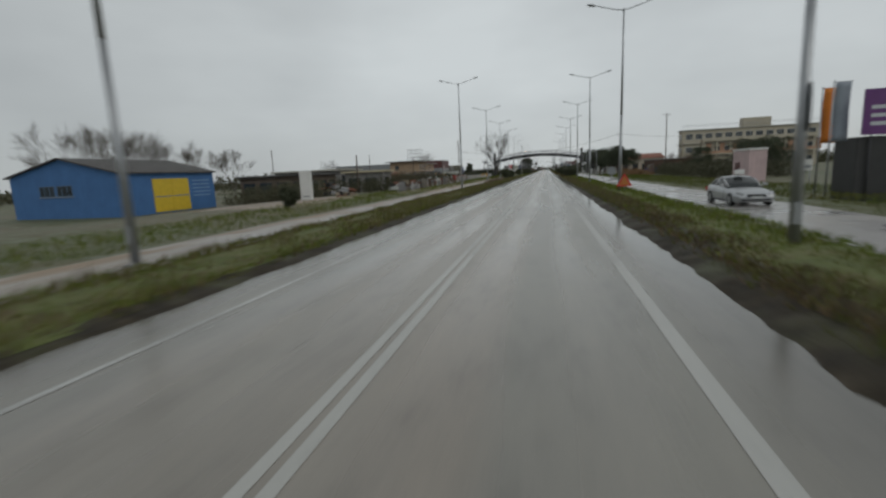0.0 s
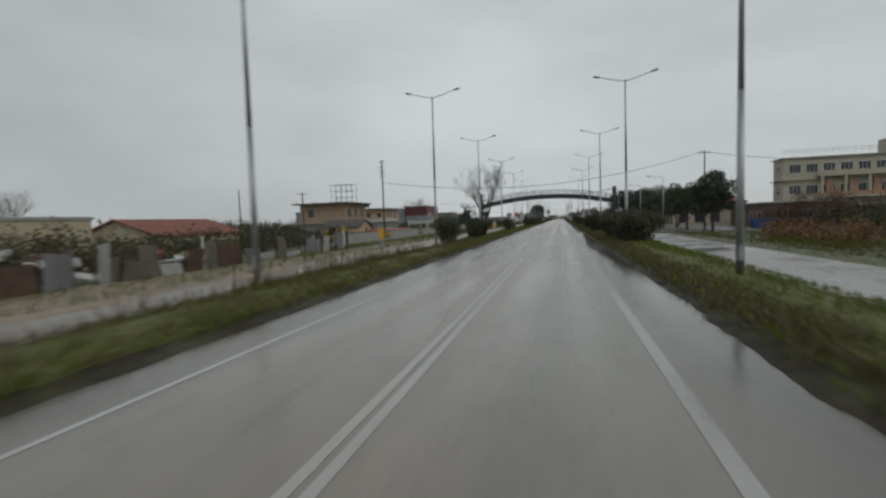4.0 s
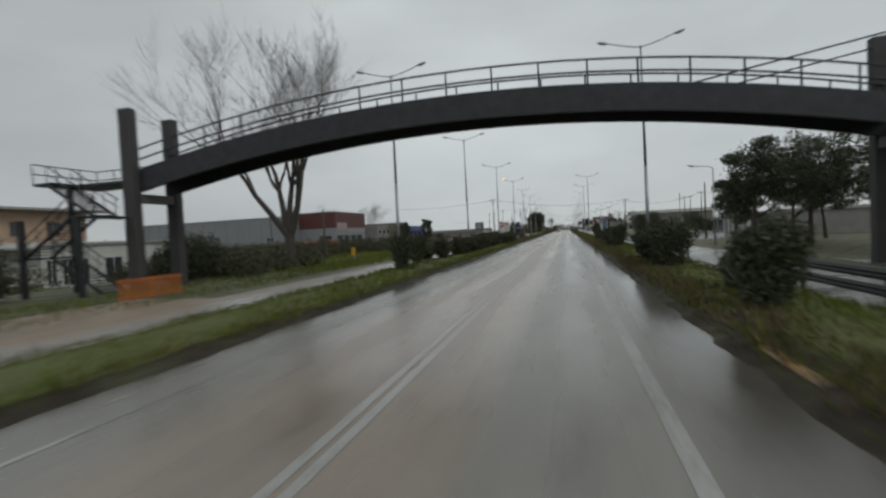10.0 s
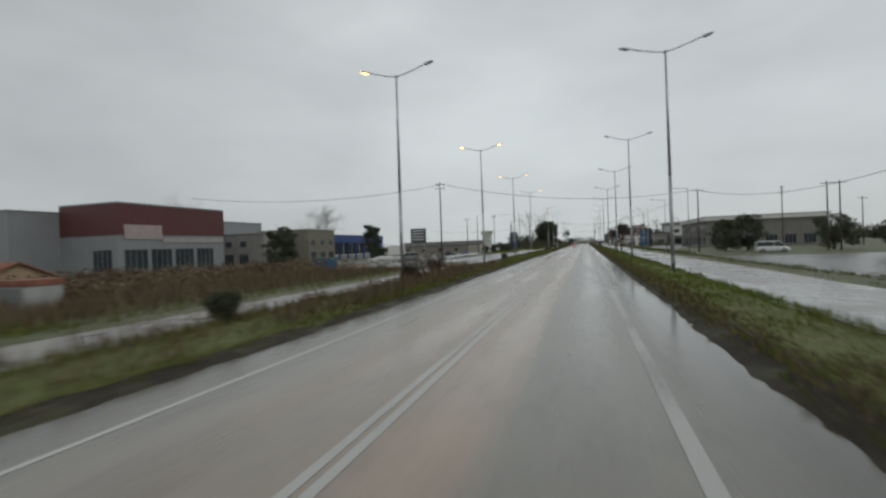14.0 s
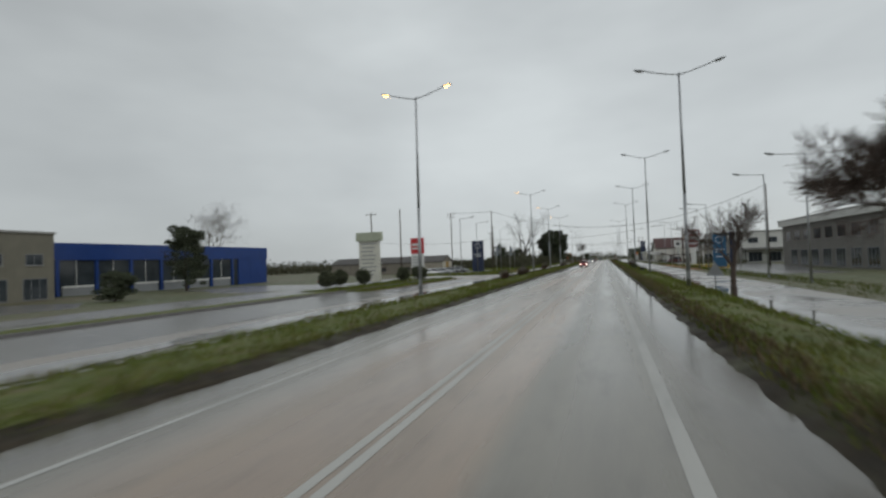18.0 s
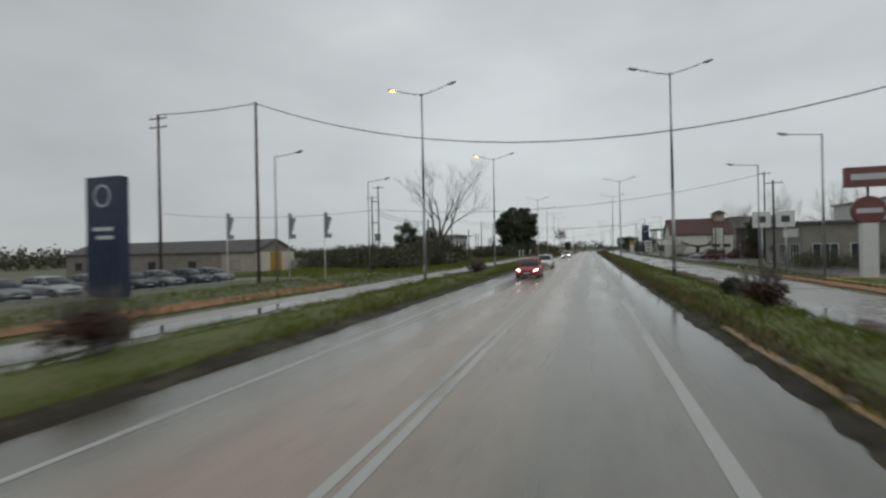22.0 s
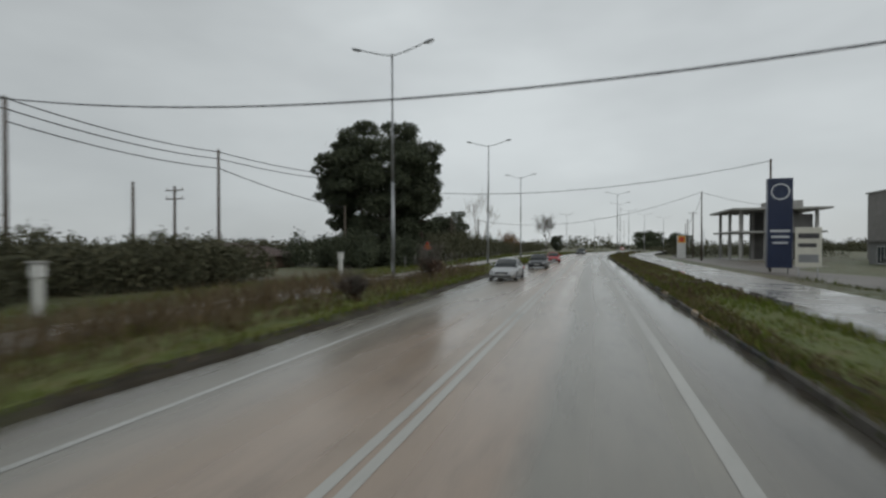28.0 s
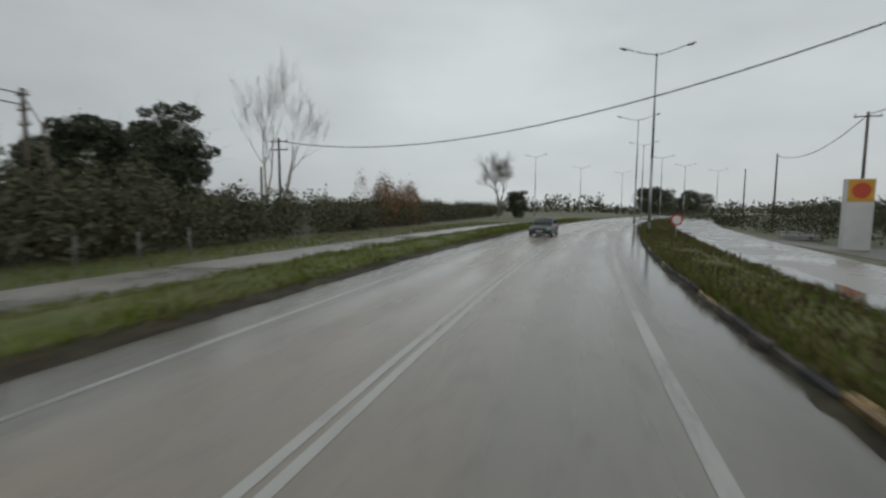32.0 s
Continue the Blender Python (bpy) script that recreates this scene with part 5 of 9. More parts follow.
for x, y in ((-22.4, 440.7), (-19.2, 441.2), (-26.5, 438.0)):
    t = thing("flagpole", pose(x, y, -0.1), "white pole with a limp grey rain-soaked flag", "flag")
    bm = bm_new()
    tube(bm, (0, 0, -0.3), (0, 0, 5.9), 0.05, 0.035, 8)
    part("pole", bm, SIGN_WHITE, t)
    bm = bm_new()
    for k in range(6):
        w0, w1 = 0.05 + 0.05 * k, 0.10 + 0.05 * k
        bx(bm, 0.04, 0.34 + 0.11 * ((k * 7) % 4), -0.05 + 0.03 * (k % 2), 0.03 + 0.03 * (k % 2), 5.7 - 0.36 * (k + 1), 5.7 - 0.36 * k)
    part("flag", bm, FLAG_GREY, t)

# white two-storey house
whb = (-39.5, -28.8, 515, 527)
wh = flat_house("white two-storey house with balconies and flat roof", whb, -1.2, 6.8, WHITE_WALL, 1.2, CONC, "house", "house", (3.2,))
for u in (1.2, 4.6, 8.0):
    add_window(wh, "S", whb, u, 2.7, 1.3, 1.7, FRAME_BROWN)
    add_window(wh, "E", whb, u, 2.7, 1.3, 1.7, FRAME_BROWN)
    add_window(wh, "S", whb, u, -0.4, 1.4, 1.6, FRAME_BROWN)
    add_window(wh, "E", whb, u, -0.6, 1.6, 2.0, FRAME_BROWN)
bm = bm_new()
bx(bm, -37.5, -36.2, 516.5, 517.8, 5.8, 7.2, 0.1)
part("chimney", bm, CONC_DARK, wh)
pil = thing("gate_pillar", pose(-19.6, 479.6, -0.1), "small white pillar box beside the hedge", "pillar")
bm = bm_new()
bx(bm, -0.62, 0.62, -0.3, 0.3, -0.2, 1.6, 0.03)
part("body", bm, WHITE_WALL, pil)
bm = bm_new()
bx(bm, -0.7, 0.7, -0.37, 0.37, 1.6, 1.7, 0.02)
part("cap", bm, CONC, pil)
gable_house("low house with brown walls and a faded red roof", (-41.0, -29.0, 554.0, 564.0), -1.2, 2.2, 1.2, paint("brown_wall", (0.18, 0.13, 0.10), 0.2), plain("faded_red_roof", (0.10, 0.07, 0.062), 0.8, 0, 0.3, 2, 0.5, 9), "y", 0.5)
fr = flat_house("pale flat-roofed house half hidden by the hedge", (-44.0, -35.0, 598, 610), -1.2, 4.4, WHITE_WALL, 0.7, CONC)
for u in (1.5, 5.0, 8.5):
    add_window(fr, "E", (-44.0, -35.0, 598, 610), u, 1.6, 1.3, 1.3, FRAME_BROWN)
    if u < 6:
        add_window(fr, "S", (-44.0, -35.0, 598, 610), u, 1.6, 1.3, 1.3, FRAME_BROWN)
fence = thing("post_fence", pose(0, 0, 0), "row of thin pale fence posts with wires along the hedge", "fence")
for k in range(20):
    bm = bm_new()
    tube(bm, (-15.0, 562 + 2.6 * k, -0.4), (-15.0 + 0.04 * (k % 3), 562 + 2.6 * k, 1.05 + 0.05 * (k % 4)), 0.05, 0.045, 6)
    part("post", bm, CONC_DARK, fence)

# ---- right side ----
SCHOOL = paint("sand_plaster", (0.42, 0.38, 0.30), 0.12)
sb = (56.0, 104.0, 188.0, 193.5)
school = flat_house("long three-storey sand-coloured public building with rows of windows", sb, -1.0, 15.6, SCHOOL, 0.5, CONC, "public_building", "building", (5.0, 10.2))
for st in range(3):
    for k in range(13):
        add_window(school, "S", sb, 1.2 + 3.6 * k, 0.6 + 5.2 * st, 2.6, 2.2, FRAME_WHITE, "window", 2)
    add_window(school, "W", sb, 1.6, 0.6 + 5.2 * st, 2.2, 2.2, FRAME_WHITE, "window", 2)
bm = bm_new()
bx(bm, 78.2, 88, 189, 193, 14.9, 18.4, 0.05)
part("roof_block", bm, SCHOOL, school)
# projecting floor slabs on columns, a pale arcade and the roof railing
ARCADE = paint("orange_arcade_plaster", (0.40, 0.24, 0.16), 0.2)
for z in (4.7, 9.9):
    bm = bm_new()
    bx(bm, 63.0, 103.0, 186.4, 188.1, z, z + 0.45, 0.03)
    part("balcony_slab", bm, SCHOOL, school, "pale projecting slab")
    bm = bm_new()
    bx(bm, 63.0, 103.0, 186.4, 186.55, z + 0.45, z + 1.35, 0.02)
    part("balcony_front", bm, ARCADE if z < 6 else SCHOOL, school, "solid balcony front")
for k in range(9):
    bm = bm_new()
    bx(bm, 63.4 + 4.8 * k, 63.9 + 4.8 * k, 186.5, 187.0, -1.0, 9.9, 0.03)
    part("column", bm, SCHOOL, school, "pale square column")
    bm = bm_new()
    bx(bm, 65.0 + 4.8 * k, 66.6 + 4.8 * k, 187.6, 187.95, 5.2, 9.4)
    part("wall_panel", bm, ARCADE, school, "orange plastered panel between windows")
bm = bm_new()
for k in range(33):
    bx(bm, 56.2 + 1.48 * k, 56.26 + 1.48 * k, 188.2, 188.26, 15.5, 16.7)
bx(bm, 56.2, 103.6, 188.2, 188.26, 16.65, 16.72)
bx(bm, 56.2, 103.6, 188.2, 188.26, 16.1, 16.15)
part("roof_railing", bm, GALV, school, "thin steel railing along the roof edge")
skip = thing("waste_container", pose(35.8, 145.7, -0.85, 0, 0, 8), "blue steel waste container with a ribbed side under the trees", "container")
BLUE_STEEL = paint("blue_container_steel", (0.04, 0.075, 0.20), 0.25)
bm = bm_new()
prism(bm, [(-1.5, 0.12), (1.5, 0.12), (1.8, 1.5), (-1.8, 1.5)], "y", -0.8, 0.8)
bmesh.ops.recalc_face_normals(bm, faces=bm.faces)
part("body", bm, BLUE_STEEL, skip)
bm = bm_new()
bx(bm, -1.9, 1.9, -0.9, 0.9, 1.5, 1.62, 0.03)
part("rim", bm, BLUE_STEEL, skip)
for k in range(5):
    bm = bm_new()
    bx(bm, -1.2 + 0.6 * k, -1.12 + 0.6 * k, -0.88, -0.8, 0.15, 1.5)
    part("rib", bm, BLUE_STEEL, skip)
annex = flat_house("low reddish annex behind trees", (38, 50, 150, 168), -0.9, 4.3, paint("red_brown_wall", (0.17, 0.105, 0.08), 0.3), 0.4, CONC, "annex", "building")
for u in (2, 6, 10):
    add_window(annex, "W", (38, 50, 150, 168), u, 0.5, 1.8, 1.6)
    add_window(annex, "S", (38, 50, 150, 168), u - 0.5, 0.5, 1.8, 1.6)
pk = (33.6, 52.0, 200.0, 216.0)
pink = gable_house("pale building with a red tile roof and dark arches", pk, -0.9, 5.6, 2.0, paint("pale_beige_wall", (0.42, 0.36, 0.29), 0.15), ROOF_TILE, "x", 0.4)
for u in (1.5, 5.5, 9.5):
    add_window(pink, "S", pk, u, -0.6, 2.4, 3.0, FRAME_BROWN, "shop_window", 1)
    add_window(pink, "W", pk, u, -0.6, 2.4, 3.0, FRAME_BROWN, "shop_window", 1)
bxp = (28.3, 30.4, 49.0, 54.5)
tkt = flat_house("pink and white painted container booth", bxp, -0.85, 4.2, paint("pink_white_panel", (0.50, 0.38, 0.38), 0.2), 0.08, SIGN_WHITE, "booth", "booth")
add_panel(tkt, "door", "W", bxp, 3.0, -0.8, 1.6, 2.6, HALL_RED, 0.05, 0.08, "dark red door")
sign_board("small white notice board on two posts", pose(29.6, 38.0, -0.8), 1.5, 1.2, 1.5, 0.1, SIGN_WHITE, 2, GALV, ((-0.4, 0.4, 0.2, 0.5, SIGN_GREY),))
for x, y, matl, txt in ((19.6, 15.2, FLAG_ORANGE, "orange vertical advertising banner on a pole"), (18.9, 12.6, FLAG_GREY, "grey vertical advertising banner on a pole")):
    t = thing("banner_flag", pose(x, y, -0.3), txt, "banner")
    bm = bm_new()
    tube(bm, (0, 0, -0.3), (0, 0, 6.9), 0.06, 0.04, 8)
    part("pole", bm, GALV, t)
    bm = bm_new()
    tube(bm, (0, 0, 6.8), (0.95, 0, 6.8), 0.025, 0.025, 6)
    part("arm", bm, GALV, t)
    bm = bm_new()
    loft(bm, [[(0.07 + 0.02 * math.sin(z * 2), 0.04 * math.sin(z * 1.7), z), (0.9, 0.05 * math.sin(z * 1.3 + 1), z), (0.9, 0.05 * math.sin(z * 1.3 + 1) + 0.015, z), (0.07 + 0.02 * math.sin(z * 2), 0.04 * math.sin(z * 1.7) + 0.015, z)] for z in [3.3 + 0.35 * k for k in range(11)]])
    part("cloth", bm, matl, t)
bbd = sign_board("purple billboard with pale unreadable text on dark legs", pose(21.9, 12.0, -0.7), 3.4, 2.6, 4.0, 0.2, SIGN_PURPLE, 2, DARK_STEEL, tuple((-0.4, 0.3, 0.2 + 0.18 * k, 0.28 + 0.18 * k, INK_PALE) for k in range(3)))
bm = bm_new()
bx(bm, -1.8, 1.8, 0.1, 2.4, -0.2, 3.9, 0.04)
part("cabin", bm, plain("dark_cabin", (0.03, 0.03, 0.03), 0.6), bbd)


def triangle_sign(m, label, z, size, face, back=None):
    t = thing("warning_sign", m, label, "road sign")
    bm = bm_new()
    tube(bm, (0, 0.03, -0.3), (0, 0.03, z + size), 0.035, 0.035, 8)
    part("post", bm, GALV, t)
    bm = bm_new()
    prism(bm, [(-size * 0.58, z), (size * 0.58, z), (0, z + size)], "y", -0.02, 0.0)
    plate = part("plate", bm, SIGN_RED if face else SIGN_GREY, t)
    if face:
        bm = bm_new()
        prism(bm, [(-size * 0.40, z + size * 0.1), (size * 0.40, z + size * 0.1), (0, z + size * 0.80)], "y", -0.026, -0.02)
        part("panel", bm, plain("amber_sign_sheet", (0.42, 0.15, 0.03), 0.4, 0, 0.1), plate)
    return t


triangle_sign(pose(8.0, 18.2, 0.12), "red-bordered amber triangular warning sign on the verge", 0.42, 1.02, True)
triangle_sign(pose(8.5, 357.8, 0.1), "grey back of a triangular warning sign on the verge", 0.9, 0.75, False)
triangle_sign(pose(-14.9, 568.2, 0.0), "faded orange triangular warning sign beside the pine", 1.7, 0.9, True)
for x, y, z, r, txt in ((8.6, 30.3, 1.55, 0.42, "round traffic sign seen from behind, grey metal"), (7.85, -8.3, 3.2, 0.55, "round grey back of a traffic sign on the lamp pole"), (8.7, 626.4, 1.35, 0.36, "round red-rimmed traffic sign on a short post")):
    t = thing("traffic_sign", pose(x, y, 0.1, 0, 0, 68 if y < 0 else 0), txt, "road sign")
    bm = bm_new()
    tube(bm, (0, 0.04, -0.3), (0, 0.04, z + r * 0.5), 0.03, 0.03, 8)
    part("post", bm, GALV, t)
    bm = bm_new()
    tube(bm, (0, -0.025, z), (0, 0.0, z), r, r, 24)
    disc = part("disc", bm, SIGN_RED if "red" in txt else SIGN_GREY, t)
    if "red" in txt:
        bm = bm_new()
        tube(bm, (0, -0.032, z), (0, -0.026, z), r * 0.72, r * 0.72, 24)
        part("face", bm, SIGN_WHITE, disc)

# colonnade and low service buildings
cg = flat_house("open pavilion with a row of white columns", (34.5, 52.0, 256.0, 268.0), -0.9, 3.9, SHED_WALL, 0.3, CONC, "pavilion", "pavilion")
for k in range(6):
    col = bm_new()
    bx(col, 30.6 + 1.0 * 0 + 0.2, 31.3, 254.2 + 2.2 * k, 254.75 + 2.2 * k, -1.2, 2.9, 0.03)
    part("column", col, WHITE_WALL, cg)
bm = bm_new()
bx(bm, 30.2, 34.6, 253.6, 268.0, 2.9, 3.25, 0.03)
part("canopy", bm, CONC, cg)
for nm, box_, hh, wallm, txt in (("warehouse", (37.0, 67.0, 404.0, 440.0), 8.8, paint("dull_grey_wall", (0.16, 0.152, 0.138), 0.25), "long grey warehouse with a white roof edge"),
                                 ("garage_building", (42.0, 60.0, 304.0, 316.0), 3.2, paint("dirty_grey_wall", (0.22, 0.21, 0.20), 0.3), "low grey garage with dark doors"),
                                 ("garage_building", (62.0, 96.0, 318.0, 334.0), 5.0, paint("dull_red_wall", (0.24, 0.11, 0.09), 0.2), "low dull red shed with canopy")):
    b_ = flat_house(txt, box_, -0.9, hh, wallm, 0.6, CONC, nm, "building")
    for side, L in (("S", box_[1] - box_[0]), ("W", box_[3] - box_[2])):
        u = 1.2
        while u + 3.4 < L:
            add_window(b_, side, box_, u, -0.5, 3.0, 2.8, SIGN_GREY, "shop_window", 2)
            u += 4.6
    if hh > 7:
        for side, L in (("S", box_[1] - box_[0]), ("W", box_[3] - box_[2])):
            add_panel(b_, "fascia", side, box_, -0.5, 6.9, L + 1.0, 1.1, WHITE_WALL, 0.55, 0.5, "white roof edge")
        for k in range(8):
            add_window(b_, "W", box_, 1.4 + 4.3 * k, 4.0, 2.6, 1.9, FRAME_BROWN, "window", 2)
for box_, hh, wallm, txt in (((28.5, 38.0, 477.0, 490.0), 5.6, paint("tan_wall", (0.22, 0.205, 0.175), 0.25), "tan single-storey shop with a flat roof"),
                             ((36.0, 50.0, 519.0, 533.0), 6.6, paint("dark_brown_wall", (0.085, 0.07, 0.062), 0.2), "dark two-storey shop with white sign panels"),
                             ((44.0, 56.0, 596.0, 610.0), 3.6, paint("grey_shop_wall", (0.20, 0.20, 0.20), 0.15), "low dark grey shop with a flat roof")):
    b_ = flat_house(txt, box_, -0.9, hh, wallm, 0.5, CONC_DARK, "shop", "shop")
    for side, L in (("S", box_[1] - box_[0]), ("W", box_[3] - box_[2])):
        u = 1.0
        while u + 3.2 < L:
            add_window(b_, side, box_, u, -0.6, 2.8, 2.7, FRAME_WHITE, "shop_window", 2)
            u += 4.0
    add_panel(b_, "sign_panel", "W", box_, 1.0, 3.0, 5.0, 1.1, SIGN_WHITE, 0.1, 0.12, "white sign panel")
nb_ = (39.0, 56.0, 478.0, 494.0)
wn_ = flat_house("white two-storey block with a dark canopy over its front", nb_, -0.9, 8.6, WHITE_WALL, 0.3, CONC, "commercial_building", "building")
for u in (1.5, 6.0, 10.5):
    add_window(wn_, "S", nb_, u, 4.6, 2.4, 1.5, SIGN_GREY)
    add_window(wn_, "S", nb_, u, -0.6, 3.2, 2.6, SIGN_GREY, "shop_window", 2)
add_panel(wn_, "canopy", "S", nb_, -0.6, 2.7, 18.0, 0.5, CONC_DARK, 3.0, 3.0, "dark canopy")
for u in (0.0, 5.5, 11.0, 16.0):
    add_panel(wn_, "canopy_post", "S", nb_, u, -1.2, 0.2, 3.9, DARK_STEEL, 2.9, 0.2)
isl = tagged(new("kerb_island"), "grassy traffic island edged with worn yellow kerb", "traffic island")
for x0, x1, y0, y1 in ((17.0, 25.0, 430.0, 430.2), (17.0, 25.0, 442.8, 443.0), (16.8, 17.0, 430.0, 443.0), (25.0, 25.2, 430.0, 443.0)):
    bm = bm_new()
    bx(bm, x0, x1, y0, y1, -1.2, ground_z(21) + 0.62, 0.03)
    part("kerb_edge", bm, ISLAND_KERB, isl)
bm = bm_new()
bx(bm, 17.01, 24.99, 430.21, 442.79, -1.2, ground_z(21) + 0.56)
part("soil_bed", bm, VERGE, isl)
sign_board("blue dealer pylon with a pale ring emblem", pose(21.5, 419.8, -0.7), 2.0, 5.6, 0.5, 0.5, SIGN_TEAL, 2, GALV, ((-0.36, 0.36, 0.52, 0.55, INK_PALE), (-0.36, 0.2, 0.44, 0.47, INK_PALE), (-0.3, 0.3, 0.30, 0.33, INK_PALE)), "sign_pylon", "sign", (0.6, 0.83, INK_PALE))
sign_board("dark narrow pylon beside the blue one", pose(23.6, 420.6, -0.7), 0.8, 6.2, 0.3, 0.4, SIGN_NAVY, 1, GALV, (), "sign_pylon")
for x, y in ((18.8, 418.6), (25.0, 421.5)):
    t = thing("bollard", pose(x, y, -0.5), "thin white steel post in the forecourt", "post")
    bm = bm_new()
    tube(bm, (0, 0, -0.3), (0, 0, 4.4), 0.05, 0.05, 8)
    part("post", bm, SIGN_WHITE, t)
rp = sign_board("dull red fuel station pylon with a round sign", pose(22.2, 449.0, -0.7), 2.9, 1.5, 7.0, 0.4, SIGN_DULL_RED, 1, DARK_STEEL, ((-0.38, 0.38, 0.35, 0.65, INK_PALE),), "sign_pylon")
bm = bm_new()
tube(bm, (0, -0.2, 5.25), (0, 0.2, 5.25), 1.05, 1.05, 26)
disc = part("sign_disc", bm, SIGN_DULL_RED, rp, "dull red round sign")
bm = bm_new()
bx(bm, -0.8, 0.8, -0.215, -0.203, 5.05, 5.4)
part("lettering_bar", bm, INK_PALE, disc)
bm = bm_new()
bx(bm, -0.5, 0.5, -0.25, 0.25, -0.3, 4.3, 0.03)
part("plinth", bm, SIGN_WHITE, rp)
for x in (21.9, 24.3):
    sign_board("white square traffic sign panel on a tall post", pose(x, 470.2, -0.8), 1.9, 1.9, 4.9, 0.08, SIGN_WHITE, 1, GALV, ((-0.22, 0.22, 0.3, 0.7, INK),))
# framed upright board by the dark shop
ub = thing("sign_board", pose(28.45, 517.2, -2.2), "tall white board in a dark frame before the dark shop", "sign")
for sx in (-0.98, 0.98):
    bm = bm_new()
    bx(bm, sx - 0.06, sx + 0.06, -0.06, 0.06, -0.2, 8.0)
    part("post", bm, DARK_STEEL, ub)
for z in (4.4, 7.86):
    bm = bm_new()
    bx(bm, -0.92, 0.92, -0.05, 0.05, z, z + 0.12)
    part("rail", bm, DARK_STEEL, ub)
bm = bm_new()
bx(bm, -0.9, 0.9, -0.03, 0.03, 4.53, 7.85)
board = part("board", bm, SIGN_CREAM, ub)
for k in range(6):
    bm = bm_new()
    bx(bm, -0.7, 0.7 - 0.25 * (k % 3), -0.036, -0.031, 7.35 - 0.5 * k, 7.5 - 0.5 * k)
    part("text_bar", bm, SIGN_GREY, board)

# tavern with red roof
tv = (23.2, 37.4, 541.0, 553.0)
tav = gable_house("white tavern with a large red tile roof and cupola", tv, -1.0, 6.0, 4.1, paint("tavern_white_wall", (0.62, 0.60, 0.55), 0.12), plain("tavern_red_tile", (0.082, 0.040, 0.038), 0.7, 0, 0.3, 2, 0.5, 9), "x", 0.4, "tavern", "tavern")
bm = bm_new()
bx(bm, 34.2, 36.8, 545.8, 548.2, 8.2, 10.4)
cup = part("cupola", bm, paint("cupola_wall", (0.35, 0.30, 0.25), 0.2), tav)
bm = bm_new()
prism(bm, [(33.8, 10.4), (37.2, 10.4), (35.5, 11.3)], "y", 545.4, 548.6)
part("cupola_roof", bm, ROOF_DARK, cup)
for u in (9.6, 12.0):
    add_window(tav, "S", tv, u, 1.6, 1.6, 0.7, FRAME_BROWN)
add_panel(tav, "white_screen", "S", tv, 2.0, -1.0, 7.0, 2.6, SIGN_WHITE, 0.8, 0.1, "white canvas screen by the terrace")
aw = bm_new()
prism(aw, [(535.5, 2.2), (541.0, 3.4), (541.0, 3.55), (535.5, 2.32)], "x", 19.5, 25.0)
part("awning", aw, CONC, tav)
for x in (19.8, 24.8):
    bm = bm_new()
    tube(bm, (x, 535.8, -1.2), (x, 535.8, 2.25), 0.06, 0.06, 8)
    part("awning_post", bm, DARK_STEEL, tav)

# dealer pylon and unfinished concrete building
sign_board("navy dealer pylon with a pale ring emblem and lettering bars", pose(20.7, 576.2, -0.7), 2.2, 9.2, 0.6, 0.6, SIGN_NAVY, 2, DARK_STEEL, ((-0.4, 0.4, 0.40, 0.425, INK_PALE), (-0.36, 0.36, 0.335, 0.36, INK_PALE), (-0.3, 0.3, 0.27, 0.29, INK_PALE)), "sign_pylon", "sign", (0.85, 0.85, INK_PALE))
sign_board("pale sign board with car pictures as bars", pose(20.9, 570.0, -0.75), 2.0, 3.6, 1.0, 0.15, SIGN_CREAM, 2, GALV, ((-0.4, 0.4, 0.72, 0.85, INK), (-0.4, 0.3, 0.5, 0.6, INK), (-0.38, 0.38, 0.12, 0.32, SIGN_GREY)))
un = thing("unfinished_building", pose(0, 0, 0), "unfinished two-storey concrete frame building with open bays", "building")
ux0, ux1, uy0, uy1 = 29.9, 43.0, 624.0, 639.3
for z0, z1, o in ((-1.0, -0.7, 0.4), (4.6, 4.95, 0.9), (9.0, 9.4, 1.5)):
    bm = bm_new()
    bx(bm, ux0 - o, ux1 + o, uy0 - o, uy1 + o, z0, z1, 0.03)
    part("floor_slab", bm, CONC, un)
for x in (30.2, 34.4, 38.6, 42.7):
    for y in (624.3, 631.6, 639.0):
        for z0, z1 in ((-0.7, 4.6), (4.95, 9.0)):
            bm = bm_new()
            bx(bm, x - 0.25, x + 0.25, y - 0.25, y + 0.25, z0, z1, 0.02)
            part("column", bm, CONC, un)
for x0, x1 in ((34.7, 38.3), (38.9, 42.4)):
    bm = bm_new()
    bx(bm, x0, x1, 625.2, 625.4, 4.95, 8.2)
    part("infill_wall", bm, CONC_DARK, un)
bm = bm_new()
bx(bm, 34, 42.6, 632.1, 632.4, -0.7, 9.0)
part("infill_wall", bm, CONC_DARK, un)
bm = bm_new()
bx(bm, 36.5, 41.5, 627.0, 634.0, 9.4, 11.0, 0.03)
part("roof_block", bm, CONC, un)
for k in range(2):
    bm = bm_new()
    tube(bm, (25.4 - 1.6 * k, 632.0 - 6.5 * k, -1.3), (25.4 - 1.6 * k, 632.0 - 6.5 * k, 5.6), 0.06, 0.05, 8)
    part("flag_mast", bm, GALV, un)
rbd = flat_house("tall grey showroom block with a pale upper storey", (60.0, 78.0, 627.0, 645.0), -1.0, 14.4, SHED_WALL, 0.3, CONC, "showroom", "shop")
for u in (1, 5, 9):
    add_window(rbd, "W", (60.0, 78.0, 627.0, 645.0), u, -0.7, 3.4, 3.0, SIGN_GREY, "shop_window", 2)
    add_window(rbd, "S", (60.0, 78.0, 627.0, 645.0), u, 6.6, 3.0, 2.6, SIGN_GREY)
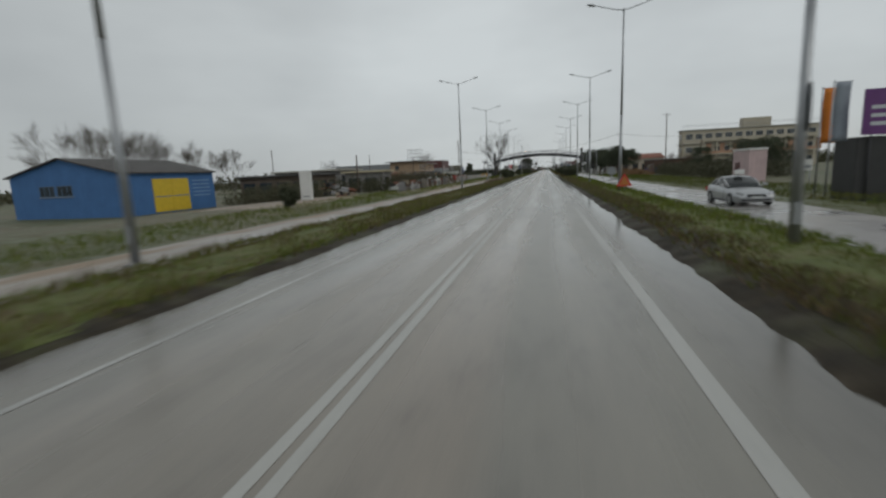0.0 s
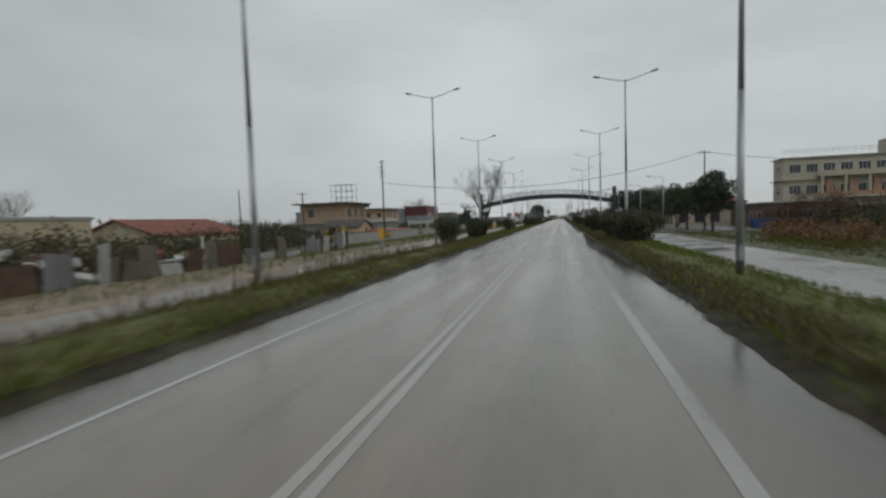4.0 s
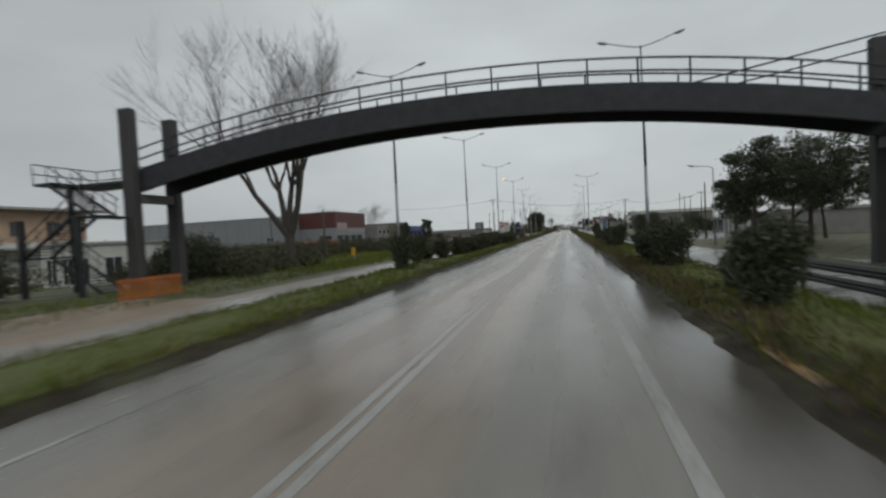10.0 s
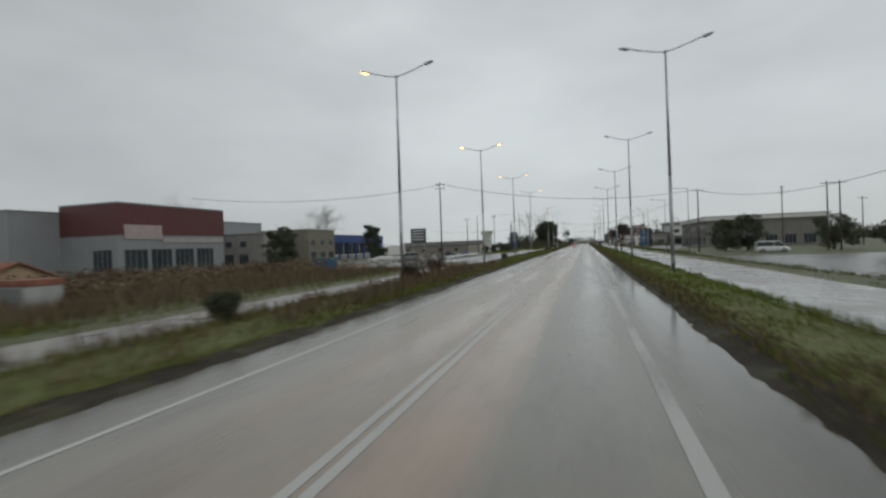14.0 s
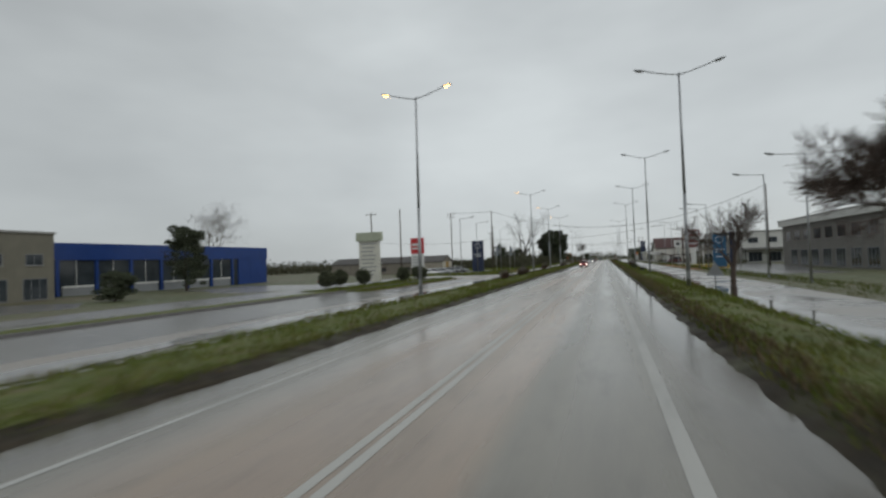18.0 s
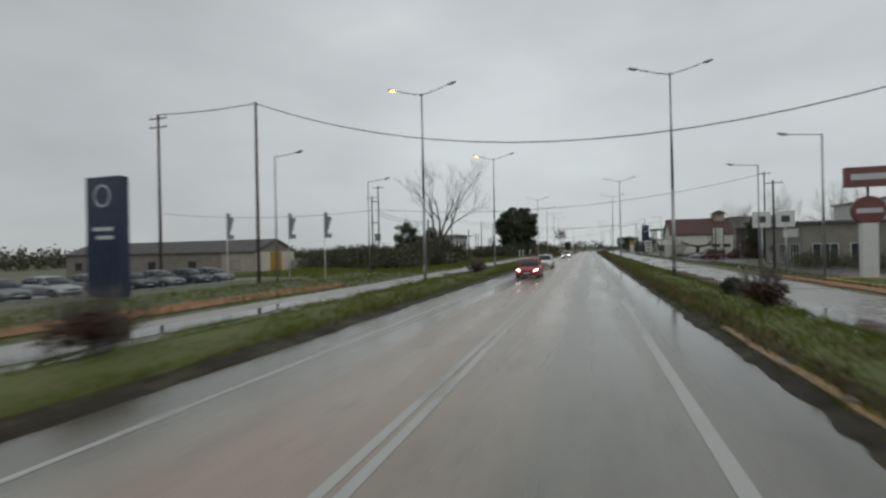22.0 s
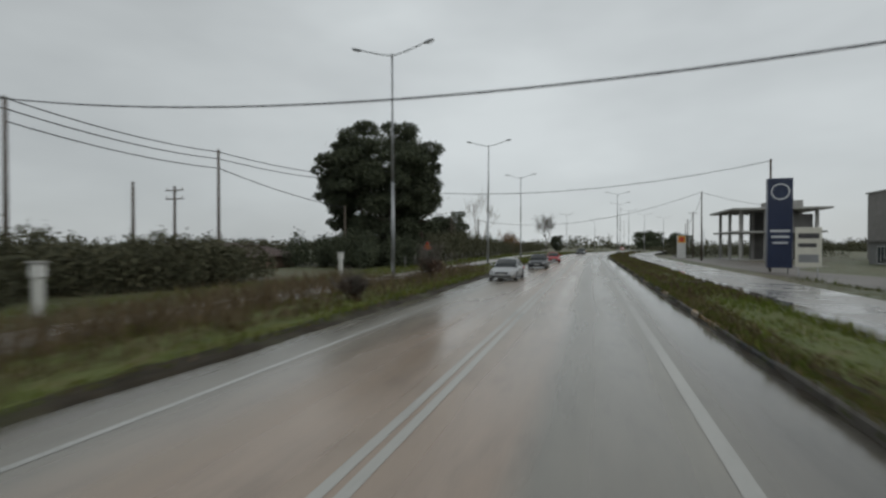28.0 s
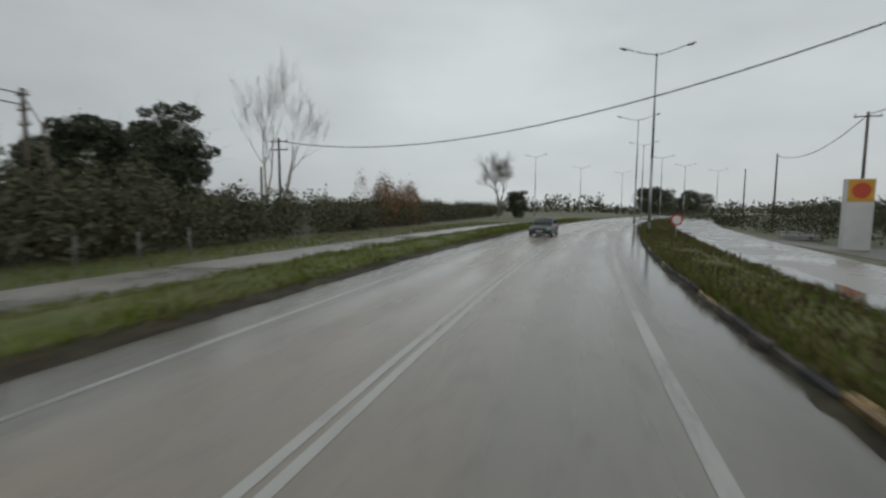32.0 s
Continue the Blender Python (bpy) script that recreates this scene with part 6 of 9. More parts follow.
sh = sign_board("white pylon with an orange and red disc emblem", pose(21.1, 632.3, -0.65), 1.6, 4.9, 0.0, 0.6, SIGN_WHITE, 0, None, (), "sign_pylon")
bm = bm_new()
bx(bm, -0.76, 0.76, -0.32, -0.305, 3.35, 4.85)
pn = part("panel", bm, plain("amber_panel", (0.62, 0.33, 0.04), 0.4), sh)
bm = bm_new()
tube(bm, (0, -0.335, 4.1), (0, -0.322, 4.1), 0.55, 0.55, 24)
part("disc", bm, plain("red_disc", (0.52, 0.07, 0.03), 0.4), pn)
for x, y, z in ((23.0, 645, 0.5), (25.5, 652, 0.5)):
    t = thing("concrete_block", pose(x, y, -0.8), "pale low concrete kerb block on the forecourt", "block")
    bm = bm_new()
    bx(bm, -1.6, 1.6, -0.4, 0.4, 0, z, 0.05)
    part("block", bm, CONC, t)


# ---- cars ----
def section(hw, y, low, sill, waist, top, crown, tuck=0.06):
    """One upright section of a car body: flat floor, full sides, rounded shoulders and a crowned top."""
    half = [(0.0, low), (hw - tuck - 0.06, low), (hw - tuck * 0.4, low + 0.05), (hw - 0.012, sill), (hw, waist), (hw - 0.025, (waist + top) / 2 + 0.02), (hw - 0.09, top - 0.012), (hw - 0.22, top + crown * 0.55), (hw * 0.4, top + crown * 0.93), (0.0, top + crown)]
    return [(x, y, z) for x, z in half] + [(-x, y, z) for x, z in half[-2:0:-1]]


def car_paint(name, col, metal=0.3):
    m, n, l, p = nodes_of(name)
    co = n.new("ShaderNodeTexCoord").outputs["Object"]
    c = ramp_node(n, l, noise_node(n, l, co, 2.5, 4), [(0.3, tuple(v * 0.82 for v in col)), (0.7, col)])
    l.new(c, p.inputs["Base Color"])
    p.inputs["Metallic"].default_value = metal
    p.inputs["Roughness"].default_value = 0.38
    p.inputs["Coat Weight"].default_value = 0.3
    p.inputs["Coat Roughness"].default_value = 0.1
    return m


def car(m, label, paint_mat, length=4.1, width=1.68, height=1.44, shape="hatch", lit=False, roof_sign=False, category="car"):
    """A car whose front looks towards -y, standing on z = 0."""
    t = thing("car", m, label, category, "cars")
    L, hw = length / 2, width / 2
    on_road = "wet road" in label
    r = 0.30 if shape != "van" else 0.33
    belt = (0.62 if shape != "van" else 0.54) * height
    # stations along the body: place, width, floor height, top height as a share of the belt line
    prof = {"hatch": ((-1.0, 0.78, 0.34, 0.52), (-0.985, 0.87, 0.25, 0.66), (-0.93, 0.94, 0.20, 0.76), (-0.80, 0.985, 0.19, 0.82), (-0.55, 1.0, 0.19, 0.90), (-0.38, 1.0, 0.19, 0.96), (-0.2, 1.0, 0.19, 1.0), (0.40, 1.0, 0.19, 1.03), (0.80, 0.985, 0.20, 1.04), (0.94, 0.95, 0.23, 1.0), (0.985, 0.90, 0.30, 0.92), (1.0, 0.82, 0.38, 0.78)),
            "coupe": ((-1.0, 0.72, 0.34, 0.48), (-0.985, 0.84, 0.24, 0.58), (-0.93, 0.93, 0.18, 0.70), (-0.80, 0.98, 0.17, 0.80), (-0.55, 1.0, 0.17, 0.88), (-0.34, 1.0, 0.17, 0.94), (-0.15, 1.0, 0.17, 0.99), (0.40, 1.0, 0.17, 1.04), (0.72, 0.99, 0.18, 1.06), (0.92, 0.95, 0.22, 1.05), (0.985, 0.90, 0.30, 0.98), (1.0, 0.80, 0.40, 0.80)),
            "van": ((-1.0, 0.80, 0.36, 0.60), (-0.98, 0.90, 0.24, 0.76), (-0.90, 0.96, 0.20, 0.86), (-0.72, 0.99, 0.20, 0.95), (-0.55, 1.0, 0.20, 1.0), (0.0, 1.0, 0.20, 1.02), (0.93, 0.99, 0.22, 1.02), (1.0, 0.94, 0.32, 0.98))}[shape]
    bm = bm_new()
    loft(bm, [section(hw * w, L * f, low, 0.40 * belt + 0.10 * low, 0.62 * belt * min(1.0, 0.35 + 0.65 * zt), belt * zt - 0.03, 0.03 + 0.03 * (1 - abs(f))) for f, w, low, zt in prof])
    body = part("body", bm, paint_mat, t)
    # greenhouse: place, half-width share and height share between belt and roof
    cab = {"hatch": ((-0.40, 0.86, 0.0), (-0.27, 0.85, 0.42), (-0.10, 0.83, 0.86), (0.08, 0.81, 1.0), (0.50, 0.80, 0.98), (0.78, 0.79, 0.84), (0.90, 0.81, 0.30), (0.94, 0.82, 0.0)),
           "coupe": ((-0.36, 0.86, 0.0), (-0.20, 0.84, 0.42), (-0.02, 0.80, 0.88), (0.12, 0.78, 1.0), (0.34, 0.77, 0.99), (0.56, 0.77, 0.80), (0.76, 0.79, 0.36), (0.88, 0.81, 0.04)),
           "van": ((-0.66, 0.92, 0.0), (-0.58, 0.91, 0.4), (-0.46, 0.89, 0.9), (-0.34, 0.88, 1.0), (0.5, 0.88, 1.0), (0.92, 0.88, 0.96), (0.975, 0.90, 0.4), (0.985, 0.91, 0.0))}[shape]
    rise = height - belt - 0.03
    skin = []
    for f, w, k in cab:
        zt = belt - 0.02 + rise * k
        skin.append([(hw * u * w * q, L * f, zz) for u, q, zz in ((-1, 1.02, belt - 0.10), (-1, 1.0, belt + 0.15 * (zt - belt)), (-1, 0.96, zt - 0.10 * k), (-0.86, 0.97, zt - 0.02 * k), (0, 1, zt + 0.02 * k), (0.86, 0.97, zt - 0.02 * k), (1, 0.96, zt - 0.10 * k), (1, 1.0, belt + 0.15 * (zt - belt)), (1, 1.02, belt - 0.10))])
    bm = bm_new()
    loft(bm, skin)
    part("cabin_glass", bm, CAR_GLASS, t, "dark window glass")
    bm = bm_new()
    loft(bm, [[(x, y, z + 0.006) for x, y, z in sk[2:7]] + [(0.0, sk[0][1], sk[4][2] - 0.05)] for (f, w, k), sk in zip(cab, skin) if k > 0.8])
    part("roof", bm, paint_mat, t)
    for s in (-1, 1):
        side = [sk[6] if s > 0 else sk[2] for sk in skin]
        for run in ((0, 1, 2), (len(skin) - 1, len(skin) - 2, len(skin) - 3)):
            bm = bm_new()
            pts = [Vector(side[k]) for k in run]
            pts[0].z = belt - 0.03
            for pa, pb in zip(pts, pts[1:]):
                tube(bm, pa, pb, 0.042, 0.038, 7)
            part("pillar", bm, paint_mat, t)
        bm = bm_new()
        yb = L * (0.24 if shape != "van" else -0.05)
        top_w = hw * cab[3][1] * 0.96
        tube(bm, (s * hw * cab[3][1] * 1.0, yb, belt - 0.03), (s * top_w, yb + 0.06, height - 0.09), 0.045, 0.04, 6)
        part("pillar", bm, paint_mat, t)
        # door seams and sill
        for y in (-0.30 * L, yb, 0.60 * L) if shape == "hatch" else (-0.28 * L, 0.42 * L):
            bm = bm_new()
            bx(bm, s * hw - 0.004, s * hw + 0.004, y - 0.008, y + 0.008, 0.30, belt * 0.92)
            part("door_seam", bm, PLASTIC_BLACK, body)
        bm = bm_new()
        bx(bm, s * (hw - 0.02) - 0.03, s * (hw - 0.02) + 0.03, -L * 0.42, L * 0.42, 0.19, 0.27, 0.01)
        part("sill", bm, PLASTIC_BLACK, body)
        for y in (0.04 * L, 0.46 * L) if shape == "hatch" else (0.22 * L,):
            bm = bm_new()
            bx(bm, s * (hw + 0.006) - 0.012, s * (hw + 0.006) + 0.012, y, y + 0.16, belt * 0.82, belt * 0.82 + 0.03)
            part("door_handle", bm, paint_mat, body)
    for f in (-0.63, 0.63):
        for s in (-1, 1):
            # a black disc stands in for the shade inside the wheel well
            bm = bm_new()
            tube(bm, (s * (hw - 0.07), L * f, r), (s * (hw + 0.003), L * f, r), r * 1.09, r * 1.09, 22)
            part("wheel_arch", bm, PLASTIC_BLACK, t)
            bm = bm_new()
            tube(bm, (s * (hw - 0.19), L * f, r), (s * (hw + 0.008), L * f, r), r, r * 0.97, 22)
            wheel = part("wheel", bm, RUBBER, t)
            bm = bm_new()
            tube(bm, (s * (hw - 0.02), L * f, r), (s * (hw + 0.014), L * f, r), r * 0.64, r * 0.60, 18)
            rim = part("rim", bm, GALV, wheel)
            if on_road:
                # black blocks imitate the shaded gaps in the rim
                for k in range(5):
                    an = 6.2832 * k / 5
                    bm = bm_new()
                    bx(bm, s * (hw + 0.014) - 0.006, s * (hw + 0.014) + 0.006, L * f + r * 0.36 * math.cos(an) - 0.03, L * f + r * 0.36 * math.cos(an) + 0.03, r + r * 0.36 * math.sin(an) - 0.03, r + r * 0.36 * math.sin(an) + 0.03)
                    part("rim_opening", bm, PLASTIC_BLACK, wheel)
    for s in (-1, 1):
        bm = bm_new()
        rg = [[(s * hw * (0.62 + 0.27 * u), -L * (0.985 - 0.075 * u) - 0.02 + dy, belt * (0.58 + dz)) for u, dy, dz in ((0, 0, -0.05), (1, 0, 0.02), (1, 0, 0.20), (0, 0, 0.12))],
              [(s * hw * (0.62 + 0.27 * u), -L * (0.985 - 0.075 * u) + 0.12, belt * (0.58 + dz)) for u, dz in ((0, -0.05), (1, 0.02), (1, 0.20), (0, 0.12))]]
        loft(bm, rg, True, False)
        part("headlight", bm, HEADLIGHT if lit else LAMP_GLASS, t, "lit headlight" if lit else "")
        bm = bm_new()
        bx(bm, s * hw * 0.86 - 0.1, s * hw * 0.86 + 0.1, L * 0.955, L * 0.985, belt * 0.66, belt * 0.9)
        part("tail_light", bm, SIGN_RED, t)
        bm = bm_new()
        bx(bm, s * (hw + 0.09) - 0.1, s * (hw + 0.09) + 0.1, -L * 0.28, -L * 0.28 + 0.1, belt * 1.02, belt * 1.02 + 0.14, 0.03)
        part("wing_mirror", bm, paint_mat, t)
    bm = bm_new()
    bx(bm, -hw * 0.45, hw * 0.45, -L - 0.015, -L + 0.05, belt * 0.50, belt * 0.64, 0.01)
    part("grille", bm, PLASTIC_BLACK, t)
    bm = bm_new()
    bx(bm, -hw * 0.7, hw * 0.7, -L * 0.985 - 0.03, -L * 0.985 + 0.06, belt * 0.30, belt * 0.40, 0.01)
    part("air_intake", bm, PLASTIC_BLACK, t)
    bm = bm_new()
    bx(bm, -0.24, 0.24, -L - 0.035, -L - 0.02, belt * 0.42, belt * 0.42 + 0.10)
    part("number_plate", bm, LENS_OFF, t)
    if roof_sign:
        bm = bm_new()
        bx(bm, -0.22, 0.22, -0.1, 0.12, height + 0.02, height + 0.26, 0.03)
        part("roof_sign", bm, SIGN_WHITE, t)
    return t


SILVER = car_paint("silver_paint", (0.42, 0.43, 0.44), 0.5)
WHITE_CAR = car_paint("white_car_paint", (0.70, 0.70, 0.69), 0.0)
RED_CAR = car_paint("red_car_paint", (0.36, 0.003, 0.008), 0.0)
DARK_RED_CAR = car_paint("dark_red_car_paint", (0.085, 0.01, 0.012), 0.2)
DARK_CAR = car_paint("dark_grey_car_paint", (0.05, 0.055, 0.06), 0.4)
BLUE_CAR = car_paint("blue_car_paint", (0.03, 0.07, 0.20), 0.3)
GREY_CAR = car_paint("grey_car_paint", (0.18, 0.19, 0.20), 0.5)
car(pose(11.6, 5.8, 0.0, 0, 0, 0), "silver saloon with a white roof sign on the service road", SILVER, 4.4, 1.74, 1.43, "coupe", False, True)
car(pose(-1.95, 441.8, 0.03), "small red hatchback with lit headlights on the wet road", RED_CAR, 3.9, 1.66, 1.46, "hatch", True)
car(pose(-2.25, 457.9, 0.03), "silver-white compact car on the wet road", WHITE_CAR, 4.0, 1.68, 1.50, "hatch", False)
car(pose(-2.1, 503.9, 0.03), "white car with lit headlights on the wet road", WHITE_CAR, 4.0, 1.68, 1.46, "hatch", True)
car(pose(-2.95, 550.2, 0.03), "silver-grey saloon on the wet road", SILVER, 4.3, 1.70, 1.40, "coupe", False)
car(pose(-2.5, 565.0, 0.03), "dark grey saloon on the wet road", DARK_CAR, 3.75, 1.68, 1.38, "coupe", False)
car(pose(-2.32, 580.5, 0.03, 0, 0, 6), "low red coupe with pale slim headlights on the wet road", RED_CAR, 3.4, 1.66, 1.28, "coupe", False)
car(pose(0.15, 630.6, 0.03, 0, 0, -6), "dark car coming round the bend", DARK_CAR, 4.2, 1.7, 1.42, "hatch", False)
for k, (cx, cy, matl) in enumerate(((-32.0, 417.0, WHITE_CAR), (-32.2, 419.8, WHITE_CAR), (-32.0, 422.6, SILVER), (-32.3, 425.4, GREY_CAR), (-32.0, 428.2, SILVER), (-32.2, 431.0, GREY_CAR), (-32.0, 433.8, DARK_CAR), (-32.2, 436.6, GREY_CAR), (-32.0, 439.4, DARK_CAR), (-32.2, 442.2, GREY_CAR))):
    car(pose(cx, cy, ground_z(cx), 0, 0, 90), ("white" if matl is WHITE_CAR else "silver" if matl is SILVER else "grey" if matl is GREY_CAR else "dark") + " car parked in a row on the dealer's yard", matl, 4.0, 1.68, 1.47, "hatch")
car(pose(-38.5, 392.0, ground_z(-38.5), 0, 0, 70), "dark car parked beside the blue showroom", DARK_CAR, 4.2, 1.7, 1.42, "coupe")
car(pose(-36.0, 399.0, ground_z(-36.0), 0, 0, 20), "blue small car parked on the yard", BLUE_CAR, 3.9, 1.66, 1.45)
car(pose(-24.5, 318.5, -0.08, 0, 0, -70), "dark grey pick-up style car turning out of a yard", GREY_CAR, 4.6, 1.8, 1.6, "hatch")
car(pose(26.4, 523.5, ground_z(26.4), 0, 0, -80), "silver car parked on the forecourt", SILVER, 4.2, 1.7, 1.48)
car(pose(26.2, 512.4, ground_z(26.2), 0, 0, -80), "dark red van parked on the forecourt", DARK_RED_CAR, 4.4, 1.85, 2.25, "van")
car(pose(33.2, 342.8, ground_z(33.2), 0, 0, 84), "white delivery van parked on the yard", WHITE_CAR, 4.9, 1.9, 2.0, "van")
car(pose(36.0, 272.5, ground_z(36.0), 0, 0, 70), "white car parked beyond the pavilion", WHITE_CAR, 4.2, 1.7, 1.45)


# ---- yards and forecourts ----
def yard(name, x0, x1, y0, y1, material, label, seed, dz=0.03):
    """A flat yard following the ground, with a ragged edge."""
    nx, ny = max(2, int((x1 - x0) / 2.5)), max(2, int((y1 - y0) / 2.5))
    verts, faces = [], []
    for j in range(ny + 1):
        for i in range(nx + 1):
            x, y = x0 + (x1 - x0) * i / nx, y0 + (y1 - y0) * j / ny
            if i in (0, nx):
                x += wob(y, seed + i, 1, 0.7)
            if j in (0, ny):
                y += wob(x, seed + j, 1, 0.7)
            verts.append((x, y, ground_z(x) + dz))
    for j in range(ny):
        for i in range(nx):
            a = j * (nx + 1) + i
            faces.append((a, a + 1, a + nx + 2, a + nx + 1))
    return tagged(mesh_part(name, verts, faces, material), label, kind="structure")


MUD = plain("wet_sand_yard", (0.24, 0.185, 0.135), 0.55, 0, 0.3, 0.5, 0.4, 8)
RED_SOIL = plain("reddish_soil", (0.26, 0.12, 0.055), 0.8, 0, 0.3, 0.5, 0.5, 6)
YARD = plain("wet_yard_asphalt", (0.13, 0.125, 0.12), 0.28, 0, 0.35, 0.25, 0.2, 20)
yard("forecourt", -17.0, -12.0, 84, 186, MUD, "wet sandy strip beside the service road", 1)
yard("forecourt", -36, -19.0, 14, 34, MUD, "muddy entrance of the workshop", 2)
yard("forecourt", -18, -12.0, 36, 84, MUD, "muddy strip along the sheet fence", 3)
yard("bare_field", -46, -24, 288, 330, RED_SOIL, "reddish bare soil field", 4)
yard("forecourt", -40, -12.0, 312, 326, YARD, "wet asphalt driveway", 5, 0.06)
yard("forecourt", -64, -23.4, 340, 402, YARD, "wet forecourt of the blue showroom", 6)
yard("forecourt", -23.4, -12.0, 326, 364, YARD, "wet muddy asphalt between the service road and the forecourt", 16, 0.04)
yard("forecourt", -15.6, -12.0, 364, 388, YARD, "wet asphalt strip beside the service road", 17, 0.04)
yard("forecourt", -42, -26, 404, 448, YARD, "wet dealer's yard", 7)
yard("forecourt", -26, -12.0, 386, 401, SERVICE, "wet driveway into the dealer's yard", 8, 0.045)
yard("forecourt", 17.5, 60, 255, 330, YARD, "broad wet yard on the right of the service road", 9)
yard("forecourt", 18.5, 40, 400, 480, YARD, "wet fuel station forecourt", 10)
yard("forecourt", 15.8, 40, 484, 536, YARD, "wet parking area by the tavern", 11)
yard("forecourt", 15.9, 46, 556, 636, plain("muddy_forecourt", (0.115, 0.10, 0.085), 0.5, 0, 0.4, 0.35, 0.35, 12), "wet muddy forecourt of the dealer", 12)
yard("forecourt", 16, 34, 110, 200, YARD, "wet tarmac under the trees", 13)
ribbon("grass_strip", [(-20.9, -0.06), (-20.2, 0.10), (-19.4, 0.10), (-18.9, -0.06)], 327, 363, VERGE, "narrow grass strip between forecourt and service road", 2.0, None, lambda y, j: wob(y, 90 + j, 0.5, 0.2))
ribbon("kerb", [(-18.85, -0.08), (-18.85, 0.10), (-18.68, 0.10), (-18.68, -0.08)], 327, 394, CONC_DARK, "dark wet kerb of the forecourt", 2.0)
yard("soil_strip", -16.5, -15.6, 364, 389, plain("brown_soil", (0.11, 0.075, 0.045), 0.8, 0, 0.35, 0.6, 0.5, 7), "brown bare soil edging the grass strip", 18, 0.05)
yard("soil_strip", -16.0, -13.6, 402, 437, RED_SOIL, "reddish bare soil along the driveway edge", 14, 0.05)
yard("soil_strip", 14.4, 16.4, 402, 446, RED_SOIL, "reddish soil island by the forecourt", 15, 0.05)


# ---- street lamps, poles and cables ----
def lamp_head(parent, x0, side, z, lit):
    bm = bm_new()
    rings = []
    for f, hw, hh in ((0.0, 0.05, 0.04), (0.15, 0.11, 0.075), (0.55, 0.15, 0.095), (0.85, 0.13, 0.08), (1.0, 0.05, 0.03)):
        x = x0 + side * 0.72 * f
        zz = z + 0.16 * f
        rings.append([(x, hw * math.cos(a), zz + (hh * math.sin(a) if math.sin(a) > 0 else 0.35 * hh * math.sin(a))) for a in [k * math.pi / 5 for k in range(10)]])
    loft(bm, rings)
    head = part("lamp_head", bm, GALV, parent)
    bm = bm_new()
    rings = []
    for f, hw, hh in ((0.2, 0.08, 0.02), (0.5, 0.125, 0.06), (0.82, 0.09, 0.03)):
        x = x0 + side * 0.72 * f
        rings.append([(x, hw * math.cos(a), z + 0.16 * f - 0.035 - hh * (0.5 - 0.5 * math.sin(a))) for a in [k * math.pi / 4 for k in range(8)]])
    loft(bm, rings)
    part("lens", bm, LENS_ON if lit else LENS_OFF, head, "glowing orange sodium lamp" if lit else "")


def double_lamp(lit_left=False, lit_right=False):
    txt = "tall galvanised street lamp with two raised arms"
    txt += ", one lamp lit" if lit_left != lit_right else ", both lamps lit" if lit_left else ""
    t = thing("street_lamp", pose(0, 0, 0), txt, "street lamp", "double street lamps along the road")
    bm = bm_new()
    bx(bm, -0.2, 0.2, -0.2, 0.2, -0.1, 0.03)
    base = part("base_plate", bm, GALV, t)
    for a, b in ((0.14, 0.14), (-0.14, 0.14), (0.14, -0.14), (-0.14, -0.14)):
        bm = bm_new()
        tube(bm, (a, b, 0.02), (a, b, 0.08), 0.02, 0.02, 6)
        part("bolt", bm, GALV, base)
    bm = bm_new()
    tube(bm, (0, 0, 0), (0, 0, 6.0), 0.125, 0.095, 12)
    tube(bm, (0, 0, 6.0), (0, 0, 13.68), 0.095, 0.055, 12)
    part("pole", bm, GALV, t)
    bm = bm_new()
    bx(bm, -0.09, 0.09, -0.135, -0.1, 0.6, 1.1)
    part("hatch", bm, GALV, t)
    bm = bm_new()
    tube(bm, (0, 0, 13.6), (0, 0, 13.78), 0.075, 0.06, 10)
    part("collar", bm, GALV, t)
    for side, lit in ((-1, lit_left), (1, lit_right)):
        bm = bm_new()
        pts = [(0, 13.66), (0.7, 13.80), (1.5, 14.03), (2.05, 14.22)]
        for (a, za), (b, zb) in zip(pts, pts[1:]):
            tube(bm, (side * a, 0, za), (side * b, 0, zb), 0.038, 0.034, 7)
        arm = part("arm", bm, GALV, t)
        lamp_head(arm, side * 1.95, side, 14.18, lit)
    return t


def single_lamp(height=9.3, side=-1, reach=1.9, curved=False):
    t = thing("street_lamp", pose(0, 0, 0), "slim steel street lamp with one arm over the service road", "street lamp", "single street lamps")
    bm = bm_new()
    bx(bm, -0.15, 0.15, -0.15, 0.15, -0.9, 0.03)
    part("base_plate", bm, GALV, t)
    bm = bm_new()
    tube(bm, (0, 0, -0.2), (0, 0, height), 0.085, 0.05, 10)
    part("pole", bm, GALV, t)
    bm = bm_new()
    pts = [(0, height - 0.03), (0.35, height + 0.22), (reach, height + 0.32)] if curved else [(0, height - 0.06), (reach, height + 0.12)]
    for (a, za), (b, zb) in zip(pts, pts[1:]):
        tube(bm, (side * a, 0, za), (side * b, 0, zb), 0.035, 0.032, 7)
    arm = part("arm", bm, GALV, t)
    lamp_head(arm, side * (reach - 0.1), side, pts[-1][1] - 0.03, False)
    return t


def scrap(proto):
    for o in (*proto.children_recursive, proto):
        bpy.data.objects.remove(o)


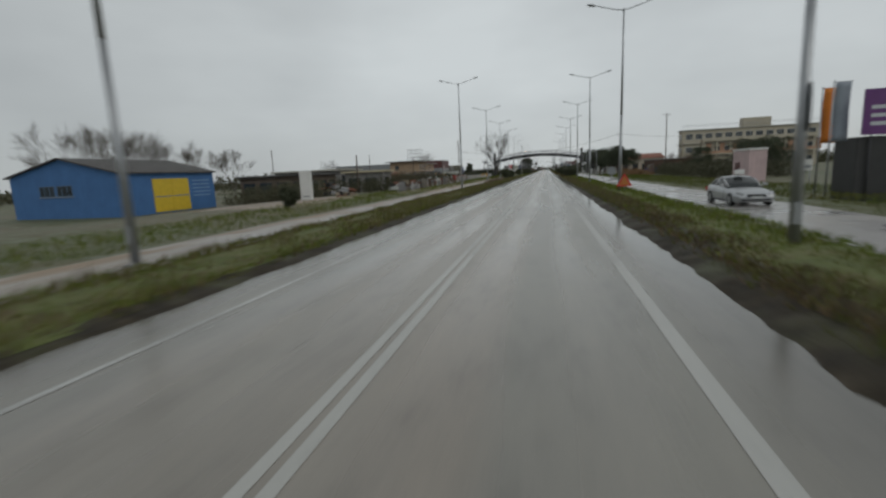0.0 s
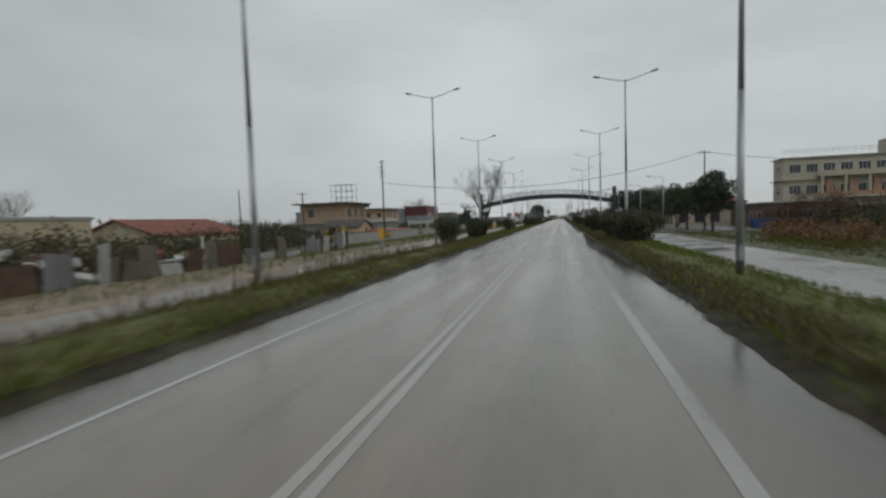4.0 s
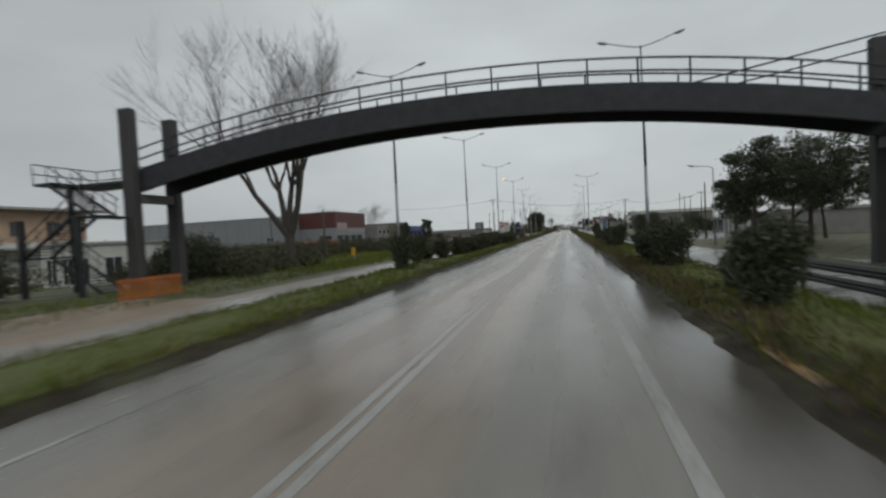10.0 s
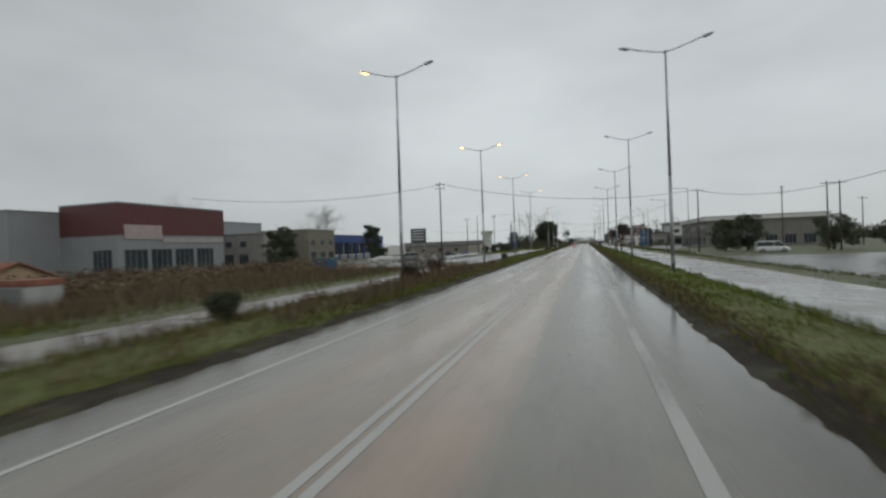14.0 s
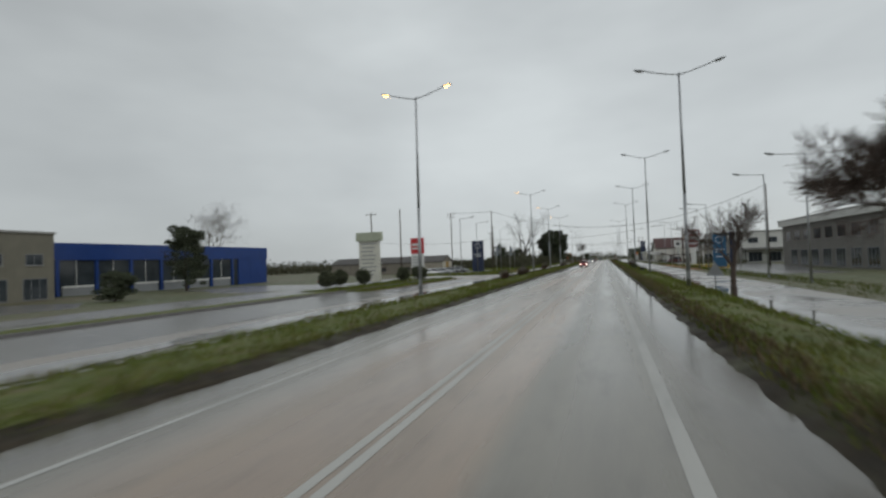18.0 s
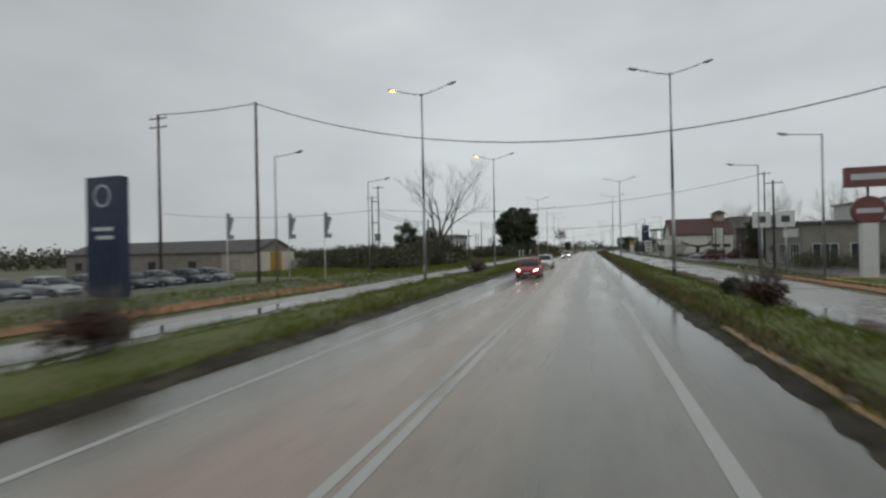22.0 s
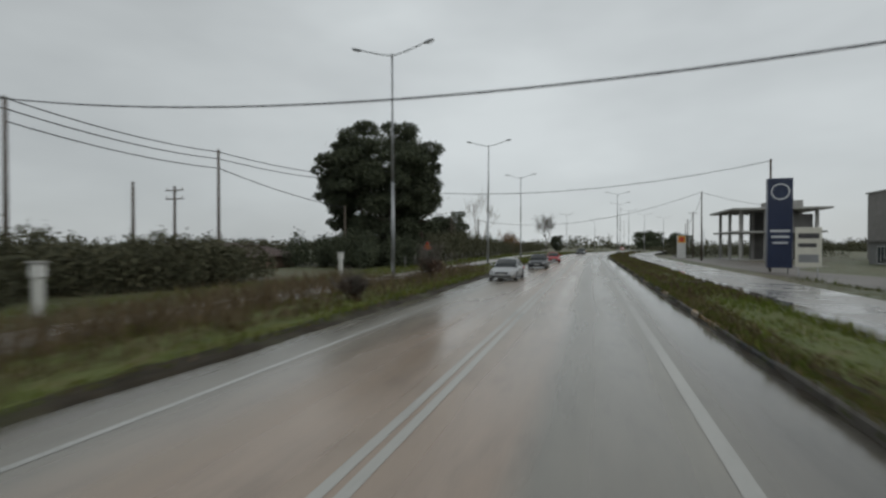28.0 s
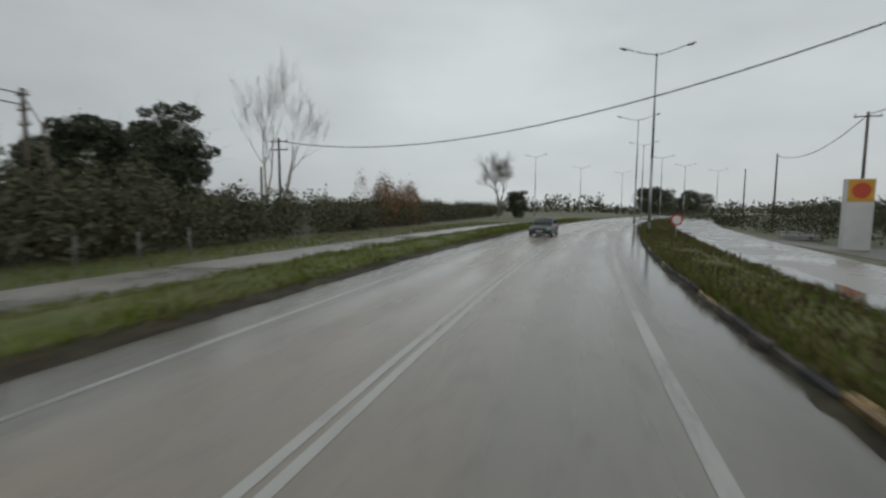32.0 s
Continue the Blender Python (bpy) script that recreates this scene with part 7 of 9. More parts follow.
LEFT_LAMPS = [-10.1, 42.1, 70.7, 97.4, 122.7, 148.9, 175.0, 201.0, 226.1, 253.0, 279.5, 306.1, 332.7, 358.5, 412.0, 438.8, 465.4, 519.5, 546.2, 573.4, 600.3]
RIGHT_LAMPS = [-8.3, 18.8, 45.7, 72.0, 98.3, 124.4, 150.6, 176.8, 202.2, 282.0, 308.0, 333.4, 361.6, 388.2, 414.2, 440.8, 494.5, 521.0]
plain_lamp, lit_one, lit_two = double_lamp(), double_lamp(True, False), double_lamp(True, True)
lamp_rng = random.Random(3)
for y in LEFT_LAMPS:
    src = lit_two if 300 < y < 390 else lit_one if 270 < y < 470 else plain_lamp
    copy_thing(src, pose(-9.26, y, 0.05, lamp_rng.uniform(-0.3, 0.3), lamp_rng.uniform(-0.4, 0.4), lamp_rng.uniform(-4, 4)))
for y in RIGHT_LAMPS:
    copy_thing(plain_lamp, pose(7.75, y, 0.05, lamp_rng.uniform(-0.3, 0.3), lamp_rng.uniform(-0.4, 0.4), lamp_rng.uniform(-4, 4)))
for x, y in ((8.0, 632.8), (10.2, 660.8), (14.5, 688), (22, 714), (32, 738), (-6.6, 705), (4, 740), (18, 765), (46, 760)):
    copy_thing(plain_lamp, pose(x, y, 0.0, 0, 0, -12 if y > 640 else 0))
for o in (plain_lamp, lit_one, lit_two):
    scrap(o)
right_single, left_single = single_lamp(9.5), single_lamp(9.7, 1)
curved_single = single_lamp(7.6, -1, 1.7, True)
for x, y in ((17, 319.9 + 5), (17, 345), (17, 369.7), (17, 379), (17, 405), (17, 412), (17, 443), (17, 455), (20, 535)):
    copy_thing(right_single, pose(x, y, -0.15))
for x, y in ((17, 130), (17, 150), (17, 167), (17, 184), (17, 221.5)):
    copy_thing(curved_single, pose(x, y, -0.15))
for x, y in ((-20.4, 404.5), (-20.4, 415.2), (-20.4, 436.4), (-19.8, 450.8)):
    copy_thing(left_single, pose(x, y, -0.1))
for o in (right_single, left_single, curved_single):
    scrap(o)


def utility_pole(m, height, label, arms=1, turn=0.0, lean=0.0, transformer=False, material=None):
    t = thing("utility_pole", m, label, "utility pole", "utility poles")
    material = material or WOOD_POLE
    bm = bm_new()
    tube(bm, (0, 0, -1.4), (lean, 0, height), 0.15, 0.095, 9)
    part("pole", bm, material, t)
    c, s = math.cos(radians(turn)), math.sin(radians(turn))
    for k in range(arms):
        z = height - 0.35 - 0.75 * k
        w = 0.95 if arms < 3 else 0.42
        bm = bm_new()
        tube(bm, (-w * c + lean, -w * s, z), (w * c + lean, w * s, z), 0.055, 0.055, 5)
        arm = part("crossarm", bm, material, t)
        for u in (-0.9, 0.0, 0.9) if arms < 3 else (-0.9, 0.9):
            bm = bm_new()
            tube(bm, (u * w * c + lean, u * w * s, z + 0.03), (u * w * c + lean, u * w * s, z + 0.14), 0.02, 0.02, 6)
            tube(bm, (u * w * c + lean, u * w * s, z + 0.12), (u * w * c + lean, u * w * s, z + 0.24), 0.05, 0.035, 7)
            part("insulator", bm, PORCELAIN, arm)
    if transformer:
        bm = bm_new()
        drop = 3.1 if transformer is True else transformer
        bx(bm, -0.45, 0.45, -0.75, -0.2, height - drop - 1.3, height - drop, 0.05)
        part("transformer_box", bm, GALV, t)
    return t


def wire(p, q, sag, name="overhead_cable", r=0.035, label="black overhead cable sagging between poles"):
    p, q = Vector(p), Vector(q)
    cu = bpy.data.curves.new(name, "CURVE")
    cu.dimensions = "3D"
    cu.bevel_depth = r
    cu.bevel_resolution = 1
    sp = cu.splines.new("POLY")
    n = 22
    sp.points.add(n)
    for k in range(n + 1):
        f = k / n
        v = p.lerp(q, f)
        sp.points[k].co = (v.x, v.y, v.z - sag * 4 * f * (1 - f), 1)
    cu.materials.append(CABLE)
    return tagged(new(name, cu), label, "cable")


POLE_TXT = "dark weathered wooden utility pole"
utility_pole(pose(-24.6, 123.2, -0.1), 12.2, POLE_TXT + " with short crossarms and insulators", 4)
utility_pole(pose(-40, 125.4, -1), 9.0, POLE_TXT, 1)
utility_pole(pose(25, 139, -0.7), 12.9, POLE_TXT + " standing among trees", 1)
wire((-24.6, 123.2, 8.6), (25, 139.8, 12.2), 2.9)
wire((25, 139, 12.0), (62, 158, 11.5), 1.0)
utility_pole(pose(29.5, 99.2, -0.8), 14.4, POLE_TXT + " with a T crossarm", 1, 20)
utility_pole(pose(-24.9, 43.3, -0.2), 5.55, POLE_TXT, 0)
utility_pole(pose(-57.5, 131.9, -1.0), 10.6, POLE_TXT, 0)
utility_pole(pose(-72.5, 96.8, -1.1), 11.8, POLE_TXT, 0)
utility_pole(pose(-24.8, 218, -0.1), 5.9, POLE_TXT, 1)
utility_pole(pose(-46, 196, -1), 8.8, POLE_TXT + " with a T crossarm", 1)
utility_pole(pose(25.2, 255.8, -0.8), 9.4, "plain dark timber utility pole", 0)
utility_pole(pose(-21.6, 328.4, -0.1), 13.6, POLE_TXT + " with crossarms", 2)
utility_pole(pose(40.4, 317.5, -0.8), 11.6, POLE_TXT, 1)
wire((40.4, 317.5, 10.5), (24, 352, 11.4), 2.2)
wire((40.4, 317.5, 10.5), (80, 318, 10.2), 1.4)
wire((-21.6, 328.4, 13.2), (24, 352, 11.6), 2.2)
wire((-21.6, 328.4, 13.0), (-66, 318, 12.6), 1.6)
utility_pole(pose(24, 352, -0.8), 12.5, POLE_TXT, 1)
utility_pole(pose(-63.8, 262.9, -1.1), 11.2, POLE_TXT + " with a T crossarm", 1, -15)
utility_pole(pose(-34.5, 399.0, -0.5), 11.6, POLE_TXT + " with a small bracket lamp", 1)
utility_pole(pose(-33.0, 407.5, -0.5), 13.0, POLE_TXT, 0)
utility_pole(pose(-32.7, 437.1, -0.5), 14.8, POLE_TXT, 2)
utility_pole(pose(-22.4, 436.8, -0.1), 14.2, POLE_TXT, 0)
wire((-32.7, 437.1, 14.3), (-22.4, 436.8, 14.0), 0.15)
wire((-22.4, 436.8, 14.0), (33, 434.6, 15.2), 5.9)
utility_pole(pose(33, 434.6, -0.8), 16.2, POLE_TXT, 0)
utility_pole(pose(23.2, 470.4, -0.8), 10.5, POLE_TXT, 1)
utility_pole(pose(30.9, 497.7, -0.8), 15.2, POLE_TXT + " with a T crossarm", 1)
wire((-32.1, 478.7, 9.3), (30.9, 497.7, 14.1), 2.57)
utility_pole(pose(-32.2, 476.9, -1), 12.5, POLE_TXT, 1)
tp = utility_pole(pose(-31.9, 478.7, -1), 14.4, POLE_TXT + " carrying a transformer", 1, 0, 0, 8.2)
for z in (11.6, 8.0):
    bm = bm_new()
    tube(bm, (-0.36, -2.1, z), (0.05, 0.3, z), 0.07, 0.07, 8)
    part("crossbeam", bm, WOOD_POLE, tp, "timber beam to the neighbouring pole")
utility_pole(pose(-23.4, 480.0, -0.2), 7.6, POLE_TXT, 0)
utility_pole(pose(25.6, 507.0, -0.8), 8.6, POLE_TXT + " with a T crossarm", 1)
utility_pole(pose(-28.1, 510.0, -0.3), 10.2, POLE_TXT, 0)
utility_pole(pose(-26.1, 518.0, -0.2), 7.3, POLE_TXT, 0)
utility_pole(pose(-27.0, 536.4, -0.3), 10.3, POLE_TXT, 0)
utility_pole(pose(-26.4, 550.3, -0.2), 10.1, POLE_TXT, 0)
utility_pole(pose(-30.2, 546.0, -0.5), 7.4, POLE_TXT, 0)
utility_pole(pose(-32.3, 551.5, -0.6), 7.9, POLE_TXT + " with short crossarms", 2)
utility_pole(pose(-21.2, 561.3, -0.1), 6.2, POLE_TXT, 0)
utility_pole(pose(-27.0, 576.0, -0.3), 10.2, POLE_TXT + " hidden behind the pine", 0)
utility_pole(pose(21, 579.6, -0.7), 12.4, POLE_TXT, 0)
utility_pole(pose(-25.1, 611.4, -0.1), 8.3, POLE_TXT + " with short crossarms and insulators", 4)
utility_pole(pose(-24.0, 612.0, -0.1), 6.6, POLE_TXT + ", leaning as a strut", 0, 0, -0.7)
utility_pole(pose(-24.2, 631.6, -0.1), 8.6, POLE_TXT + " with crossarms", 2)
utility_pole(pose(-26.5, 632.0, -0.1), 6.0, POLE_TXT, 0)
utility_pole(pose(21.3, 614.0, -0.7), 12.6, POLE_TXT, 0)
utility_pole(pose(24.7, 639.3, -0.7), 10.6, POLE_TXT, 1)
utility_pole(pose(28.5, 666.8, -0.8), 10.3, POLE_TXT, 0)
utility_pole(pose(32.0, 690, -0.8), 10.0, POLE_TXT, 0)
wire((-27, 536.0, 9.8), (20, 535.0, 8.35), 1.68)
wire((-27, 576.0, 9.9), (21, 579.6, 11.5), 2.04)
wire((-24.2, 631.6, 8.2), (21.3, 614.0, 11.8), 3.1)
wire((21.3, 614.0, 11.7), (52, 640, 10.5), 1.2)
wire((21.3, 614.0, 11.6), (24.7, 639.3, 9.7), 0.9)
wire((24.7, 639.3, 9.7), (28.5, 666.8, 9.2), 1.4)
for dz in (0.0, 0.55):
    wire((-31.9, 478.7, 9.0 - dz), (-28.1, 510.0, 9.9 - dz), 1.5)
    wire((-28.1, 510.0, 9.9 - dz), (-27.0, 536.4, 9.9 - dz), 0.5)
    wire((-27.0, 536.4, 9.9 - dz), (-26.4, 550.3, 9.7 - dz), 0.35)
    wire((-26.4, 550.3, 9.7 - dz), (-26.0, 569.0, 10.5 - dz), 0.3)
    wire((-26.0, 569.0, 10.5 - dz), (-25.1, 611.4, 7.9 - dz), 0.35)
wire((-27.0, 536.4, 8.7), (-26.4, 550.3, 8.4), 0.35)
wire((-26.4, 550.3, 8.4), (-21.2, 561.3, 5.9), 0.3)
wire((-70, 470, 9.6), (-32.1, 478.7, 9.3), 1.0)
wire((-25.1, 611.4, 7.8), (-60, 640, 8.0), 1.0)
for x, y, h in ((42.2, 345.0, 11.8), (44.0, 345.0, 11.8)):
    utility_pole(pose(x, y, -0.8), h, "tall wooden pole of a transformer frame", 1, 0, 0, h > 12.7)
utility_pole(pose(49, 383.2, -0.8), 14.9, POLE_TXT + " with crossarms", 3)
utility_pole(pose(65, 383, -0.8), 11.2, POLE_TXT + " with a T crossarm", 1)
utility_pole(pose(70, 352, -0.8), 11.0, POLE_TXT, 1)


# ---- plants ----
def blades(name, boxes, count, h0, h1, material, label, base, seed):
    """Grass tufts: thin leaning triangles over strips (x0, x1, y0, y1)."""
    rng = np.random.default_rng(seed)
    area = np.array([(b[1] - b[0]) * (b[3] - b[2]) for b in boxes], float)
    pick = rng.choice(len(boxes), count, p=area / area.sum())
    bxs = np.array(boxes, float)[pick]
    x = bxs[:, 0] + rng.random(count) * (bxs[:, 1] - bxs[:, 0])
    y = bxs[:, 2] + rng.random(count) * (bxs[:, 3] - bxs[:, 2])
    clump = np.sin(x * 2.1 + 0.7 * np.sin(y * 0.9)) * np.sin(y * 1.3 + np.sin(x * 1.7)) + 0.6 * np.sin(y * 0.21 + x)
    h = (h0 + (h1 - h0) * rng.random(count)) * np.clip(1 + 0.35 * clump, 0.45, 1.8)
    x = x + np.array([bend(v) for v in y])
    ang = rng.random(count) * 2 * np.pi
    lean = h * rng.uniform(0.1, 0.7, count)
    wd = rng.uniform(0.012, 0.035, count)
    az = rng.random(count) * 2 * np.pi
    z = np.full(count, base)
    v = np.empty((count, 3, 3))
    v[:, 0] = np.stack([x - wd * np.cos(ang), y - wd * np.sin(ang), z], 1)
    v[:, 1] = np.stack([x + wd * np.cos(ang), y + wd * np.sin(ang), z], 1)
    v[:, 2] = np.stack([x + lean * np.cos(az), y + lean * np.sin(az), z + h], 1)
    me = bpy.data.meshes.new(name)
    me.vertices.add(count * 3)
    me.vertices.foreach_set("co", v.ravel())
    me.loops.add(count * 3)
    me.loops.foreach_set("vertex_index", np.arange(count * 3))
    me.polygons.add(count)
    me.polygons.foreach_set("loop_start", np.arange(count) * 3)
    me.polygons.foreach_set("loop_total", np.full(count, 3))
    me.update()
    me.materials.append(material)
    return tagged(new(name, me), label, "grass", kind="stuff")


def leaf_mesh(name, blobs, count, size, material, seed, flat=0.0):
    """A crown of small bent leaves over ellipsoids (x, y, z, rx, ry, rz)."""
    rng = np.random.default_rng(seed)
    bl = np.array(blobs, float)
    wt = bl[:, 3] * bl[:, 4] + bl[:, 4] * bl[:, 5] + bl[:, 3] * bl[:, 5]
    pick = bl[rng.choice(len(bl), count, p=wt / wt.sum())]
    d = rng.normal(size=(count, 3))
    d /= np.linalg.norm(d, axis=1)[:, None]
    rad = rng.uniform(0.35, 1.0, count) ** 0.45 * (1 + 0.12 * rng.normal(size=count))
    c = pick[:, :3] + d * pick[:, 3:] * rad[:, None]
    a = rng.normal(size=(count, 3)) + d * 0.6
    a[:, 2] *= 1 - flat
    a /= np.linalg.norm(a, axis=1)[:, None]
    b = np.cross(a, rng.normal(size=(count, 3)))
    b /= np.linalg.norm(b, axis=1)[:, None]
    s = size * rng.uniform(0.55, 1.4, count)[:, None]
    v = np.empty((count, 4, 3))
    v[:, 0], v[:, 1], v[:, 2], v[:, 3] = c - a * s, c + b * s * 0.45, c + a * s, c - b * s * 0.45
    me = bpy.data.meshes.new(name)
    me.vertices.add(count * 4)
    me.vertices.foreach_set("co", v.ravel())
    me.loops.add(count * 4)
    me.loops.foreach_set("vertex_index", np.arange(count * 4))
    me.polygons.add(count)
    me.polygons.foreach_set("loop_start", np.arange(count) * 4)
    me.polygons.foreach_set("loop_total", np.full(count, 4))
    me.update()
    me.materials.append(material)
    return me


def limbs(start, way, length, radius, depth, rng, spread, out, twist=0.25, kids=(2, 3), upward=0.15):
    """Grows a limb as short tapered pieces with side limbs; out collects (p, q, r0, r1, depth)."""
    p, d = Vector(start), Vector(way).normalized()
    n = 6 if depth > 2 else 4
    for k in range(n):
        d = (d + Vector((rng.uniform(-1, 1), rng.uniform(-1, 1), rng.uniform(-0.6, 1) * 0.7)) * twist * 0.5 + Vector((0, 0, upward * 0.25))).normalized()
        q = p + d * (length / n)
        r0 = radius * (1 - 0.75 * k / n)
        r1 = radius * (1 - 0.75 * (k + 1) / n)
        out.append((p, q, r0, r1, depth))
        if depth > 0 and k >= (1 if depth < 3 else 2) and (k % 2 == 0 or depth < 3):
            for _ in range(rng.randint(*kids)):
                side = d.orthogonal().normalized()
                side.rotate(Matrix.Rotation(rng.uniform(0, 6.28), 3, d))
                w = (d * (1 - spread * 0.6) + side * spread * rng.uniform(0.7, 1.2)).normalized()
                limbs(q, w, length * rng.uniform(0.5, 0.72), max(0.011, r1 * rng.uniform(0.55, 0.8)), depth - 1, rng, spread, out, twist, kids, upward)
        p = q


def limb_part(name, segs, material, parent, label="", kind=""):
    verts, faces = [], []
    for p, q, r0, r1, d in segs:
        n = 7 if r0 > 0.06 else 4 if r0 > 0.025 else 3
        w = (q - p).normalized()
        a = w.orthogonal().normalized()
        b = w.cross(a)
        k0 = len(verts)
        for c, r in ((p, r0), (q, r1)):
            verts += [tuple(c + (a * math.cos(t * 6.2832 / n) + b * math.sin(t * 6.2832 / n)) * r) for t in range(n)]
        faces += [(k0 + t, k0 + (t + 1) % n, k0 + n + (t + 1) % n, k0 + n + t) for t in range(n)]
    return mesh_part(name, verts, faces, material, parent, label, kind)


def bare_tree(m, label, height, seed, forks=((0.1, 0.2, 1.0), (-0.3, -0.1, 1.0)), material=None, trunk_h=2.0, radius=0.3, spread=0.55, depth=4, upward=0.15, twist=0.25, kids=(2, 3)):
    t = thing("bare_tree", m, label, "tree")
    rng = random.Random(seed)
    material = material or BARK
    trunk = [(Vector((0, 0, -0.3)), Vector((0, 0, trunk_h * 0.5)), radius * 1.25, radius, 9), (Vector((0, 0, trunk_h * 0.5)), Vector((0.05, 0, trunk_h)), radius, radius * 0.92, 9)]
    limb_part("trunk", trunk, material, t)
    for f in forks:
        segs = []
        limbs((0.05, 0, trunk_h - 0.15), f, (height - trunk_h) * 0.62, radius * 0.7, depth, rng, spread, segs, twist, kids, upward)
        big = [s for s in segs if s[4] >= depth - 1]
        small = [s for s in segs if s[4] < depth - 1]
        lb = limb_part("limb", big, material, t)
        if small:
            limb_part("twig", small, material, lb, "", "stuff")
    return t


def shrub_proto(seed, w, h, material=None):
    t = thing("shrub", pose(0, 0, 0), "dark evergreen roadside shrub, rain-wet and ragged", "shrub", "shrubs on the verge")
    rng = random.Random(seed)
    segs = []
    for k in range(5):
        limbs((rng.uniform(-0.1, 0.1), rng.uniform(-0.1, 0.1), -0.1), (rng.uniform(-0.5, 0.5), rng.uniform(-0.5, 0.5), 1), h * 0.8, 0.035, 1, rng, 0.5, segs)
    limb_part("stem", segs, BARK, t)
    blobs = [(rng.uniform(-0.32, 0.32) * w, rng.uniform(-0.32, 0.32) * w, h * rng.uniform(0.42, 0.8), w * rng.uniform(0.2, 0.36), w * rng.uniform(0.2, 0.36), h * rng.uniform(0.18, 0.3)) for k in range(11)]
    blobs.append((0, 0, h * 0.5, w * 0.38, w * 0.38, h * 0.42))
    blobs.append((0, 0, h * 0.28, w * 0.38, w * 0.38, h * 0.26))
    blobs.append((0, 0, h * 0.14, w * 0.34, w * 0.34, h * 0.16))
    me = leaf_mesh("crown", blobs, 6500, 0.07, material or LEAF_SHRUB, seed)
    crown = new("crown", me)
    crown.parent = t
    return t


def pine(m, label, height, width, base, seed, count=14000, leaf=0.16, trunks=1, group=""):
    t = thing("pine_tree", m, label, "tree", group)
    rng = random.Random(seed)
    for k in range(trunks):
        dx, dy = (rng.uniform(-0.12, 0.12) * width, rng.uniform(-0.1, 0.1) * width) if k else (0, 0)
        segs = []
        limbs((dx * 0.4, dy * 0.4, -0.6), (dx * 0.12, dy * 0.12, 1), height * 0.62, 0.16 + 0.012 * height, 2, rng, 0.75, segs, 0.12, (1, 2), 0.1)
        limb_part("trunk", segs, BARK_PINE, t)
    blobs = []
    for k in range(46):
        f = rng.random()
        z = base + (height - base) * (0.04 + 0.90 * f)
        prof = math.sin(min(1.0, 0.18 + 0.9 * (1 - f)) * math.pi * 0.62 + 0.25)
        rr = width * 0.5 * max(0.25, prof) * rng.uniform(0.3, 0.95)
        an = rng.uniform(0, 6.283)
        s = rng.uniform(0.06, 0.17) * width
        blobs.append((rr * math.cos(an), rr * math.sin(an), z, s, s, s * rng.uniform(0.45, 0.8)))
    blobs.append((0, 0, (base + height) * 0.52, width * 0.34, width * 0.34, (height - base) * 0.40))
    crown = new("crown", leaf_mesh("crown", blobs, int(count * 1.7), leaf * 0.78, LEAF_PINE, seed))
    crown.parent = t
    return t


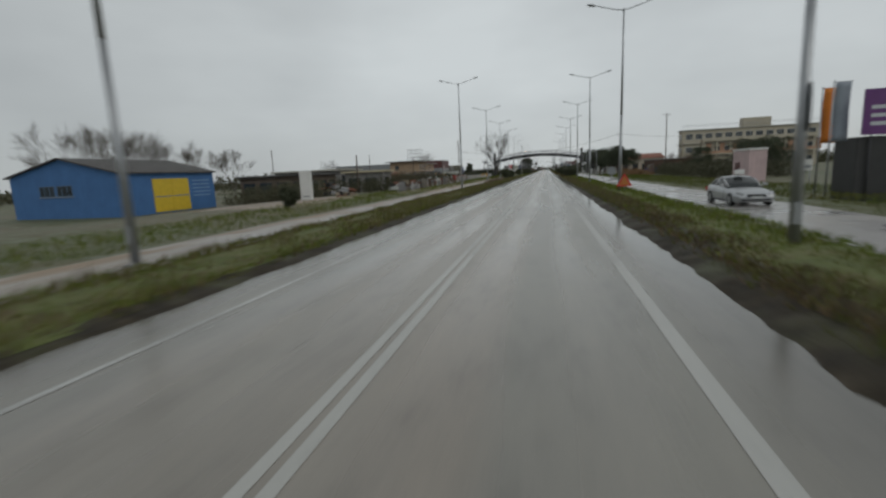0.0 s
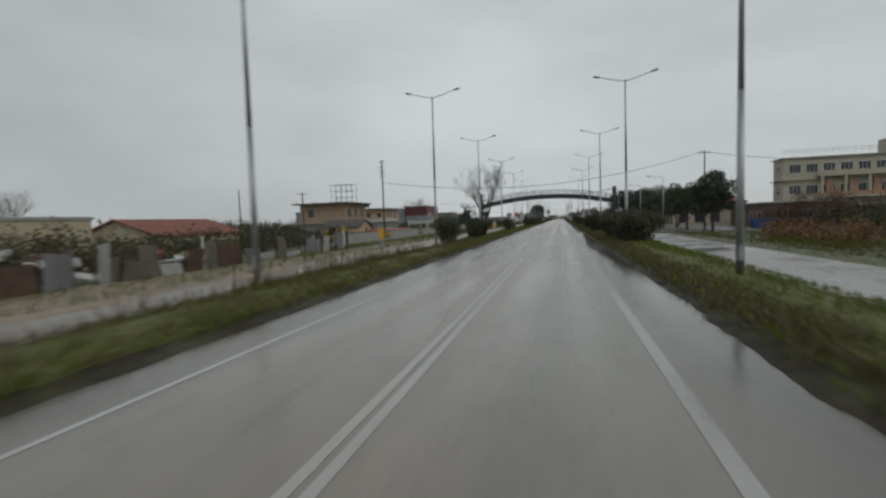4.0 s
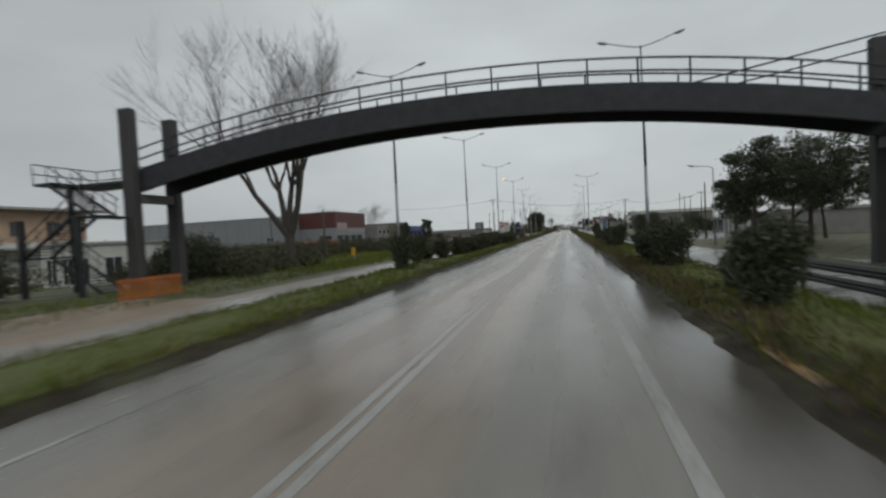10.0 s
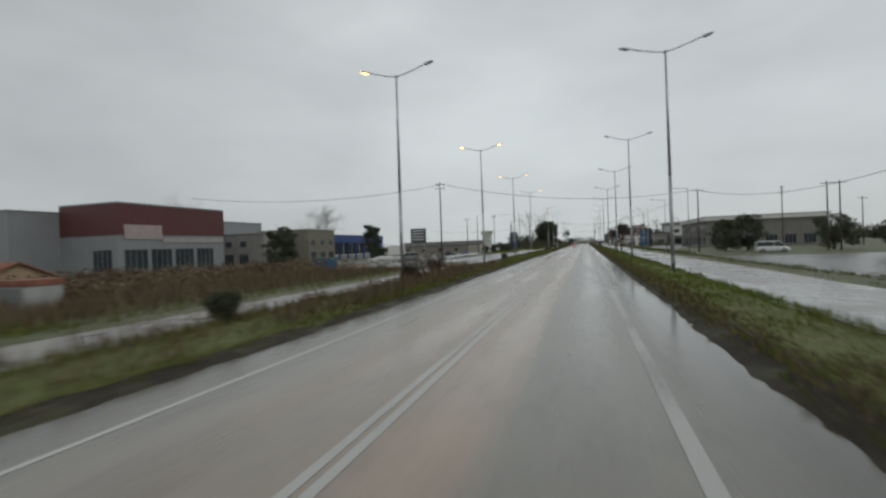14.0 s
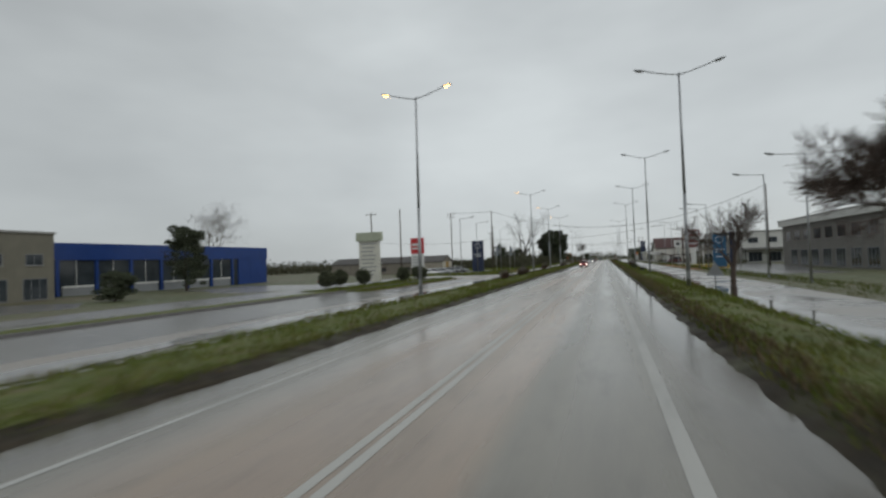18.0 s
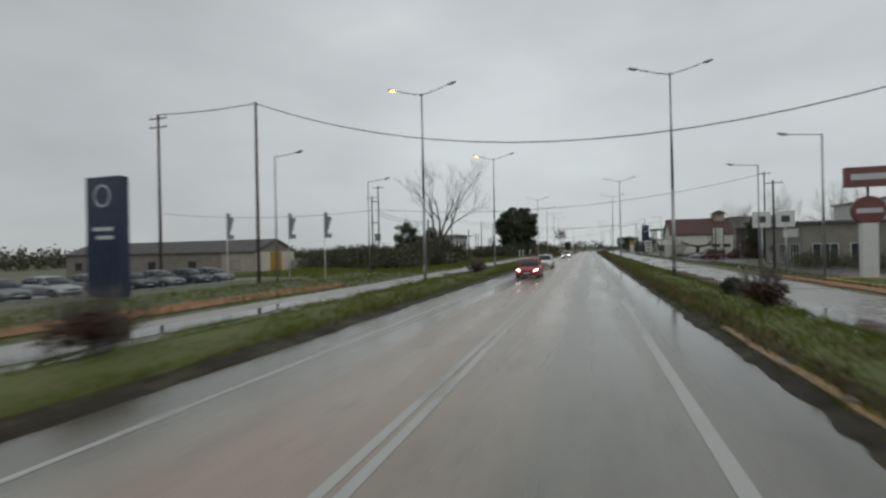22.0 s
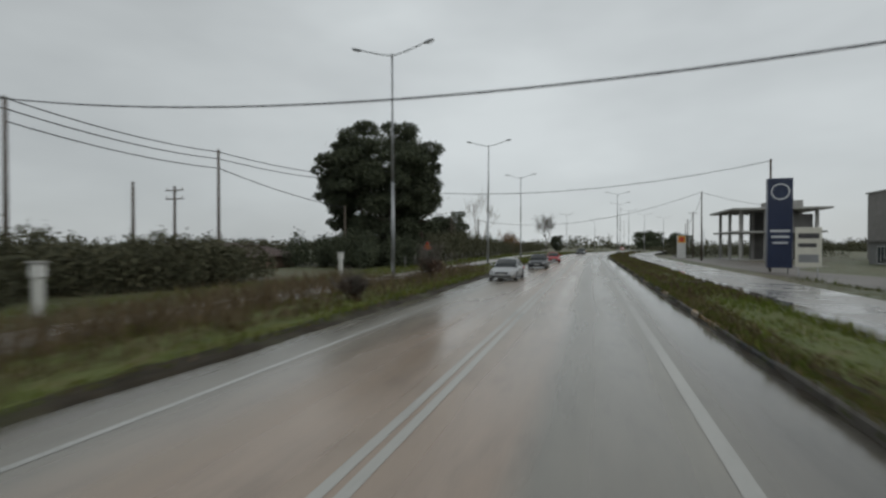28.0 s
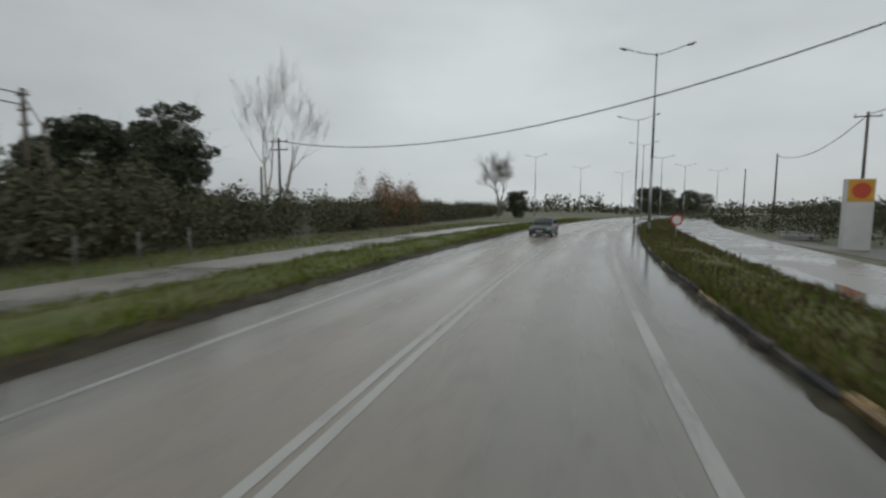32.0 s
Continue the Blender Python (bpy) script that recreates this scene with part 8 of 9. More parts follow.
def umbrella_pine(m, label, top, low, width, seed):
    """A dense dome of needle clumps on stout trunks, with drooping side clumps and a dark skirt."""
    t = thing("pine_tree", m, label, "tree")
    rng = random.Random(seed)
    for k in range(4):
        an = k * 1.7 + 0.4
        segs = []
        limbs((1.3 * math.cos(an), 1.3 * math.sin(an), -0.6), (0.22 * math.cos(an), 0.22 * math.sin(an), 1), top * 0.5, 0.3, 2, rng, 0.6, segs, 0.14, (1, 2), 0.1)
        limb_part("trunk", segs, BARK_PINE, t)
    for (ax, ay), (cx, cy) in (((2.6, 5.5), (2.7, 5.0)), ((3.0, 7.0), (2.5, 5.6))):
        lean = [(Vector((ax, ay, -0.5)), Vector(((ax * 0.5 + cx * 0.5), (ay + cy) / 2, 3.4)), 0.20, 0.17, 4), (Vector(((ax * 0.5 + cx * 0.5), (ay + cy) / 2, 3.4)), Vector((cx, cy, 7.4)), 0.17, 0.12, 4)]
        limb_part("trunk", lean, BARK_PINE, t)
    mid, rz = (top + low) / 2, (top - low) / 2
    blobs = [(0.4, 0.1, mid + 0.4, width * 0.36, width * 0.36, rz * 0.80), (0, 0, low * 0.8, width * 0.27, width * 0.27, low * 0.75), (2.6, 0.8, mid - 2.2, width * 0.24, width * 0.24, rz * 0.6)]
    for k in range(120):
        u, an = rng.uniform(-0.75, 0.98), rng.uniform(0, 6.283)
        rr = math.sqrt(1 - u * u) ** 0.8 * width * 0.42 * rng.uniform(0.82, 1.08)
        s = rng.uniform(0.035, 0.105) * width
        blobs.append((rr * math.cos(an), rr * math.sin(an), mid + u * rz * 0.93 + rng.uniform(-0.4, 0.4), s, s, s * rng.uniform(0.5, 0.8)))
    # a broad limb hanging over to one side and low boughs on the other
    for k in range(16):
        blobs.append((rng.uniform(-7.6, -4.8), rng.uniform(-2.8, 0.6), mid + rng.uniform(-3.2, 1.0), rng.uniform(0.6, 1.4), rng.uniform(0.7, 1.4), rng.uniform(0.5, 0.9)))
        blobs.append((rng.uniform(3.0, 6.4), rng.uniform(0.0, 2.6), rng.uniform(low - 0.6, mid), rng.uniform(0.6, 1.3), rng.uniform(0.6, 1.3), rng.uniform(0.5, 0.9)))
        blobs.append((rng.uniform(-6.0, -3.4), rng.uniform(-2.0, 0.6), low + rng.uniform(-0.2, 1.4), rng.uniform(0.5, 0.9), rng.uniform(0.5, 0.9), rng.uniform(0.4, 0.6)))
    for k in range(14):
        blobs.append((rng.uniform(1.6, 3.6), rng.uniform(4.2, 8.2), rng.uniform(6.0, 7.6), rng.uniform(0.5, 0.9), rng.uniform(0.6, 1.0), rng.uniform(0.4, 0.6)))
    for k in range(30):
        an, f = rng.uniform(0, 6.283), rng.random()
        blobs.append((width * 0.24 * math.cos(an), width * 0.24 * math.sin(an), low * (0.1 + 1.0 * f), width * 0.1, width * 0.1, 1.0))
    crown = new("crown", leaf_mesh("crown", blobs, 190000, 0.15, LEAF_PINE, seed))
    crown.parent = t
    return t


def thicket(name, boxes, count, size, material, label, seed, category="hedge"):
    """A wild hedge over boxes (x0, x1, y0, y1, height), uneven on top."""
    rng = random.Random(seed)
    blobs = []
    for x0, x1, y0, y1, h in boxes:
        area = max(3, int((x1 - x0) * (y1 - y0) / 2.2))
        for k in range(area):
            x, y = rng.uniform(x0, x1), rng.uniform(y0, y1)
            hh = h * rng.uniform(0.45, 1.12)
            z0 = ground_z(x)
            blobs.append((x, y, z0 + hh * 0.48, rng.uniform(0.7, 1.3), rng.uniform(0.7, 1.4), hh * 0.5))
    ob = new(name, leaf_mesh(name, blobs, int(count * 1.15), size * (0.74 if size < 0.3 else 1.0), material, seed))
    return tagged(ob, label, category, kind="stuff")


# grass on the verges and beyond the service roads
blades("verge_grass", [(-8.5, -5.1, -30, 680)], 240000, 0.06, 0.22, GRASS, "rough wet grass on the verge", 0.12, 11)
blades("verge_grass", [(5.55, 9.1, -30, 255), (5.55, 8.5, 255, 680)], 240000, 0.06, 0.22, GRASS, "rough wet green grass on the verge", 0.13, 12)
blades("roadside_grass", [(-21, -12.9, -30, 90), (-21, -13.6, 90, 300), (-22, -12.6, 400, 470), (-17, -12.4, 470, 660)], 90000, 0.10, 0.32, GRASS, "thin rough grass beside the service road", -0.1, 13)
blades("roadside_grass", [(14.0, 24, -20, 120), (14.0, 17.4, 250, 330), (14.0, 19, 330, 480), (14.0, 17, 480, 560)], 60000, 0.10, 0.30, GRASS, "thin rough grass beside the service road", -0.2, 14)
blades("verge_grass", [(-8.5, -5.1, -30, 118)], 26000, 0.08, 0.28, LEAF_DRY, "brown dying grass on the verge", 0.12, 20)
blades("verge_grass", [(5.5, 6.9, -30, 260), (5.5, 6.3, 260, 600)], 66000, 0.06, 0.24, LEAF_DRY, "brown dying grass along the soil edge", 0.15, 21)
blades("dry_weeds", [(-9.0, -7.6, 60, 90), (-8.6, -5.4, 244, 300), (-8.6, -5.4, 262, 292), (-9.0, -5.6, 520, 534), (-9.0, -5.6, 520, 560), (-13.5, -8.8, 527, 546), (-24, -14.5, 255, 292)], 24000, 0.35, 0.85, LEAF_DRY, "tall dry brown weeds", 0.05, 15)

blades("field_grass", [(-23.4, -16.2, 364, 389), (-23.4, -16.2, 364, 389), (-20.7, -19.0, 328, 363), (-32, -13.4, 402, 414), (-30, -14.2, 200, 262), (-22, -14.2, 452, 472), (-36, -22, 444, 464), (-22, -14.2, 472, 520)], 90000, 0.12, 0.36, GRASS, "rough green field grass beside the service road", -0.1, 16)
blades("soil_weeds", [(-5.6, -4.85, -30, 680), (5.3, 6.1, -30, 680)], 60000, 0.05, 0.18, GRASS, "sparse weeds growing in the wet soil", 0.08, 17)
blades("soil_weeds", [(-5.6, -4.8, -30, 680), (5.3, 6.3, -30, 680), (-8.9, -5.5, -30, 680), (6.1, 8.5, -30, 680)], 60000, 0.06, 0.28, LEAF_DRY, "dead brown weeds in the verge", 0.1, 18)
blades("kerb_grass", [(5.38, 5.75, 515, 680)], 16000, 0.08, 0.24, GRASS, "grass hanging over the kerb", 0.14, 22)
blades("kerb_grass", [(5.38, 5.8, 515, 680)], 12000, 0.08, 0.22, LEAF_DRY, "brown dead grass hanging over the kerb", 0.14, 23)
blades("soil_weeds", [(5.8, 8.6, 540, 680)], 22000, 0.1, 0.3, LEAF_DRYRED, "reddish brown dead weeds in the verge", 0.12, 19)
SHRUBS = [shrub_proto(21, 1.4, 2.0), shrub_proto(22, 1.4, 1.65), shrub_proto(23, 2.2, 2.2), shrub_proto(24, 1.2, 1.2), shrub_proto(25, 1.3, 2.9)]
left_shrubs = [(-18.4, 13.4, 1, 1.0), (-8.0, 96.9, 2, 1.1), (-7.4, 107.8, 0, 1.05), (-8.3, 110.4, 0, 1.0), (-7.6, 113.4, 1, 1.1), (-8.4, 117.5, 1, 1.15), (-7.3, 142.0, 2, 0.95),
               (-7.5, 196.7, 0, 1.0), (-8.6, 203, 0, 1.05), (-8.8, 206.4, 3, 1.0), (-7.7, 207.4, 1, 1.0), (-7.5, 212, 1, 1.1), (-7.3, 214.2, 1, 1.0), (-7.1, 216.6, 3, 1.3),
               (-6.9, 220.2, 0, 0.9), (-7.2, 222.4, 0, 0.9), (-7.0, 225.6, 0, 1.0), (-7.3, 231, 1, 1.0), (-7.6, 236, 0, 1.0), (-8.6, 239.2, 0, 1.0), (-8.0, 241.0, 0, 1.0), (-7.0, 242.4, 2, 0.8), (-6.5, 245.2, 2, 0.95),
               (-8.2, 162, 3, 0.6), (-8.0, 262, 3, 0.7), (-7.8, 312, 3, 0.6)]
right_shrubs = [(8.5, 94.6, 2, 1.15), (8.6, 98.4, 2, 1.1), (8.3, 102.4, 2, 1.0), (8.6, 106.4, 0, 1.1), (7.2, 93.2, 2, 1.1), (7.6, 96.0, 2, 1.0), (6.9, 101.2, 2, 0.95), (7.7, 104.0, 0, 1.2), (6.8, 118.8, 2, 1.1), (8.0, 121.4, 0, 1.0), (7.4, 133.4, 1, 1.15),
                (7.2, 141.8, 0, 1.1), (7.6, 143.6, 1, 1.25), (7.0, 145.6, 0, 1.1), (7.5, 149.5, 0, 1.1), (8.3, 154.7, 1, 1.0), (8.2, 174.2, 1, 0.9), (7.7, 176.0, 1, 0.9),
                (6.9, 181.5, 0, 1.05), (7.4, 184.5, 1, 0.8), (7.2, 193.2, 2, 1.0), (7.0, 195.6, 0, 1.0), (7.2, 198.4, 1, 1.0), (8.6, 212.0, 3, 1.0), (7.3, 216.6, 0, 1.0), (7.0, 218.8, 1, 1.1),
                (7.2, 222.2, 1, 1.2), (7.8, 233.0, 1, 1.0), (7.6, 236.0, 1, 1.0), (7.2, 243.5, 4, 0.64), (7.5, 251.4, 4, 1.0), (7.4, 395, 3, 0.5), (7.2, 408.5, 3, 0.7), (7.8, 428, 3, 0.6)]
shrub_rng = random.Random(77)
for k, (sx, sy, kind_i, sc) in enumerate(left_shrubs + right_shrubs):
    src = SHRUBS[kind_i]
    mm = pose(sx, sy, 0.13, 0, 0, shrub_rng.uniform(0, 360))
    cp = copy_thing(src, mm)
    cp.scale = (sc * 1.0, sc * 1.0, sc * shrub_rng.uniform(0.9, 1.1))
for s in SHRUBS:
    for o in (*s.children_recursive, s):
        bpy.data.objects.remove(o)

for bx_, by_, bw_, bh_, sd_ in ((-7.2, 547.2, 2.0, 1.5, 61), (-6.4, 536.0, 1.2, 0.9, 62), (-8.2, 283.0, 1.6, 1.3, 63), (-7.4, 276.5, 1.4, 1.1, 64), (7.6, 424.0, 1.3, 0.95, 65), (-7.46, 378.4, 1.0, 0.8, 66), (-7.5, 388.9, 1.2, 0.8, 68), (-7.55, 413.7, 1.7, 1.05, 69), (-7.8, 393.4, 1.5, 0.9, 70), (-7.0, 445.6, 1.7, 1.0, 67)):
    db_ = thing("dry_bush", pose(bx_, by_, 0.12), "reddish brown dry bush on the verge", "bush", "dry bushes")
    limb_rng = random.Random(sd_)
    segs = []
    for k in range(7):
        limbs((0, 0, -0.1), (limb_rng.uniform(-0.7, 0.7), limb_rng.uniform(-0.7, 0.7), 1), bh_ * 0.9, 0.02, 2, limb_rng, 0.5, segs)
    limb_part("stem", segs, BARK, db_)
    cr_ = new("crown", leaf_mesh("crown", [(limb_rng.uniform(-0.3, 0.3) * bw_, limb_rng.uniform(-0.3, 0.3) * bw_, bh_ * limb_rng.uniform(0.35, 0.75), bw_ * 0.25, bw_ * 0.25, bh_ * 0.25) for k in range(8)], 1300, 0.07, LEAF_DRYRED, sd_))
    cr_.parent = db_

# trees of both sides
bare_tree(pose(-21.3, 205.6, -0.1), "large bare plane tree with a forked trunk beside the bridge", 17.6, 31, ((-0.42, -0.12, 1.0), (0.16, 0.1, 1.1), (-0.12, -0.2, 1.2), (0.36, 0.12, 0.9), (-0.25, 0.22, 1.0)), BARK_DARK, 2.8, 0.48, 0.40, 4, 0.22, 0.42, (1, 3))
bare_tree(pose(-22.6, 483.0, -0.1), "tall bare tree with an open twiggy crown, leaning a little", 16.6, 33, ((0.36, 0.12, 1.0), (-0.40, -0.12, 1.0), (0.08, 0.1, 1.2), (0.55, 0.15, 0.9)), BARK_DARK, 3.6, 0.36, 0.46, 4, 0.25, 0.4, (1, 2))
bare_tree(pose(-33, 498, -0.8), "small bare tree behind the hedge", 9, 34, ((0.2, 0.2, 1.0), (-0.3, 0, 1)), BARK, 2.0, 0.16, 0.5, 3)
bare_tree(pose(-24.5, 630.0, -0.2), "slender bare poplar with a fan of upright pale twigs", 13.4, 36, ((0.12, 0.05, 1.0), (-0.22, 0.03, 1.0), (-0.02, -0.1, 1.1)), BARK_PALE, 3.0, 0.15, 0.42, 4, 0.4, 0.22, (1, 2))
bare_tree(pose(-23.0, 630.4, -0.2), "slender bare poplar leaning to one side", 11.2, 37, ((0.2, 0.06, 1.0), (0.36, 0.1, 1.0)), BARK_PALE, 3.0, 0.14, 0.42, 4, 0.4, 0.22, (1, 2))
bare_tree(pose(-13.0, 690.8, -0.1), "bare rounded tree beyond the hedge", 11.5, 35, ((0.3, 0.1, 1.0), (-0.3, 0.05, 1.0), (0, -0.2, 1.0)), BARK, 2.5, 0.2, 0.5, 4)
pine(pose(-9.5, 694, -0.1), "small dark evergreen beside the bare tree", 6.0, 5.5, 0.2, 46, 5000, 0.2)
bare_tree(pose(-122, 450, -1.2), "bare tree behind the blue showroom", 24, 38, ((0.3, 0.2, 1.0), (-0.3, 0, 1), (0, -0.3, 1)), BARK, 3.6, 0.42, 0.62, 4)
bare_tree(pose(-92, 340, -1.2), "bare tree among the yards", 16, 39, ((0.3, 0.2, 1.0), (-0.3, 0, 1)), BARK, 2.6, 0.26, 0.55, 3)
for k, (x, y, h) in enumerate(((-66, 50, 11), (-72, 40, 12), (-58, 60, 9), (-70, 64, 10), (-52, 90, 7), (-76, 52, 12), (-62, 42, 10), (38, 512, 12), (44, 506, 12), (50, 512, 12), (36, 528, 11), (-30, 592, 7), (-34, 586, 7))):
    bare_tree(pose(x, y, ground_z(x), 0, 0, 40 * k), "bare winter tree with thin grey twigs", h, 50 + k, ((0.25, 0.1, 1.0), (-0.25, 0.05, 1.0)), BARK, 1.8, 0.15, 0.45, 4 if x < -55 else 3)
for x, y, h, s in ((8.8, 355.4, 4.3, 72),):
    t = bare_tree(pose(x, y, 0.1), "small dark bare tree with crooked branches on the verge", h, s, ((0.3, 0.0, 1.0), (-0.4, 0.1, 0.9), (0.1, -0.4, 0.9), (0.0, 0.3, 1.0)), BARK_PINE, 1.5, 0.13, 0.55, 3, 0.15, 0.45)
t = bare_tree(pose(27.5, 532.0, -0.8), "old pollarded tree with wide flat crooked limbs", 9.0, 81, ((1.0, 0.1, 0.16), (-1.0, 0.0, 0.2), (0.5, -0.8, 0.2), (-0.5, 0.7, 0.25)), BARK_PINE, 2.7, 0.42, 0.6, 3, -0.1, 0.3, (1, 2))
umbrella_pine(pose(-21.6, 570.8, -0.2), "huge dark umbrella pine with dense rounded crown", 16.6, 4.6, 15.2, 41)
pine(pose(-33.0, 494.5, -0.6), "dark dense evergreen in the hedge", 8.8, 5.6, 0.3, 48, 9000, 0.15)
pine(pose(-25.2, 487.0, -0.3), "dark cypress-like bush tree below the bare tree", 7.0, 5.0, 0.3, 42, 7000, 0.13)
for k, (x, y, h, w) in enumerate(((-28.6, 617.0, 8.6, 6.4), (-27.2, 622.5, 10.4, 7.0), (-31.5, 625.0, 9.4, 7.0), (-33.0, 617.5, 7.4, 6.0))):
    pine(pose(x, y, -0.3, 0, 0, 70 * k), "dense dark evergreen tree in the hedge", h, w, 0.2, 260 + k, 13000, 0.17)
pine(pose(-64.0, 388.2, -1.0), "dark conical evergreen before the blue showroom", 11.4, 7.0, 0.3, 44, 16000, 0.17)
bare_tree(pose(8.9, 340.6, 0.1), "small dark bare tree with a dense round twiggy crown", 4.75, 73, ((0.5, 0.1, 1.0), (-0.5, 0.1, 1.0), (0.1, -0.5, 0.9), (0.0, 0.5, 1.0), (0.05, 0.0, 1.1), (0.7, -0.4, 0.7), (-0.7, -0.3, 0.7)), BARK_PINE, 2.1, 0.12, 0.55, 4, 0.12, 0.4, (2, 3))
pine(pose(-52.5, 368, -1.0), "low dark evergreen at the yard's edge", 3.6, 4.6, 0.2, 45, 8000, 0.13)
row_rng = random.Random(88)
for k, (x, y, h, w) in enumerate(((24, 146, 8.0, 7.5), (23, 128, 8.5, 7.5), (25.5, 160, 8.5, 8.0), (26, 188, 8.5, 8.0), (26, 204, 10.5, 9.0), (29, 214, 11.5, 9.5), (25.5, 222, 11.5, 9.5), (29.5, 176, 8.6, 8.5), (33.0, 168, 9.0, 8.5), (33, 222, 12.5, 9.5), (23.5, 236, 8.0, 6.5), (21.8, 225.5, 11.5, 7.0), (29, 234, 10.5, 8.5), (35, 240, 10.0, 8.0))):
    pine(pose(x, y, -0.8, 0, 0, row_rng.uniform(0, 360)), "dark ragged pine in a row beside the service road", h, w, h * 0.34, 90 + k, 8000, 0.16, 1, "row of pines")
for k, (x, y, h, w) in enumerate(((29.4, 355.5, 6.6, 6.5), (34.6, 359.5, 7.4, 8.0), (46, 352, 6.5, 7.5), (40, 322, 4.5, 5.5), (37, 300, 3.5, 3.5), (50, 108, 8.0, 9.0), (44, 122, 7.0, 7.0), (42, 76, 7.0, 9.0), (52, 62, 8.0, 10.0), (38, 30, 6.0, 8.0), (46, 20, 7.0, 9.0))):
    pine(pose(x, y, -0.9, 0, 0, 30 * k), "dark rounded evergreen tree", h, w, 0.6, 120 + k, 6000, 0.18)
for k, (x, y, h, w) in enumerate(((35.4, 516.6, 8.6, 5.4), (39.6, 516.2, 8.4, 6.0))):
    pine(pose(x, y, -0.9, 0, 0, 50 * k), "dark dense evergreen before the dark shop", h, w, 0.3, 280 + k, 9000, 0.15)
pine(pose(-55, 329, -1.2), "dark evergreen before the showrooms", 8.6, 7.0, 0.3, 47, 9000, 0.19)
for k, (x, y) in enumerate(((-21.8, 366.0), (-22.2, 369.0), (-20.6, 370.8), (-19.0, 377.2), (-18.2, 380.6), (-20.8, 385.7))):
    t = thing("clipped_shrub", pose(x, y, -0.1), "clipped round evergreen shrub on a short stem", "shrub", "clipped shrubs")
    segs = [(Vector((0, 0, -0.1)), Vector((0, 0, 0.6)), 0.06, 0.05, 3)]
    limb_part("stem", segs, BARK, t)
    cr = new("crown", leaf_mesh("crown", [(0, 0, 1.2, 0.78, 0.78, 0.74), (0.1, 0, 1.15, 0.7, 0.75, 0.72), (-0.15, 0.1, 1.35, 0.6, 0.6, 0.6)], 2600, 0.09, LEAF_SHRUB, 300 + k))
    cr.parent = t

# hedges and scrub
thicket("hedge", [(-26, -18.4, 457.5, 466, 2.6), (-31, -24, 462.5, 470, 3.4), (-25, -19.6, 467, 474, 3.3), (-37, -29, 466.5, 475, 3.6), (-43.5, -36, 470.5, 477, 3.9), (-21.5, -17.2, 471.5, 475.2, 2.9), (-26, -21.4, 474, 480, 3.2), (-28, -21.6, 478, 487, 4.4), (-24, -19.0, 482, 492, 4.0)], 60000, 0.17, LEAF_HEDGE, "wild dark hedge beside the service road", 201)
thicket("hedge", [(-34, -25, 474, 500, 3.6)], 30000, 0.19, LEAF_HEDGE, "dark trees and scrub behind the hedge", 214)
thicket("hedge", [(-25, -17.5, 519, 546, 3.0), (-30, -24, 538, 548, 2.4)], 60000, 0.17, LEAF_HEDGE, "wild dark hedge before the houses", 202)
thicket("hedge", [(-24, -16.4, 572, 581, 2.1), (-24, -17.0, 583, 614, 4.7), (-24, -16.2, 581, 640, 3.6), (-27, -16, 640, 720, 3.2)], 120000, 0.19, LEAF_HEDGE, "tall wild hedge along the service road", 203)
thicket("hedge", [(-35, -26, 611, 624, 5.4), (-29, -24, 612, 628, 4.2)], 30000, 0.18, LEAF_HEDGE, "dark shrubs round the evergreen tree", 222)
thicket("hedge", [(-29, -15.8, 560, 573, 3.6)], 30000, 0.19, LEAF_PINE, "dark undergrowth below the pine", 204)
thicket("bramble_scrub", [(-21.5, -16.5, 641, 656, 6.0)], 18000, 0.13, LEAF_RUST, "rusty brown scrub in the hedge", 205)
thicket("bramble_scrub", [(-40, -24, 250, 282, 1.8), (-34, -22, 268, 300, 1.6)], 26000, 0.15, LEAF_DRY, "brown winter scrub beside the road", 206)
thicket("bramble_scrub", [(-42, -25, 264, 296, 1.7)], 20000, 0.14, LEAF_DRYRED, "reddish brown scrub in the field", 218)
thicket("bramble_scrub", [(-46, -27, 222, 252, 2.9), (-30, -21.5, 236, 262, 2.2), (-70, -46, 236, 262, 3.4)], 60000, 0.19, LEAF_HEDGE, "dark winter scrub between the field and the halls", 215)
thicket("bramble_scrub", [(-30, -19, 196, 210, 1.8), (-40, -30, 206, 222, 2.4)], 26000, 0.17, LEAF_HEDGE, "dark scrub behind the bridge foot", 207)
thicket("bramble_scrub", [(-32, -20, 40, 92, 2.6), (-34, -24, 92, 108, 2.4), (-60, -46, 96, 146, 3.4), (-52, -40, 72, 100, 3.6)], 70000, 0.18, LEAF_HEDGE, "winter scrub behind the yards", 208)
thicket("bramble_scrub", [(-29, -21, 52, 76, 3.2)], 9000, 0.15, LEAF_DRY, "brown scrub behind the sheet fence", 216)
thicket("bramble_scrub", [(-40, -26, 30, 44, 2.4)], 12000, 0.16, LEAF_HEDGE, "dark scrub beside the workshop", 217)
thicket("bramble_scrub", [(28, 42, 62, 110, 3.2), (34, 52, 108, 130, 3.6)], 40000, 0.19, LEAF_HEDGE, "dark scrub before the public building", 209)
thicket("bramble_scrub", [(21, 27, 94, 106, 2.2)], 7000, 0.15, LEAF_RUST, "rusty bush beside the service road", 210)
thicket("hedge", [(24, 32, 640, 740, 2.6), (40, 60, 650, 700, 3.0)], 26000, 0.2, LEAF_HEDGE, "low dark hedge past the forecourt", 211)
thicket("garden_shrubs", [(-44, -36, 170, 198, 3.0), (-56, -48, 168, 186, 3.2)], 16000, 0.16, LEAF_HEDGE, "dark garden shrubs behind the low wall", 212)
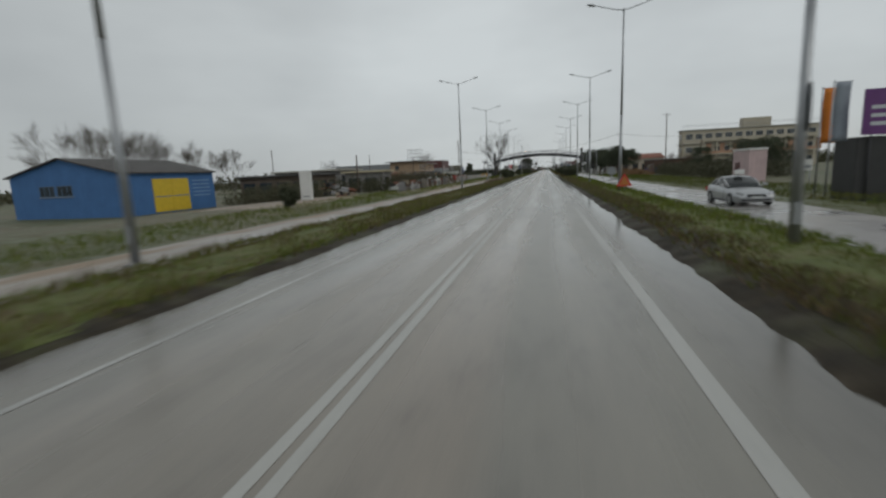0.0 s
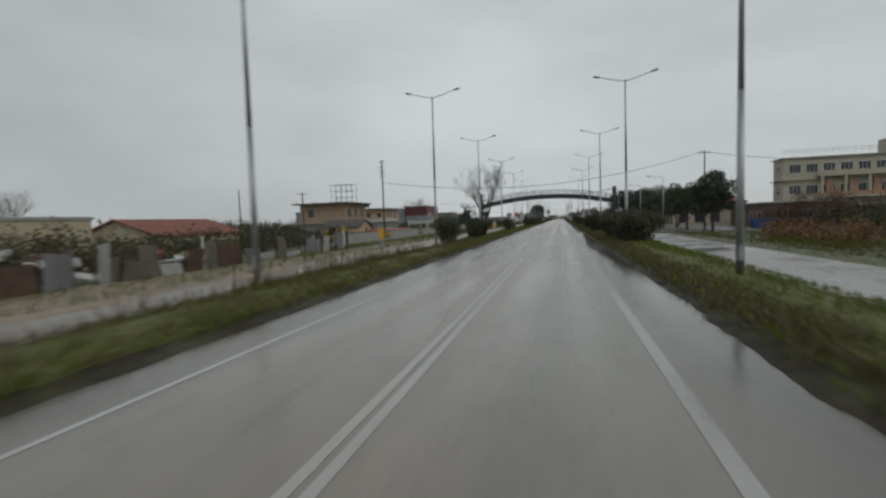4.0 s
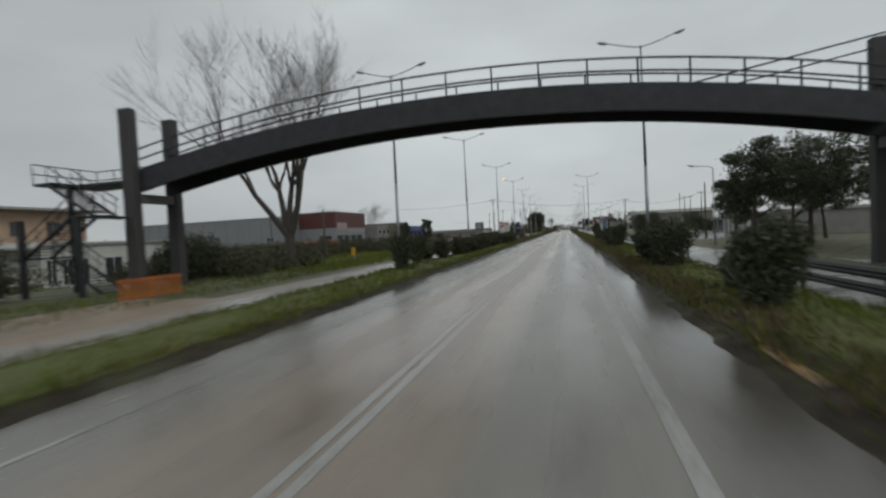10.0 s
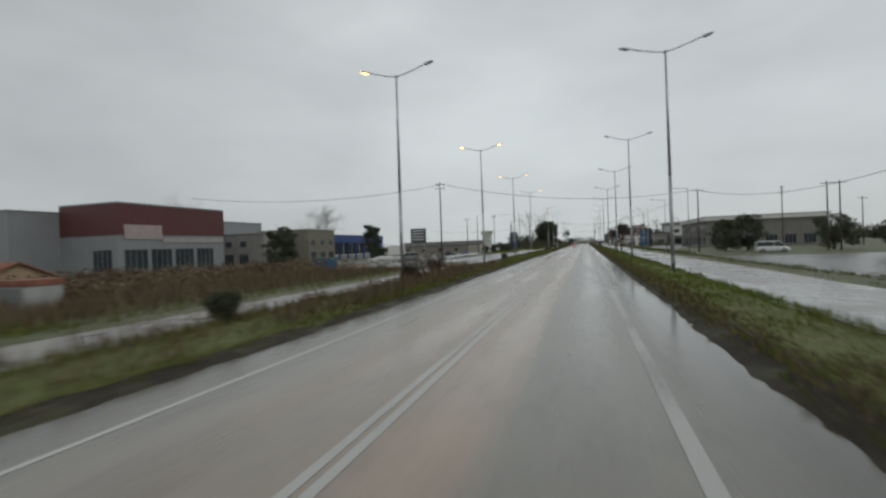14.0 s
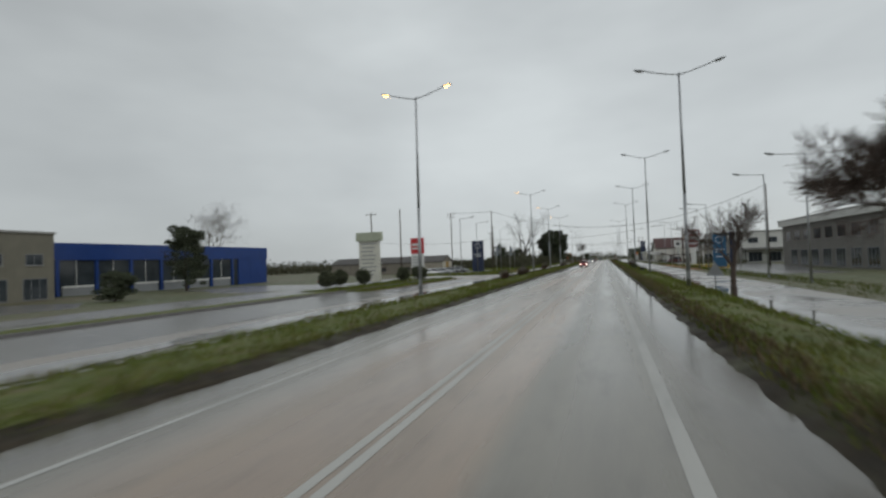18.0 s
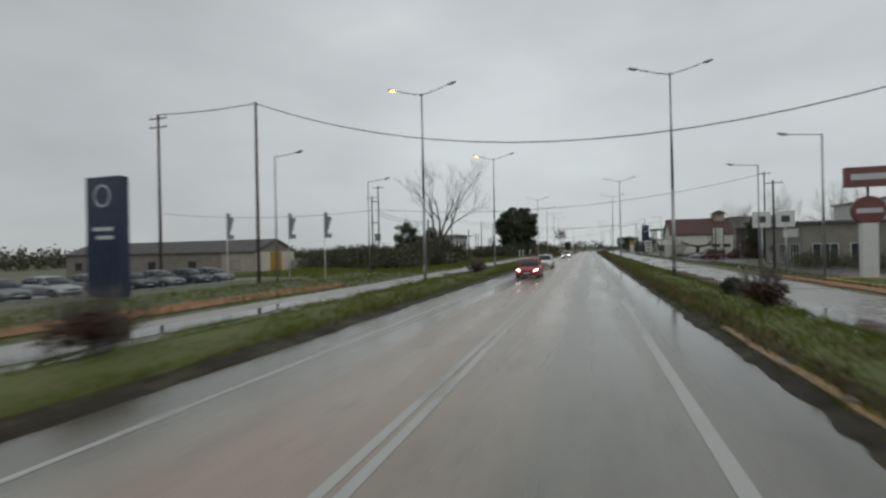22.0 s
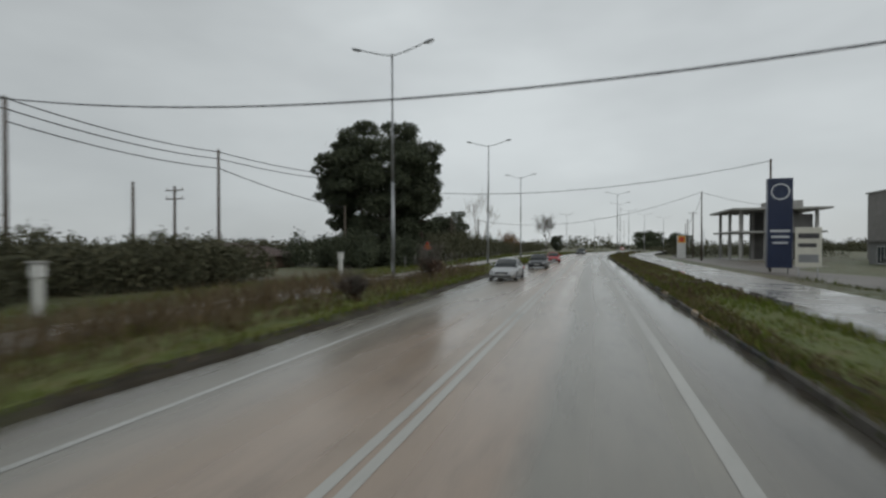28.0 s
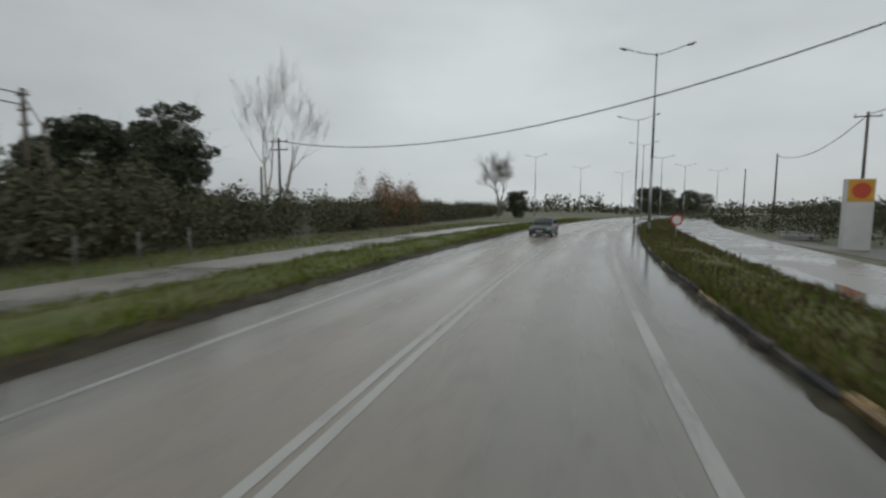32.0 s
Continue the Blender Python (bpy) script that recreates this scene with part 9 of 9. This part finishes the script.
thicket("garden_shrubs", [(-27.5, -24.2, 175.2, 178.2, 3.4), (-27.5, -24.5, 183.8, 186.6, 3.3), (-25.5, -21.8, 194.5, 201.0, 3.4)], 14000, 0.15, LEAF_SHRUB, "dark round evergreen shrubs behind the low wall", 225)
thicket("garden_shrubs", [(31.5, 44, 515.2, 518.2, 4.4), (28.5, 31, 514, 517, 2.4)], 12000, 0.15, LEAF_DRYRED, "dark reddish brown bushes before the dark shop", 223)
thicket("garden_shrubs", [(37, 49, 143, 149, 6.4), (49, 58, 150, 158, 5.4)], 16000, 0.17, LEAF_DRYRED, "reddish brown bare bushes before the public building", 224)
thicket("garden_shrubs", [(22, 30, 536, 540, 1.0), (26, 33, 470, 480, 2.2), (29, 36, 462, 470, 2.0)], 8000, 0.14, LEAF_HEDGE, "dark shrubs on the forecourt", 213)
far_boxes = []
far_rng = random.Random(400)
for k in range(60):
    y = -80 + k * 16
    far_boxes.append((-150 - far_rng.uniform(0, 60), -135, y, y + 14, far_rng.uniform(3.5, 7.5)))
thicket("distant_woods", far_boxes, 60000, 0.6, LEAF_HEDGE, "distant dark tree line", 220, "woods")
far_boxes = []
for k in range(50):
    y = 230 + k * 14
    far_boxes.append((120, 135 + far_rng.uniform(0, 30), y, y + 12, far_rng.uniform(3.5, 7.5)))
for k in range(34):
    x = -130 + k * 12
    far_boxes.append((x, x + 11, 780 + 0.25 * abs(x), 795 + 0.25 * abs(x), far_rng.uniform(4.0, 8.0)))
thicket("distant_woods", far_boxes, 60000, 0.6, LEAF_HEDGE, "distant dark tree line", 221, "woods")
for k, (x, y, h, w) in enumerate(((-8, 760, 9, 14), (14, 800, 9, 16), (0, 790, 10, 14))):
    pine(pose(x + 34, y, -0.6), "far rounded dark pine beyond the bend", h, w, 1.0, 240 + k, 5000, 0.35)


ribbon("kerb", [(-12.35, -0.05), (-12.35, 0.12), (-12.15, 0.12), (-12.15, -0.05)], 461, 522, CONC, "low pale kerb on the far side of the service road", 2.0)
build_kerb()
